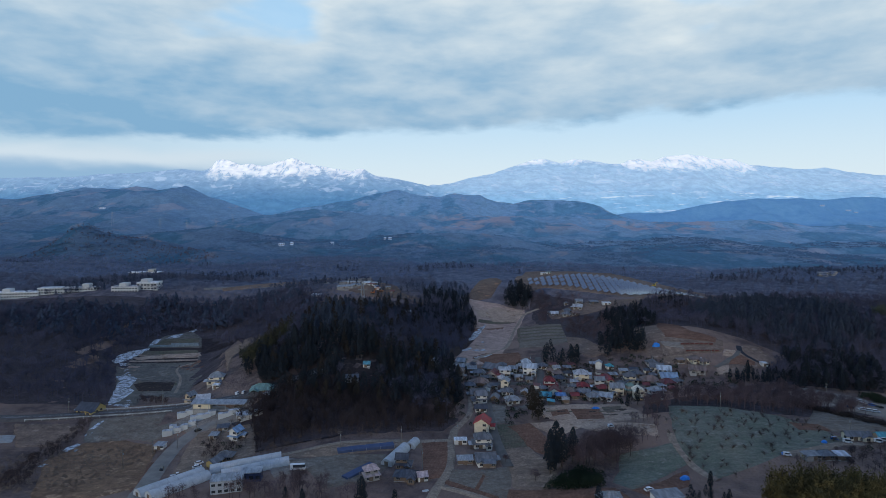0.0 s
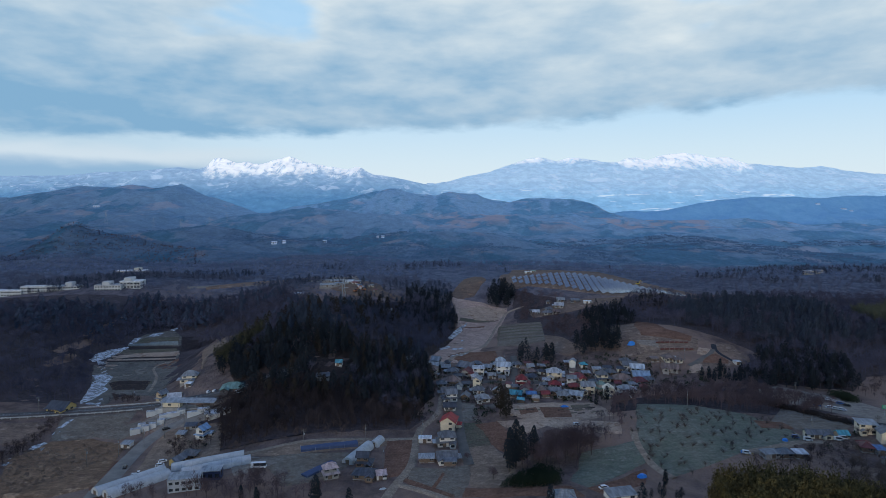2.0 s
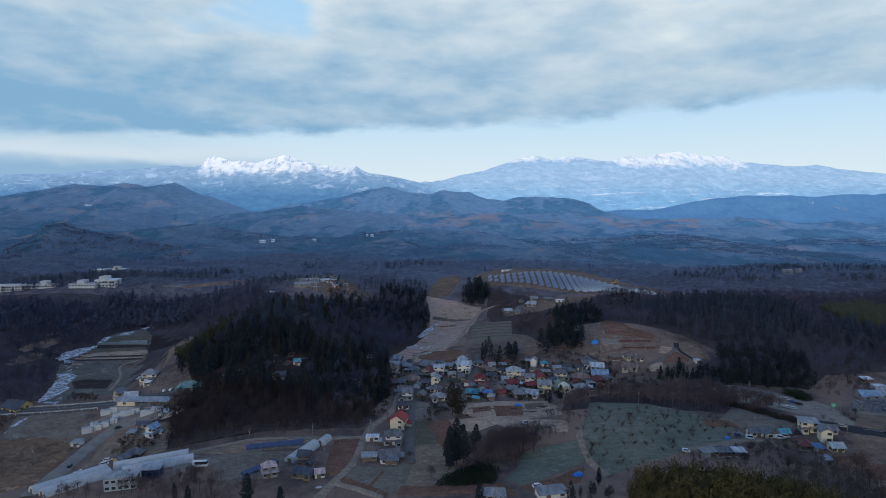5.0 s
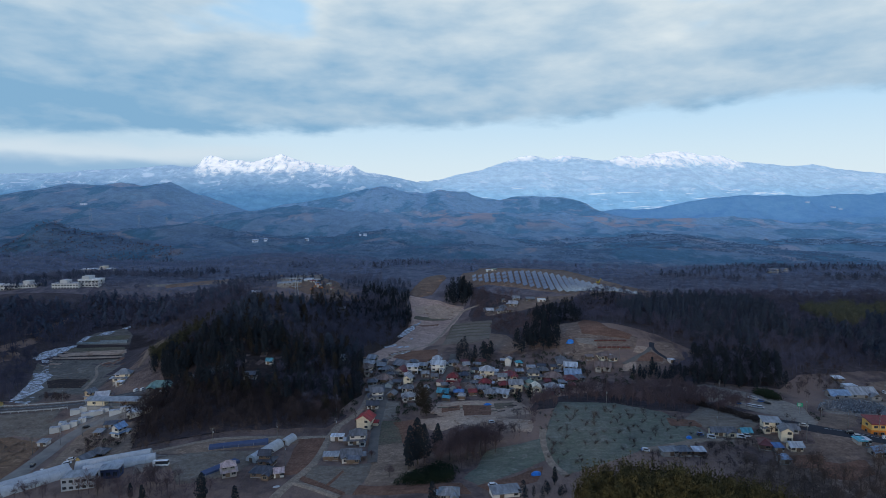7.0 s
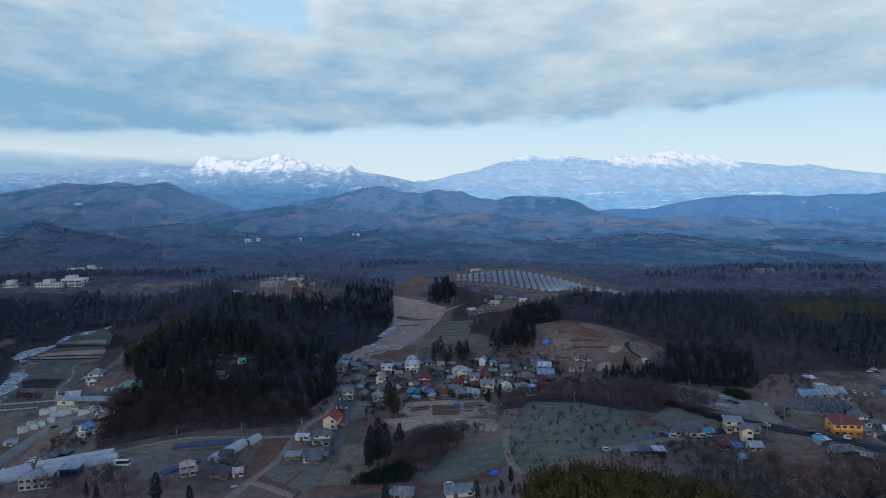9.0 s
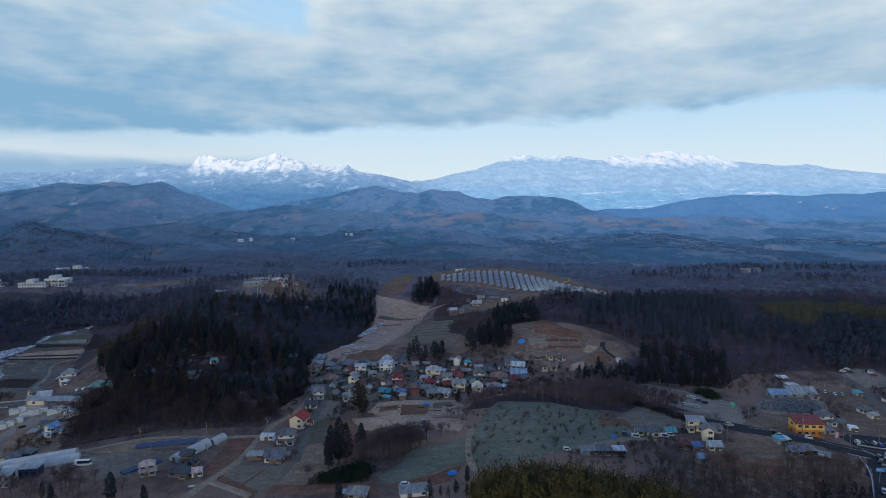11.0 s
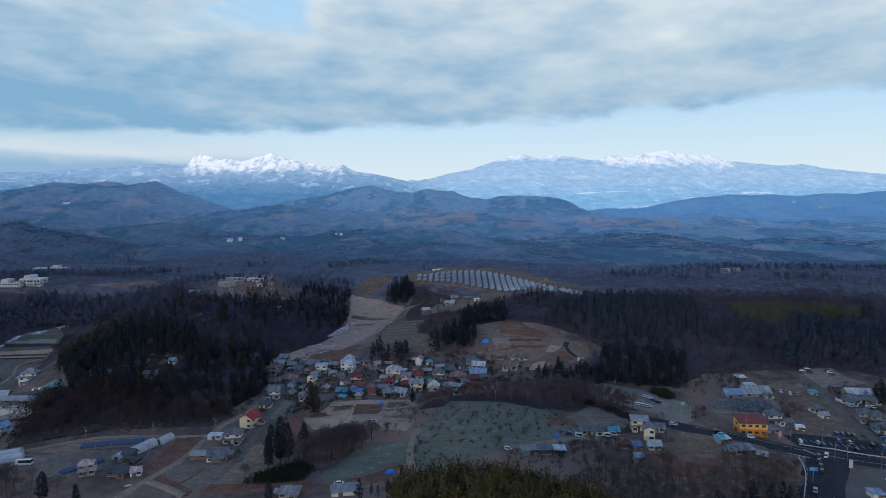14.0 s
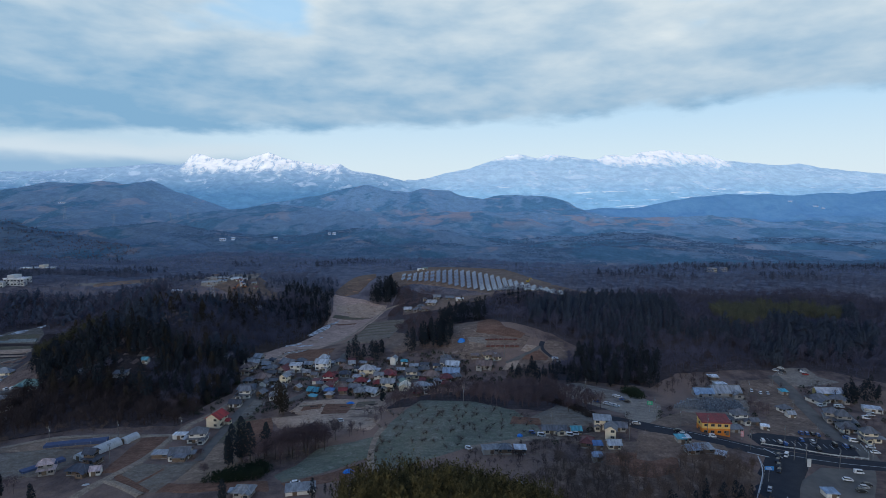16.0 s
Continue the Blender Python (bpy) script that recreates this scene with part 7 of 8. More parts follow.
        part("pane", PANE, None, part("window", WINDOW, None, s, at=pose(w / 2 + 0.05, 0, z, 0, 0, 90)))
        part("pane", PANE, None, part("window", WINDOW, None, s, at=pose(-w / 2 - 0.05, 0, z, 0, 0, -90)))
    part("door", DOOR, None, s, at=pose(w / 2 - 1.2, -d / 2 - 0.05, 0.1))


shop()


def station():
    """The railway halt: a long canopy on posts over a platform."""
    s = root("station_canopy", -128, 321, -1, "long grey station canopy over a platform", "station")
    part("platform", Shape().box(-16, -3.0, -2, 20, 3.0, 0.9), CONCRETE, s, "grey concrete platform")
    part("roof", Shape().slab([(-15, -3.2, 4.2), (16, -3.2, 4.2), (16, 3.2, 5.0), (-15, 3.2, 5.0)], 0.25), ROOF_MATERIALS["bluegrey"], s)
    for k in range(7):
        part("post", Shape().tube((-14 + 4.8 * k, -2.6, 0.9), (-14 + 4.8 * k, -2.6, 4.1), 0.12), STEEL, s)
    part("waiting_room", Shape().box(-14, -1.5, 0.9, -4, 2.4, 4.0), WALL_MATERIALS["cream"], s)
    part("pane", PANE, None, part("window", WINDOW, None, s, at=pose(-10, -1.55, 1.8)))


station()

rail_line = [(-420, 275), (-330, 292), (-237, 312), (-198, 322), (-155, 329), (-108, 332), (-70, 345)]
me, pts, side = ribbon("railway_bed", rail_line, 7.5, 0.9, surface("ballast", (0.12, 0.105, 0.095), (0.08, 0.07, 0.065), 0.95, 0.6, 6.0))
tagged(new("railway_bed", me), "dark ballast bed of a single railway line", "railway", kind="structure")
CLEAR.append([(-420, 265), (-330, 282), (-237, 302), (-198, 312), (-155, 319), (-108, 322), (-70, 338), (-70, 352), (-108, 340), (-155, 339), (-198, 333), (-237, 322), (-330, 302), (-420, 285)])
for off in (-0.55, 0.55):
    line = [tuple(p + s * off) for p, s in zip(pts, side)]
    m2, _, _ = ribbon("rail", line, 0.14, 1.05, STEEL)
    tagged(new("rail", m2), "steel rail of the railway line", "rail", kind="structure")


def barrier(line, label, name="guard_rail", tall=0.9, gap=4.0, white=True):
    """A low pale rail on posts along a line."""
    f = root(name, line[0][0], line[0][1], 0, label, "fence")
    z0 = f.matrix_basis.translation.z
    pts = []
    for (ax, ay), (bx, by) in zip(line, line[1:]):
        n = max(1, int(math.hypot(bx - ax, by - ay) / gap))
        pts += [(ax + (bx - ax) * i / n, ay + (by - ay) * i / n) for i in range(n)]
    pts.append(line[-1])
    place = lambda p, dz: (p[0] - line[0][0], p[1] - line[0][1], float(height(*p)) - z0 + dz)
    post = Shape().tube((0, 0, -0.3), (0, 0, tall + 0.4), 0.09, n=5).mesh("post", WHITE_WALL if white else STEEL)
    for p in pts:
        part("post", post, None, f, at=pose(*place(p, 0)))
    for dz in (tall, tall * 0.55):
        rings = []
        for p in pts:
            a = place(p, dz + 0.42)
            rings.append([(a[0], a[1], a[2] - 0.09), (a[0], a[1] + 0.07, a[2] - 0.09), (a[0], a[1] + 0.07, a[2] + 0.09), (a[0], a[1], a[2] + 0.09)])
        s = Shape().loft(rings)
        part("rail_band", s, WHITE_WALL if white else STEEL, f)
    return f


barrier([(-230, 309), (-198, 317), (-156, 324)], "long white guard rail beside the railway")
barrier([(-335, 287), (-262, 303)], "white guard rail beside the railway")
barrier([(-200, 328), (-150, 336)], "white fence along the railway", "fence")


def container(x, y, turn, l, label):
    c = root("container", x, y, turn, label, "container", "white containers by the halt")
    part("box", Shape().box(-l / 2, -1.25, -0.8, l / 2, 1.25, 2.7), WHITE_WALL, c)
    part("roof_rim", Shape().box(-l / 2 - 0.06, -1.31, 2.7, l / 2 + 0.06, 1.31, 2.85), ROOF_MATERIALS["lightgrey"], c)
    for e in (-1, 1):
        part("door", Shape().box(-0.55, -0.04, -0.1, 0.55, 0.04, 2.3), WHITE_WALL, c, at=pose(e * (l / 2 + 0.03), -0.6, 0, 0, 0, 90))
        part("door", Shape().box(-0.55, -0.04, -0.1, 0.55, 0.04, 2.3), WHITE_WALL, c, at=pose(e * (l / 2 + 0.03), 0.6, 0, 0, 0, 90))
    return c


for x, y, turn, l in ((-147, 299.5, 20, 5), (-146, 304, 20, 3.5), (-143, 302, 20, 4), (-140, 304, 20, 3.5), (-137, 307, 20, 3.5), (-137, 312, 25, 6), (-133, 313, 25, 7), (-129.5, 315.5, 25, 4), (-121, 311, 20, 6), (-116, 313, 20, 6), (-147, 317, 20, 5), (-143, 319, 20, 5), (-107, 305, 20, 6), (-101, 308, 25, 4)):
    container(x, y, turn, l, "white storage container beside the pale road")


# solar farm
def solar_row(x, y0, y1):
    s = root("solar_array", x, y0, 0, "long row of tilted blue-grey solar panels on posts", "solar array", "rows of the solar farm")
    z0 = s.matrix_basis.translation.z
    n = max(1, int((y1 - y0) / 7.5))
    for k in range(n):
        ya, yb = y0 + (y1 - y0) * k / n, y0 + (y1 - y0) * (k + 1) / n
        dx = 0.02 * (ya - y0)
        za, zb = float(height(x + dx, ya)) - z0, float(height(x + dx, yb)) - z0
        lean = math.degrees(math.atan2(zb - za, yb - ya))
        at = pose(dx, (ya + yb) / 2 - y0, (za + zb) / 2 + 1.7, lean, -24, 0)
        part("panel", SOLAR_TABLE, None, s, at=at)
        part("post", SOLAR_POST, None, s, at=pose(dx, (ya + yb) / 2 - y0, (za + zb) / 2))


table = Shape()
table.box(-2.35, -3.7, 0, 2.35, 3.7, 0.06)
SOLAR_TABLE = table.mesh("panel", PANEL)
SOLAR_POST = Shape().tube((-1.2, 0, -0.6), (-1.2, 0, 1.2), 0.1).tube((1.2, 0, -0.6), (1.2, 0, 2.0), 0.1).box(-2.0, -0.06, 1.25, 2.0, 0.06, 1.35).mesh("post", STEEL)
x = 98.0
while x < 272:
    y0 = float(np.interp(x, (98, 115, 139, 157, 177, 194, 215, 232, 252, 273), (634, 624, 612, 598, 586, 560, 556, 560, 575, 592)))
    y1 = float(np.interp(x, (98, 124, 142, 159, 176, 193, 211, 231, 257, 273), (654, 646, 642, 642, 641, 639, 636, 631, 622, 607)))
    solar_row(x, y0, y1)
    x += 6.5


# blue nets, tarpaulins
def net(x0, y0, x1, y1, deep, tall, label):
    l = math.hypot(x1 - x0, y1 - y0)
    b = root("crop_net", (x0 + x1) / 2, (y0 + y1) / 2, math.degrees(math.atan2(y1 - y0, x1 - x0)), label, "crop net")
    n = int(l / 3)
    rng_ = random.Random(5)
    rings = []
    for k in range(n + 1):
        u, s = -l / 2 + l * k / n, rng_.uniform(-0.15, 0.1)
        rings.append([(u, -deep / 2, -0.5), (u, -deep / 2 + 0.1, tall + s), (u, deep / 2 - 0.1, tall + s * 0.6), (u, deep / 2, -0.5)])
    part("netting", Shape().loft(rings, close=False, caps=True), NET, b)
    post = Shape().tube((0, 0, -0.3), (0, 0, tall + 0.25), 0.06, n=5).mesh("post", STEEL)
    for k in range(0, n + 1, 2):
        for e in (-1, 1):
            part("post", post, None, b, at=pose(-l / 2 + l * k / n, e * deep / 2, 0))


net(-49, 260, -23.5, 267, 4.5, 1.35, "long low frame covered in dark blue netting")
net(-41, 233, -31, 246, 4.0, 1.3, "low frame of crumpled dark blue netting")


def tarp(x, y, turn, w, d, h, label, cover=None):
    t = root("tarpaulin_heap", x, y, turn, label, "tarpaulin")
    r = random.Random(int(x * 10))
    rings = []
    for i in range(5):
        s = i / 4
        k = math.cos(s * 1.45)
        rings.append([(math.cos(a * 0.785) * w / 2 * k * r.uniform(0.88, 1.1), math.sin(a * 0.785) * d / 2 * k * r.uniform(0.88, 1.1), -0.2 + h * math.sin(s * 1.5)) for a in range(8)])
    part("cover", Shape().loft(rings), cover or TARP, t)


for x, y, turn, w, d, h in ((98.5, 227, 20, 5.0, 3.4, 1.8), (153.5, 409, 0, 6, 4, 3.0), (86, 317.5, 0, 5, 3, 1.6), (174, 256, 10, 3.2, 2.4, 1.6), (149, 245, 0, 2.6, 2.0, 1.2)):
    tarp(x, y, turn, w, d, h, "bright blue tarpaulin over a heap on grass")


for x, y, turn, w, d, h in ((168, 217, 10, 5.0, 3.0, 1.1), (171, 218, 50, 3.0, 2.2, 0.8), (-7, 222, 20, 3.4, 1.8, 0.6)):
    tarp(x, y, turn, w, d, h, "crumpled white sheeting over a low heap", FILM)


# graveyard
def graveyard():
    r = random.Random(9)
    s = Shape()
    poly = [(267, 306), (276, 318), (297, 325), (309, 318), (308, 305), (290, 303)]
    for k in range(900):
        x, y = r.uniform(266, 310), r.uniform(302, 326)
        if not inside(np.array([x]), np.array([y]), poly)[0]:
            continue
        z, w, h = float(height(x, y)), r.uniform(0.35, 0.8), r.uniform(0.7, 1.9)
        s.box(x - w, y - w, z - 0.2, x + w, y + w, z + 0.4)
        s.box(x - w * 0.5, y - w * 0.4, z + 0.4, x + w * 0.5, y + w * 0.4, z + 0.4 + h)
    tagged(new("gravestones", s.mesh("gravestones", STONE)), "crowded grey gravestones on stepped plinths", "gravestone", kind="stuff")


graveyard()


# poles and signs
POLE_GREY = surface("weathered_pole_concrete", (0.20, 0.19, 0.175), (0.14, 0.135, 0.125), 0.9, 0.6, 6.0)


def pole_template():
    p = new("utility_pole")
    tagged(p, "grey concrete utility pole with cross-arms", "utility pole", "utility poles")
    part("shaft", Shape().tube((0, 0, -1), (0, 0, 9.5), 0.15, 0.09, 7), POLE_GREY, p)
    for z in (9.0, 8.3):
        arm = part("cross_arm", Shape().box(-0.9, -0.05, z, 0.9, 0.05, z + 0.1), POLE_GREY, p)
        for k in (-0.8, 0.0, 0.8):
            part("insulator", Shape().tube((k, 0, z + 0.1), (k, 0, z + 0.35), 0.05, 0.03, 6), POLE_GREY, arm)
    part("transformer", Shape().tube((0.32, 0, 6.9), (0.32, 0, 7.7), 0.24, n=8), STEEL, p)
    return p


pole = pole_template()
spots = ((7, 278), (-135, 285), (-128, 292), (-143, 276), (-150, 262), (-121, 300), (-48, 262), (-9, 243), (-20, 270), (-214, 322), (-168, 338), (78, 360), (60, 390), (30, 360), (100, 345), (118, 330), (45, 330), (150, 305),
         (190, 262), (222, 246), (252, 262), (262, 256), (300, 258), (283, 258), (318, 262), (276, 244), (292, 238), (330, 300), (322, 330), (345, 345), (360, 330), (250, 290), (296, 236), (330, 242), (308, 232), (224, 330), (140, 380), (182, 385), (170, 370), (243, 268), (2, 330), (10, 365))
pole.matrix_basis = pose(*spots[0], float(height(*spots[0])), 0, 0, 20)
for k, (x, y) in enumerate(spots[1:]):
    copy_thing(pole, pose(x, y, float(height(x, y)), 0, 0, 20 + 37 * k % 90))


def pylon(x, y, tall, z=None):
    """A lattice power pylon far off."""
    p = root("power_pylon", x, y, 20, "grey steel lattice power pylon on a hill", "pylon", "power pylons", z)
    w = tall * 0.09
    part("lattice", [s := Shape(), [s.tube((sx * w, sy * w, -1), (sx * w * 0.18, sy * w * 0.18, tall), 0.22, 0.16, 4) for sx in (-1, 1) for sy in (-1, 1)],
                     [s.tube((-w * (1 - 0.82 * k / 8), -w * (1 - 0.82 * k / 8), tall * k / 8), (w * (1 - 0.82 * (k + 1) / 8), -w * (1 - 0.82 * (k + 1) / 8), tall * (k + 1) / 8), 0.14, n=4) for k in range(8)]][0], STEEL, p)
    for k in (0.68, 0.82, 0.95):
        part("cross_arm", Shape().box(-tall * 0.16, -0.15, tall * k, tall * 0.16, 0.15, tall * k + 0.5), STEEL, p)


for x, y, tall in ((-75, 534, 28), (-1010, 2060, 50), (-1150, 2010, 50), (-820, 2085, 40), (-760, 2090, 38), (-940, 2120, 40)):
    pylon(x, y, tall)


def sign(x, y, turn, w, h, z, colour, label):
    s = root("road_sign", x, y, turn, label, "sign")
    part("post", Shape().tube((0, 0, -0.5), (0, 0, z + h), 0.09), STEEL, s)
    face = part("board", Shape().box(-w / 2, -0.14, z, w / 2, -0.08, z + h), colour, s)
    r = random.Random(int(x))
    for k in range(3):
        part("lettering_bar", Shape().box(-w * 0.38, -0.15, z + h * (0.2 + 0.25 * k), w * r.uniform(0.05, 0.38), -0.143, z + h * (0.3 + 0.25 * k)), MARK, face, "white bars of unreadable lettering")


sign(268.6, 217, -8, 3.4, 1.6, 5.0, surface("sign_blue", (0.03, 0.22, 0.55), (0.03, 0.18, 0.48), 0.5), "blue road sign with white bars on a post")
sign(249, 294, -10, 2.8, 2.0, 4.2, surface("sign_green", (0.02, 0.30, 0.16), (0.02, 0.26, 0.14), 0.5), "green sign board with white bars on a post")
sign(294, 231, -8, 1.6, 3.4, 1.2, WHITE_WALL, "white upright sign board near the crossroads")
sign(279, 257, -8, 1.4, 2.8, 1.5, surface("sign_pink", (0.62, 0.28, 0.30), (0.55, 0.25, 0.27), 0.5), "pink and white shop sign on a post")


# road paint, kerbs and barriers by the crossroads
def paint(line, width, lift=0.62):
    me, _, _ = ribbon("road_marking", line, width, lift, MARK)
    tagged(new("road_marking", me), "worn white painted road line", "road marking", kind="structure")


paint([(275.5, 237.4), (272, 226), (264, 214.5), (257.7, 205.6), (252, 197)], 0.35)
paint([(286.2, 225.3), (276.8, 214.6), (269.9, 206.4), (264, 199)], 0.35)
paint([(238, 258), (260, 251.5), (273, 248.5), (290, 244), (312, 238), (340, 232)], 0.2)
paint([(284, 247.5), (287.5, 239)], 0.5)
paint([(272, 240), (281, 238)], 0.5)
for k in range(16):
    x = 291 + 2.75 * k
    y = float(np.interp(x, (291, 335), (262, 254.5)))
    paint([(x, y - 2.2), (x + 0.9, y + 2.2)], 0.16, 0.5)
barrier([(286, 253.2), (301.5, 251.7), (314, 246.6), (323, 243.8)], "low white railing along the parking ground", "railing", 0.6, 2.5)
barrier([(337, 259), (333, 248.3), (328, 241.7), (323.2, 243.8)], "white railing at the parking ground's corner", "railing", 0.9, 2.5)
barrier([(276, 238), (272.5, 226.5), (264.8, 215), (258.4, 206)], "pale guard rail along the road's bend", "guard_rail", 0.3, 4.0)


# machines and site huts
def excavator(x, y, turn, paint_colour, label):
    """A digger on tracks with cab, boom, stick and bucket."""
    e = root("excavator", x, y, turn, label, "excavator")
    for sy in (-1, 1):
        part("track", Shape().loft([[(-1.9, sy * 1.2 - 0.3, 0.3), (-1.5, sy * 1.2 - 0.3, 0.0), (1.5, sy * 1.2 - 0.3, 0.0), (1.9, sy * 1.2 - 0.3, 0.3), (1.6, sy * 1.2 - 0.3, 0.8), (-1.6, sy * 1.2 - 0.3, 0.8)],
                                    [(-1.9, sy * 1.2 + 0.3, 0.3), (-1.5, sy * 1.2 + 0.3, 0.0), (1.5, sy * 1.2 + 0.3, 0.0), (1.9, sy * 1.2 + 0.3, 0.3), (1.6, sy * 1.2 + 0.3, 0.8), (-1.6, sy * 1.2 + 0.3, 0.8)]]), RUBBER, e)
    part("house", Shape().box(-2.0, -1.3, 0.95, 1.4, 1.3, 1.9), paint_colour, e)
    part("cab", Shape().box(0.0, 0.2, 1.9, 1.4, 1.25, 3.1), GLASS, e)
    part("boom", Shape().tube((1.2, -0.4, 1.6), (3.4, -0.4, 5.2), 0.35, 0.28, 6), paint_colour, e)
    part("stick", Shape().tube((3.4, -0.4, 5.2), (5.6, -0.4, 3.0), 0.26, 0.2, 6), paint_colour, e)
    part("bucket", Shape().box(5.2, -0.9, 2.2, 6.1, 0.1, 3.0), STEEL, e)


DIGGER = surface("orange_machine_paint", (0.62, 0.20, 0.04), (0.45, 0.15, 0.04), 0.6, 0.8, 5.0)
excavator(-71.5, 584, 40, DIGGER, "orange excavator with raised boom on bare earth")
excavator(-64, 590, 160, DIGGER, "orange excavator working on bare earth")
excavator(240, 652, 20, surface("yellow_machine_paint", (0.60, 0.42, 0.05), (0.46, 0.32, 0.05), 0.6, 0.8, 5.0), "yellow excavator beside the solar farm")
for x, y, w, d, colour, label in ((-103, 600, 16, 7, "bluegrey", "grey"), (-97, 622, 14, 6, "grey", "grey"), (-83, 617, 8, 5, "white", "white"), (-76, 612, 6, 4, "darkred", "white"), (-67, 596, 5, 4, "lightgrey", "white"), (-128, 578, 10, 6, "lightgrey", "grey"), (-34, 535, 8, 5, "white", "white"), (116, 664, 6, 3, "white", "white"), (122, 664, 6, 3, "green", "white"), (-58, 604, 5, 3, "grey", "cream"), (-92, 606, 9, 4, "skyblue", "grey"), (-70, 602, 4, 3, "blue", "white"), (-85, 630, 10, 4, "lightblue", "grey"), (-108, 628, 12, 5, "bluegrey", "grey"), (-52, 590, 4, 3, "darkred", "grey"), (-74, 622, 6, 3, "lightgrey", "white")):
    house(x, y, 8, w, d, 1, "shed", colour, label)
block("hilltop_building", "low cream building on the wooded ridge", "building", 508, 768, -10, 11, 8, 5, CREAM_WALL, ROOF_MATERIALS["lightgrey"], 2, 8, 0.5)
block("hilltop_building", "low pale building among ridge pines", "building", 528, 776, -10, 8, 6, 5, CREAM_WALL, ROOF_MATERIALS["grey"], 2, 6, 0.5)
# far settlements on the hills
FAR_WHITE = surface("bluish_white_wall", (0.62, 0.72, 0.84), (0.52, 0.62, 0.76), 0.9, 0.2, 2.0)
for x, y, w in ((-788, 1950, 26), (-768, 1962, 14), (-420, 1500, 18), (-395, 1506, 10), (-145, 1580, 11), (-160, 1590, 8), (1008, 3020, 40), (1050, 3030, 24), (980, 3040, 18), (1120, 3040, 24), (1190, 3060, 16), (-300, 1560, 12), (-1471, 2500, 34), (2259, 3450, 30), (2381, 3400, 40), (2420, 3390, 24)):
    block("far_building", "small white building among distant hills", "building", x, y, 5, w * 0.8, 9, 5.5, FAR_WHITE, FAR_WHITE, 1, 3, 0.4)
# rust-red vineyard rows on the slope
for k in range(14):
    x0, y0 = 172 + (k % 7) * 3.4, 399 + (k // 7) * 9
    r = root("vine_row", x0, y0, 8, "low rust-red row of bare vines on wires", "vine row", "vine rows on the slope")
    part("cane", Shape().loft([[(u, -0.35, 0.4 + 0.1 * math.sin(3 * u)), (u, 0.35, 0.4), (u, 0.3, 1.3 + 0.15 * math.sin(5 * u)), (u, -0.3, 1.3)] for u in (-1.4, -0.7, 0, 0.7, 1.4)]), surface("rusty_canes", (0.16, 0.055, 0.045), (0.10, 0.04, 0.035), 0.9, 0.8, 6.0) if k == 0 else bpy.data.materials["rusty_canes"], r)
    for u in (-1.4, 1.4):
        part("post", Shape().tube((u, 0, -0.3), (u, 0, 1.5), 0.06, n=5), TIMBER, r)
CLEAR.append([(-60, 324), (-38, 324), (-38, 358), (-60, 358)])
# garden beds behind the village sheds
beds = random.Random(14)
for k in range(16):
    x, y = 60 + (k % 8) * 5.6 + beds.uniform(-1.5, 1.5), (305 if k < 8 else 313) + beds.uniform(-1.5, 2.5)
    l, w = beds.uniform(2.0, 3.2), beds.uniform(0.7, 1.3)
    field("garden_bed", "dark vegetable bed behind village sheds" if k % 3 else "brown dug bed behind village sheds", CROP if k % 3 else LITTER, [(x - l, y - w), (x + l, y - w + 0.4), (x + l, y + w + 0.4), (x - l, y + w)], 0.15)
# concrete footings in the fallow field
for slab in ([(-229, 290), (-223, 292), (-219, 284), (-224, 282)], [(-220, 295), (-211, 297), (-207, 288), (-216, 285)]):
    field("concrete_footing", "pale concrete footing in a fallow field", CONCRETE, slab, 0.1)
CLEAR.append([(-146.6, 337.8), (-191.0, 427.0), (-163.8, 434.5), (-122.8, 354.2), (-95.9, 329.3), (-90.0, 314.8)])
# ---- conifer blocks and groves ----
stand("cedar_wood", "tall dark cedars beside the solar farm", "cedar", scatter([(188, 526), (198, 543), (221, 541), (228, 526), (217, 516), (190, 518)], 4.6, 60, 0.85), CEDAR, 60, (0.4, 0.65))
stand("cedar_wood", "dark cedars across the wooded slope", "cedar", scatter([(213, 498), (238, 506), (268, 525), (305, 558), (338, 559), (318, 456), (300, 412), (279, 398), (261, 412), (241, 417), (228, 443), (208, 439)], 4.8, 61, 0.8), HAZY_SLOPE_CEDAR, 61, (0.75, 1.2))
stand("cedar_wood", "tall dark cedars at the wood's edge", "cedar", scatter([(231, 388), (250, 395), (268, 390), (291, 387), (273, 343), (252, 342), (235, 345), (222, 355)], 4.6, 62, 0.75), CEDAR, 62, (0.75, 1.1))
stand("evergreen_thicket", "low dark evergreens beside the earth yard", "cedar", scatter([(184, 366), (208, 374), (226, 369), (225, 349), (205, 344), (184, 355)], 3.8, 63, 0.85), CEDAR, 63, (0.4, 0.6))
stand("cedar_wood", "dark cedars down the far slope", "cedar", scatter([(334, 539), (353, 533), (324, 435), (359, 435), (381, 428), (434, 496), (474, 515), (402, 404), (367, 369), (356, 383), (365, 411), (332, 411), (304, 418), (291, 424)], 5.0, 64, 0.8), HAZY_SLOPE_CEDAR, 64, (0.8, 1.25))
stand("cedar_wood", "clump of tall dark conifers", "cedar", scatter([(536, 553), (552, 566), (546, 543), (520, 511), (504, 506)], 5.0, 65, 0.8), HAZY_SLOPE_CEDAR, 65, (0.8, 1.2))
stand("cedar_wood", "dark conifers at the far edge of the slope", "cedar", scatter([(418, 438), (466, 473), (504, 464), (460, 407), (420, 386), (393, 385)], 5.0, 66, 0.85), HAZY_SLOPE_CEDAR, 66, (0.8, 1.25))
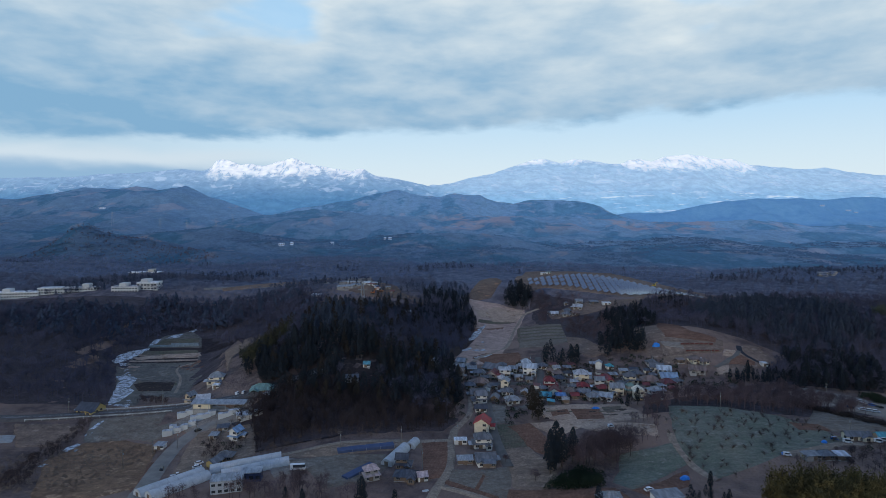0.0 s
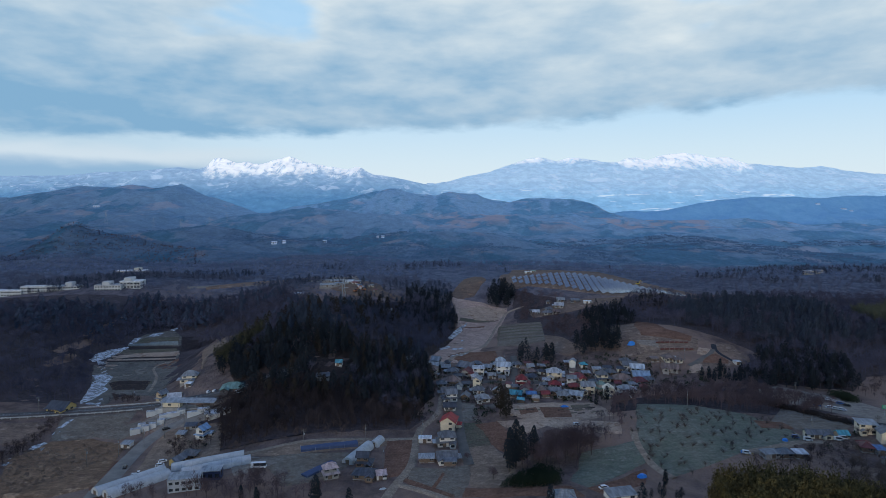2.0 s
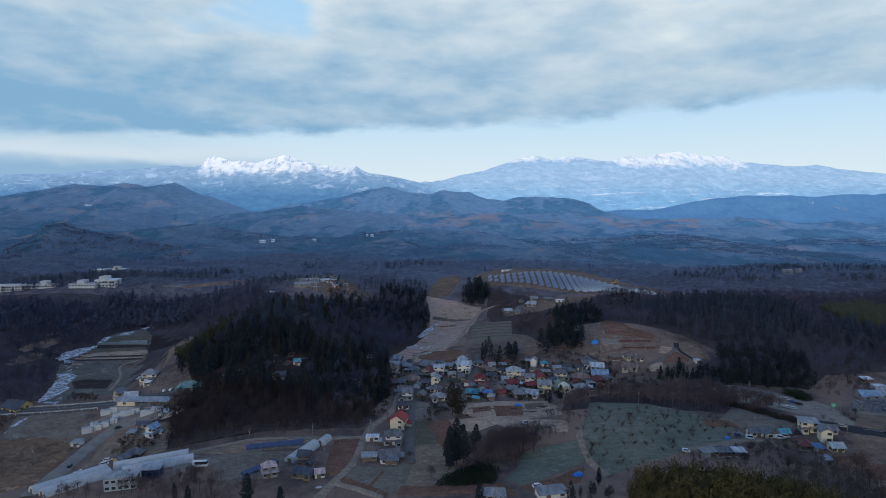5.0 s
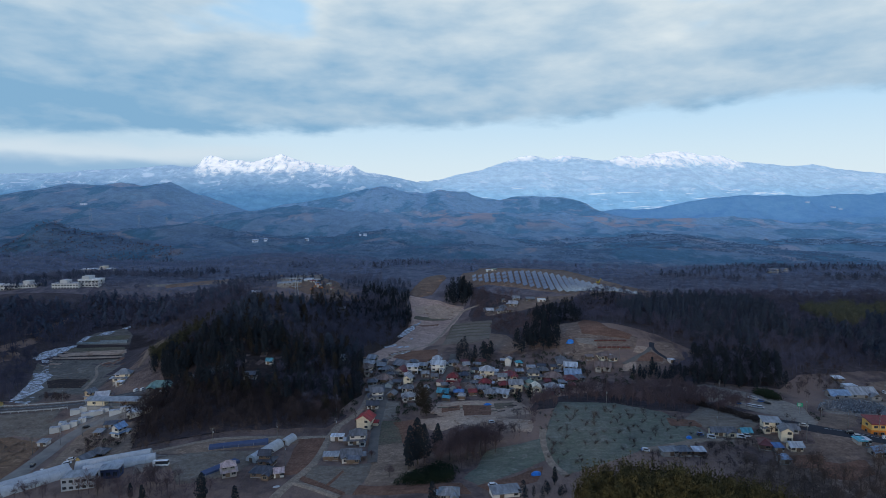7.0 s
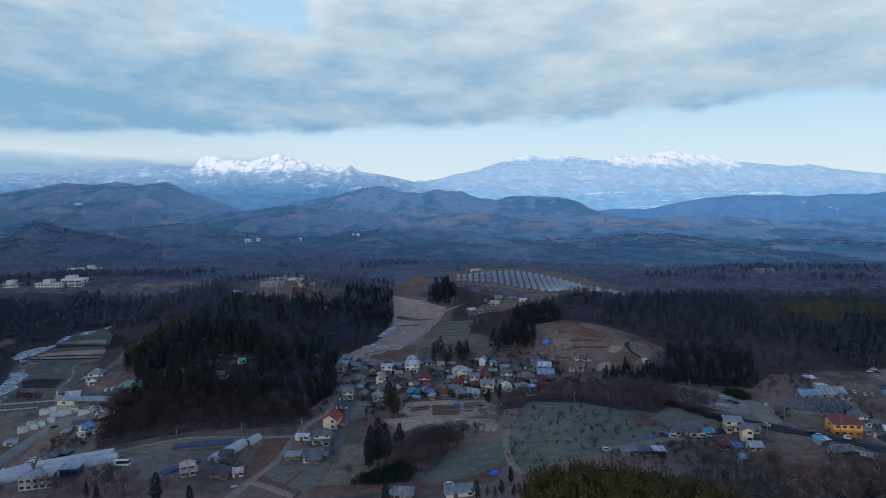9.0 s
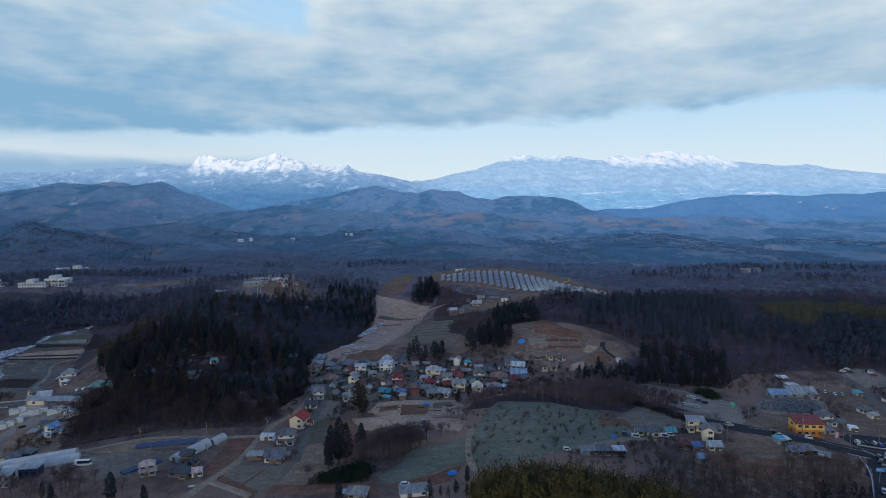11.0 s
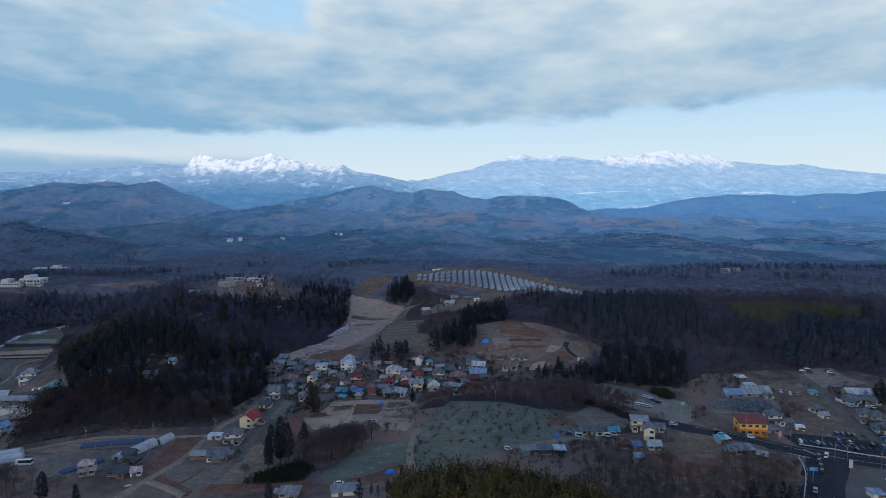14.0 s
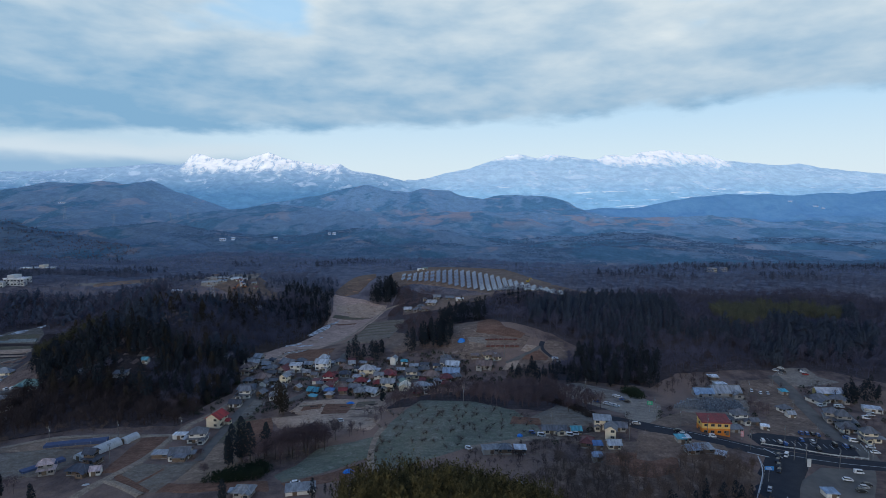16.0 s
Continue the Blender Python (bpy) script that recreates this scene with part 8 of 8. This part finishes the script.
stand("bamboo_grove", "olive-green bamboo grove on the slope", "bamboo", scatter([(384, 510), (460, 568), (509, 567), (532, 546), (503, 511), (480, 521), (439, 505), (383, 433), (363, 436), (358, 453)], 4.0, 67, 0.9), HAZY_FAR_BAMBOO, 67, (0.95, 1.35))
stand("cedar_wood", "dark cedars beside the hamlet", "cedar", scatter([(138, 501), (151, 528), (180, 520), (173, 440), (149, 442), (138, 455)], 4.6, 68, 0.85), CEDAR, 68, (0.6, 0.95))
stand("cedar_wood", "dark evergreens by the side road", "cedar", scatter([(384, 337), (399, 345), (411, 343), (390, 317), (371, 312), (373, 320)], 4.4, 69, 0.8), CEDAR, 69, (0.5, 0.8))
# ---- woods and thickets ----
HILL_TOP = [(-95, 310), (-50, 306), (0, 302), (12, 335), (4, 395), (28, 480), (30, 560), (-10, 575), (-60, 545), (-105, 545), (-130, 460), (-125, 380)]
HILL_FOOT = [(-92, 266), (-60, 280), (0, 288), (8, 304), (-20, 318), (-50, 326), (-100, 334), (-114, 304)]
stand("cedar_wood", "dark dense cedar wood on a low hill", "cedar", scatter(HILL_TOP, 4.6, 1, 0.82, lambda x, y: (y < 385) & (y > 312 + 10 * fbm(x / 20, y / 20, 8, 2)) & (fbm(x / 28, y / 28, 5, 2) > np.interp(y, (300, 380, 420, 465, 525, 560), (-0.3, -0.25, 0.05, 0.28, 0.16, 0.12)) + 0.45 * np.clip((x + 30) / 25, 0, 1) * np.clip((y - 400) / 40, 0, 1))), CEDAR, 1)
stand("cedar_wood", "dark cedars towards the back of a low hill", "cedar", scatter(HILL_TOP, 4.6, 1, 0.82, lambda x, y: (y >= 385) & (fbm(x / 28, y / 28, 5, 2) > np.interp(y, (300, 380, 420, 465, 525, 560), (-0.3, -0.25, 0.05, 0.28, 0.16, 0.12)) + 0.45 * np.clip((x + 30) / 25, 0, 1) * np.clip((y - 400) / 40, 0, 1))), HAZY_SLOPE_CEDAR, 2)
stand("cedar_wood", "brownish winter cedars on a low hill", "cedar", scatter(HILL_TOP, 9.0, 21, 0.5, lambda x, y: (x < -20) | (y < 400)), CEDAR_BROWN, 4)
stand("bare_wood", "leafless brown thicket at the hill's foot", "bare", scatter(HILL_FOOT, 3.0, 3, 0.95), SHADED_FOOT_TWIG, 3, (0.5, 1.05))
stand("bare_wood", "leafless trees between cedars on the hill", "bare", scatter(HILL_TOP, 5.0, 31, 0.85, lambda x, y: fbm(x / 28, y / 28, 5, 2) < np.interp(y, (300, 380, 440, 560), (-0.2, -0.2, 0.1, 0.3)) + 0.4 * np.clip((x + 30) / 25, 0, 1)), HAZY_SLOPE_TWIG, 33, (0.7, 1.1))
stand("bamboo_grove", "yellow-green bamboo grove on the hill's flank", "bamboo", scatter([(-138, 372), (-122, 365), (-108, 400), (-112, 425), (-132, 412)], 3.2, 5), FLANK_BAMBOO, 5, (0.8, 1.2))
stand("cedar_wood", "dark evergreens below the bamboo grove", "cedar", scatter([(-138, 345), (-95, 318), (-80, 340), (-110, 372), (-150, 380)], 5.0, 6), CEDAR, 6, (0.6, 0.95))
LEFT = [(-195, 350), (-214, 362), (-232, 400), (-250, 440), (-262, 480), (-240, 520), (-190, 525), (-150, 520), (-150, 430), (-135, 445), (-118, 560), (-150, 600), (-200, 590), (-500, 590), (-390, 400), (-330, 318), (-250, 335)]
stand("bare_wood", "leafless purple-brown wood on the valley side", "bare", scatter(LEFT, 5.6, 7, 0.92, lambda x, y: y < 470), HAZY_SLOPE_TWIG, 7)
stand("bare_wood", "leafless purple-brown wood below the plateau", "far_bare", scatter(LEFT, 4.6, 8, 0.92, lambda x, y: y >= 470), HAZY_SLOPE_TWIG, 8)
stand("cedar_wood", "dark conifers scattered in the bare wood", "far_cedar", scatter(LEFT, 7.0, 9, 0.7, lambda x, y: fbm(x / 110, y / 110, 15, 2) > 0.2), HAZY_FAR_CEDAR, 9)
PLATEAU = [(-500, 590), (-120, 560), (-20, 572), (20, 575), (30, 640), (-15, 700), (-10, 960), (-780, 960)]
stand("bare_wood", "leafless grey-brown woods on the plateau", "far_bare", scatter(PLATEAU, 6.6, 10, 0.9, lambda x, y: y + 60 * fbm(x / 90, y / 90, 19, 2) < 740), HAZY_FAR_TWIG, 10, (0.5, 0.9))
stand("bare_wood", "leafless woods at the plateau's far edge, tinted for haze", "far_bare", scatter(PLATEAU, 8.6, 10, 0.9, lambda x, y: y + 60 * fbm(x / 90, y / 90, 19, 2) >= 740), HAZY_EDGE_TWIG, 10, (0.6, 1.05))
stand("cedar_wood", "clumps of dark conifers on the plateau", "far_cedar", scatter(PLATEAU, 7.0, 11, 0.8, lambda x, y: fbm(x / 130, y / 90, 25, 2) > 0.17), HAZY_FAR_CEDAR, 11, (0.5, 0.85))
VALLEY_LEFT = [(-25, 520), (28, 500), (34, 560), (32, 600), (-20, 600)]
stand("cedar_wood", "dark cedars along the valley fields", "cedar", scatter(VALLEY_LEFT, 4.4, 12, 0.9), CEDAR, 12, (0.5, 0.85))
stand("cedar_wood", "dense dark cedar block above the valley", "cedar", scatter([(60, 580), (74, 572), (92, 600), (96, 622), (78, 628), (64, 606)], 4.2, 13), CEDAR, 13, (0.85, 1.15))
MID = [(98, 440), (128, 415), (150, 470), (160, 540), (140, 575), (95, 625), (88, 560), (92, 500)]
stand("bare_wood", "leafless trees on the slope below the panels", "far_bare", scatter(MID, 5.2, 14, 0.8), TWIG, 14, (0.6, 1.0))
stand("cedar_wood", "dark cedars between village and slope", "cedar", scatter([(112, 404), (150, 402), (150, 430), (128, 436), (112, 424)], 4.6, 15, 0.9), CEDAR, 15, (0.8, 1.1))
stand("cedar_wood", "a row of dark cedars above the village", "cedar", scatter([(70, 395), (98, 392), (98, 408), (72, 412)], 5.2, 16, 0.75), CEDAR, 16, (0.75, 1.1))
RIGHT = [(150, 462), (190, 446), (222, 424), (242, 398), (214, 376), (205, 352), (225, 354), (268, 344), (293, 368), (345, 374), (400, 372), (420, 352), (470, 340), (660, 560), (560, 640), (290, 610), (262, 562), (215, 545), (160, 540)]
stand("bare_wood", "leafless purple-brown wood on the right slope", "bare", scatter(RIGHT, 5.0, 17, 0.9, lambda x, y: y < 450), HAZY_SLOPE_TWIG, 17)
stand("bare_wood", "leafless purple-brown wood up the slope", "far_bare", scatter(RIGHT, 4.8, 18, 0.9, lambda x, y: y >= 450), HAZY_SLOPE_TWIG, 18)
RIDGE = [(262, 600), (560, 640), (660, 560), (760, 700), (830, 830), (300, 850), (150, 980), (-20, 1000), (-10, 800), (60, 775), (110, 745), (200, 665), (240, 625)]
stand("bare_wood", "leafless woods along the ridge", "far_bare", scatter(RIDGE, 6.8, 24, 0.9, lambda x, y: y + 60 * fbm(x / 90, y / 90, 19, 2) < 720), HAZY_FAR_TWIG, 24, (0.5, 0.9))
stand("bare_wood", "leafless woods beyond the ridge, tinted for haze", "far_bare", scatter(RIDGE, 8.4, 24, 0.9, lambda x, y: y + 60 * fbm(x / 90, y / 90, 19, 2) >= 720), HAZY_EDGE_TWIG, 24, (0.6, 1.05))
stand("pine_wood", "dark pines along the ridge line", "far_cedar", scatter(RIDGE, 7.5, 25, 0.75, lambda x, y: fbm(x / 150, y / 50, 45, 2) > 0.12), HAZY_FAR_CEDAR, 25, (0.5, 0.85))
THICKET = [(106, 300), (116, 322), (150, 338), (206, 346), (212, 318), (240, 300), (196, 296), (152, 308), (120, 302)]
stand("bare_wood", "leafless thicket above the orchard", "bare", scatter(THICKET, 3.4, 26, 0.92), TWIG, 26, (0.5, 1.05))
stand("bare_wood", "leafless bushes between field and orchard", "bare", scatter([(92, 262), (102, 262), (112, 300), (104, 304), (94, 284)], 3.4, 27, 0.8), TWIG, 27, (0.35, 0.7))
stand("bare_wood", "leafless grove below the fallow field", "bare", scatter([(46, 238), (62, 232), (84, 246), (92, 262), (72, 266), (52, 262)], 4.6, 28, 0.7), TWIG, 28, (0.6, 1.1))
stand("evergreen_thicket", "dark evergreen bushes at the grove's foot", "shrub", scatter([(35, 219), (50, 216), (62, 219), (66, 230), (58, 238), (50, 231)], 1.7, 29, 0.9), SHRUB, 29, (0.7, 1.5))
stand("bamboo_grove", "yellow-green bamboo grove on a knoll", "bamboo", scatter([(112, 190), (128, 199), (150, 198), (172, 190), (186, 170), (188, 164), (104, 164), (104, 178)], 2.2, 30), BAMBOO, 30, (0.85, 1.3))
stand("cedar_wood", "dark pines at the bamboo's edge", "cedar", scatter([(84, 196), (98, 196), (112, 206), (118, 214), (96, 212)], 4.5, 32, 0.7), CEDAR, 32, (0.32, 0.55))
FRONT = [(150, 205), (172, 214), (186, 232), (225, 228), (262, 232), (272, 215), (268, 190), (196, 186), (188, 194)]
stand("bare_wood", "leafless thicket on rough ground near the road", "bare", scatter(FRONT, 3.1, 34, 0.9), SCRUB, 34, (0.45, 0.85))
stand("evergreen_thicket", "dark evergreens in the thicket near the road", "cedar", scatter([(214, 200), (240, 208), (262, 205), (266, 170), (205, 170)], 4.8, 35, 0.75), CEDAR, 35, (0.4, 0.7))
stand("bare_wood", "leafless bushes by the greenhouses", "bare", scatter([(-95, 214), (-60, 214), (-40, 205), (-30, 215), (-50, 232), (-72, 228)], 4.5, 36, 0.6), TWIG, 36, (0.5, 0.9))
stand("bare_wood", "leafless brown bushes along a ditch", "bare", scatter([(-174, 228), (-187, 262), (-191, 286), (-192, 309), (-191, 322), (-197, 322), (-200, 309), (-200, 286), (-197, 262), (-186, 228)], 2.0, 81, 0.9), THICKET_TWIG, 81, (0.25, 0.45))
stand("bare_wood", "leafless thicket beside the long greenhouses", "bare", scatter([(-112, 212), (-110, 226), (-98, 222), (-88, 212)], 3.0, 82, 0.8), TWIG, 82, (0.35, 0.6))
stand("bare_wood", "leafless brown trees on rough ground below the farmyard", "bare", scatter([(-80, 208), (-77, 222), (-68, 230), (-58, 226), (-52, 216), (-52, 208)], 3.6, 83, 0.65), TWIG, 83, (0.4, 0.7))


def off_farm(x, y):
    """Clear of the farmhouses by the greenhouses."""
    free = np.hypot(x + 105.2, y - 286.8) > 6.5
    for cx, cy in ((-118.7, 291.3), (-116.7, 298.2), (-102.0, 263.1), (-104.7, 256.1)):
        free &= np.hypot(x - cx, y - cy) > 5.5
    return free


stand("bare_wood", "leafless garden bushes round farmhouses", "bare", scatter([(-125, 290), (-120, 280), (-112, 262), (-104, 266), (-96, 266), (-97, 277), (-108, 282), (-112, 288), (-120, 297)], 2.6, 84, 0.6, off_farm, True), THICKET_TWIG, 84, (0.3, 0.55))
stand("garden_shrubs", "dark evergreen shrubs round farmhouses", "shrub", scatter([(-124, 288), (-118, 278), (-104, 272), (-96, 274), (-106, 282), (-116, 290)], 3.0, 85, 0.5, off_farm, True), SHRUB, 85, (0.4, 0.8))
stand("bare_wood", "leafless brown thicket below the paddies", "bare", scatter([(-194, 360), (-172, 352), (-162, 340), (-176, 338), (-190, 348)], 2.4, 86, 0.85), THICKET_TWIG, 86, (0.25, 0.45))
stand("reeds", "dry brown reeds and weeds in wet ground", "shrub", scatter([(-215, 262), (-170, 290), (-140, 290), (-150, 262), (-150, 225), (-190, 225)], 2.3, 37, 0.85, None, True), foliage("dry_reed_stalks", (0.20, 0.143, 0.108), (0.37, 0.27, 0.205)), 37, (0.25, 0.6))
GARDENS = [(0, 300), (30, 290), (60, 318), (100, 322), (150, 345), (205, 350), (190, 372), (150, 400), (60, 400), (8, 395)]
stand("garden_shrubs", "clipped evergreen garden shrubs between houses", "shrub", scatter(GARDENS, 4.2, 38, 0.7), SHRUB, 38, (0.4, 0.95))
stand("garden_trees", "small leafless garden trees between houses", "bare", scatter(GARDENS, 6.5, 39, 0.6), THICKET_TWIG, 39, (0.25, 0.5))
stand("garden_shrubs", "evergreen shrubs between roadside houses", "shrub", scatter([(180, 238), (240, 270), (330, 262), (400, 300), (390, 350), (330, 350), (260, 300), (200, 262)], 6.0, 40, 0.5), SHRUB, 40, (0.4, 1.0))
stand("bare_wood", "leafless bushes round the roadside houses", "bare", scatter([(150, 232), (182, 230), (236, 240), (240, 270), (330, 262), (400, 300), (390, 350), (330, 350), (260, 300), (200, 262)], 7.0, 47, 0.55), THICKET_TWIG, 47, (0.25, 0.55))
stand("bare_wood", "leafless bushes before the farm sheds", "bare", scatter([(146, 229), (184, 226), (190, 237), (150, 238)], 3.6, 49, 0.7), THICKET_TWIG, 49, (0.25, 0.5))
stand("bare_wood", "leafless scrub behind the graveyard", "bare", scatter([(262, 322), (300, 338), (318, 352), (330, 392), (300, 372), (268, 345)], 4.4, 48, 0.7), THICKET_TWIG, 48, (0.3, 0.65))
stand("bare_wood", "leafless bushes beside the graveyard", "bare", scatter([(308, 300), (322, 296), (330, 312), (314, 320)], 3.6, 41, 0.9), TWIG, 41, (0.4, 0.7))
stand("bare_wood", "leafless brown trees above the paddies", "bare", scatter([(-205, 500), (-150, 545), (-112, 520), (-122, 455), (-146, 438), (-176, 468)], 5.4, 76, 0.85, lambda x, y: fbm(x / 22, y / 22, 29, 2) > -0.2, True), HAZY_SLOPE_TWIG, 76, (0.5, 0.95))
stand("bare_wood", "ragged leafless scrub beside the hill wood", "bare", scatter([(-90, 256), (-60, 268), (-20, 278), (-20, 290), (-96, 300), (-124, 312), (-126, 298), (-108, 272)], 3.2, 77, 0.85, lambda x, y: fbm(x / 9, y / 9, 33, 2) > -0.05), SCRUB, 77, (0.22, 0.5))
stand("cedar_wood", "dark conifers scattered over the hill's back", "cedar", scatter([(-120, 470), (-60, 440), (20, 470), (26, 545), (-60, 540), (-110, 530)], 9.0, 78, 0.6, lambda x, y: fbm(x / 18, y / 18, 37, 2) > 0.05), HAZY_SLOPE_CEDAR, 78, (0.6, 0.95))
SITE_LAND = [(-120, 590), (-115, 725), (-94, 745), (-80, 697), (-48, 615), (-18, 580), (-16, 558), (-73, 568)]
stand("bare_wood", "leafless brush reclaiming the building site's edge", "far_bare", scatter(SITE_LAND, 5.2, 79, 0.9, lambda x, y: fbm(x / 16, y / 16, 39, 2) > 0.1, True), HAZY_SLOPE_TWIG, 79, (0.25, 0.6))
stand("cedar_wood", "small dark conifers round a building site", "far_cedar", scatter(SITE_LAND, 9.0, 80, 0.7, lambda x, y: fbm(x / 13, y / 13, 43, 2) > 0.14, True), HAZY_SLOPE_CEDAR, 80, (0.35, 0.7))
HEDGE = [(194.3, 319.5), (200.7, 311.6), (207.5, 300.9), (211.8, 283.9), (214.3, 271.4), (217.5, 274.6), (215.0, 287.1), (210.7, 304.1), (203.9, 314.8), (197.5, 322.7)]
stand("hedge", "dark overgrown hedge between two fields", "shrub", scatter(HEDGE, 1.5, 73, 0.95, None, True), foliage("hedge_leaves", (0.030, 0.027, 0.026), (0.075, 0.060, 0.054)), 73, (0.7, 1.15))
stand("evergreen_thicket", "dark evergreen bushes at a gravel yard's edge", "shrub", scatter([(247, 334), (256, 336), (257, 322), (250, 322)], 1.6, 74, 0.95, None, True), SHRUB, 74, (0.8, 1.5))
stand("bare_wood", "leafless brown bushes round farm sheds", "bare", scatter([(166, 250), (178, 240), (198, 238), (200, 252), (190, 256), (178, 246)], 2.6, 75, 0.8), THICKET_TWIG, 75, (0.25, 0.5))


BEYOND = [(-820, 1000), (900, 900), (1480, 1720), (-1380, 1720)]
hills = scatter(BEYOND, 15.0, 44, 0.95, lambda x, y: fbm((x + 40) / 210, y / 260, 55, 4) > -0.1)
stand("hill_woods", "woods on rolling hills, tinted blue for haze", "crowns", hills, HAZY_HILL_WOOD, 44, (0.6, 1.1))
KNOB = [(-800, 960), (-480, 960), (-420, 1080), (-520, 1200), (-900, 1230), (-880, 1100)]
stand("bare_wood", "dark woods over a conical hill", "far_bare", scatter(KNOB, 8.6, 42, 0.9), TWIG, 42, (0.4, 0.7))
stand("cedar_wood", "dark conifers over a conical hill", "far_cedar", scatter(KNOB, 16.0, 43, 0.4, lambda x, y: fbm(x / 60, y / 60, 9, 2) > 0.1), HAZY_EDGE_CEDAR, 43, (0.4, 0.7))


# litter sheets under the woods; the hill wood's has tree shade painted in
for floor_poly, floor_label in ((HILL_TOP, "leaf litter below the hill wood, darkened for tree shade"), (HILL_FOOT, "dark leaf litter at the hill's foot"), (LEFT, "dark leaf litter of the valley wood"), (RIGHT, "dark leaf litter of the sloping wood"),
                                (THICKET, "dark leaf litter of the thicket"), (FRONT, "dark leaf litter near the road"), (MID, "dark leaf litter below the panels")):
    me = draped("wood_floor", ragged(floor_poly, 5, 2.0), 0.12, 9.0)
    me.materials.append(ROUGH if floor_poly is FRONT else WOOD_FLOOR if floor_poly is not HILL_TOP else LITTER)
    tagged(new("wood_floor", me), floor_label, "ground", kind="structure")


# single trees
def tree(name, label, kind, x, y, size, seed, material, trunk_tall):
    """A tree that stands by itself: tapered trunk, limbs and crown."""
    r = random.Random(seed)
    t = root(name, x, y, r.uniform(0, 360), label, "tree", "single trees")
    t.scale = (size, size, size)
    thick = 0.03 + 0.02 * trunk_tall
    trunk = Shape().tube((0, 0, -0.8), (0.1, 0.05, trunk_tall), thick, thick * 0.35, 7)
    for k in range(5):
        a, z = r.uniform(0, 6.28), trunk_tall * r.uniform(0.35, 0.85)
        trunk.tube((0, 0, z), (math.cos(a) * 1.6, math.sin(a) * 1.6, z + 1.4), 0.1, 0.03, 5)
    part("trunk", trunk, BARK, t)
    v, f = {"cedar": lambda: cedar_arrays(r, 900, 17, r.uniform(3.2, 4.2), 0.5), "bare": lambda: bare_arrays(r, 1500, 11, 4.6, 0.42, 0.08, 0.93), "orchard": lambda: bare_arrays(r, 130, 3.0, 2.8, 0.42, 0.08, 0.9)}[kind]()
    if kind == "cedar":
        v = v + np.array([0, 0, 0.4])
    part("crown", tri_mesh("crown", v, f, material), None, t)
    return t


for k, (x, y, s) in enumerate(((48.5, 306, 1.1), (51.5, 304, 1.0), (46.0, 240, 1.1), (49.0, 243, 1.25), (52.0, 245, 1.05), (45.5, 236, 0.85), (58, 250, 0.95), (-30, 206, 0.8), (-52, 205, 0.55), (9, 350, 0.85), (-18, 206, 0.5), (104, 217, 0.45), (56, 201, 0.55), (-60, 212, 0.4), (198, 368, 0.6), (104, 318, 0.5), (111, 322, 0.6))):
    tree("cedar_tree", "tall dark cedar standing by itself", "cedar", x, y, s, 100 + k, CEDAR_BROWN if k in (0, 1) else CEDAR, 13)
for k, (x, y, s) in enumerate(((68, 250, 1.4), (74, 254, 1.3), (80, 256, 1.3), (63, 246, 1.2), (87, 262, 1.05), (71, 245, 1.1), (84, 251, 1.0), (77, 248, 1.2), (66, 256, 1.1), (59, 243, 1.0), (38, 229, 0.5), (-58, 226, 0.8), (-75, 216, 0.75), (205, 292, 0.8), (211, 298, 0.7), (206, 330, 0.55), (211, 333, 0.55), (216, 332, 0.55), (220, 329, 0.55), (224, 325, 0.55), (-8, 300, 0.9), (28, 250, 0.4))):
    tree("bare_tree", "leafless broadleaf tree with fine twigs", "bare", x, y, s, 200 + k, TWIG, 8)

orchard = [tree("orchard_tree", "small pruned leafless orchard tree on frosted grass", "orchard", 130, 270, 1.0, 300, ORCHARD_TWIG, 2.2), tree("orchard_tree", "small spreading leafless orchard tree on frosted grass", "orchard", 135, 276, 0.85, 301, ORCHARD_TWIG, 2.0)]
rows = scatter([(110, 296), (150, 300), (178, 292), (190, 262), (172, 252), (150, 246), (118, 226), (104, 238), (106, 270)], 5.4, 50, 0.8, None, True)
for k, (x, y) in enumerate(zip(*rows)) if len(rows[0]) else ():
    copy_thing(orchard[k % 2], pose(x, y, float(height(x, y)), 0, 0, (k * 77) % 360))


# dry grass along the field edges and verges
verge = np.random.RandomState(9)
edge_x, edge_y = [], []
for poly in OUTLINES:
    for (ax, ay), (bx, by) in zip(poly, poly[1:] + poly[:1]):
        n = int(math.hypot(bx - ax, by - ay) / 1.1)
        s = verge.uniform(0, 1, n)
        edge_x.append(ax + (bx - ax) * s + verge.normal(0, 0.9, n))
        edge_y.append(ay + (by - ay) * s + verge.normal(0, 0.9, n))
edge_x, edge_y = np.concatenate(edge_x), np.concatenate(edge_y)
free = (edge_y < 430) & (fbm(edge_x / 14, edge_y / 14, 61, 2) > -0.12)
for poly in ROADWAYS:
    free &= ~inside(edge_x, edge_y, poly)
stand("verge_grass", "dry brown grass tufts along field edges", "tuft", (edge_x[free], edge_y[free]), DRY_GRASS, 70, (0.25, 0.6))
weeds = scatter([(28, 222), (48, 222), (100, 262), (108, 292), (60, 300), (30, 298)], 2.6, 71, 0.6, lambda x, y: fbm(x / 11, y / 11, 63, 2) > 0.02, True)
stand("rough_weeds", "rough dry weeds on the fallow slope", "tuft", weeds, DRY_GRASS, 71, (0.25, 0.55))
stand("foot_scrub", "dry brown scrub at the wooded hill's foot", "tuft", scatter([(-100, 258), (-60, 272), (0, 280), (6, 296), (-60, 294), (-110, 294)], 2.2, 72, 0.85), SCRUB, 72, (0.3, 0.7))
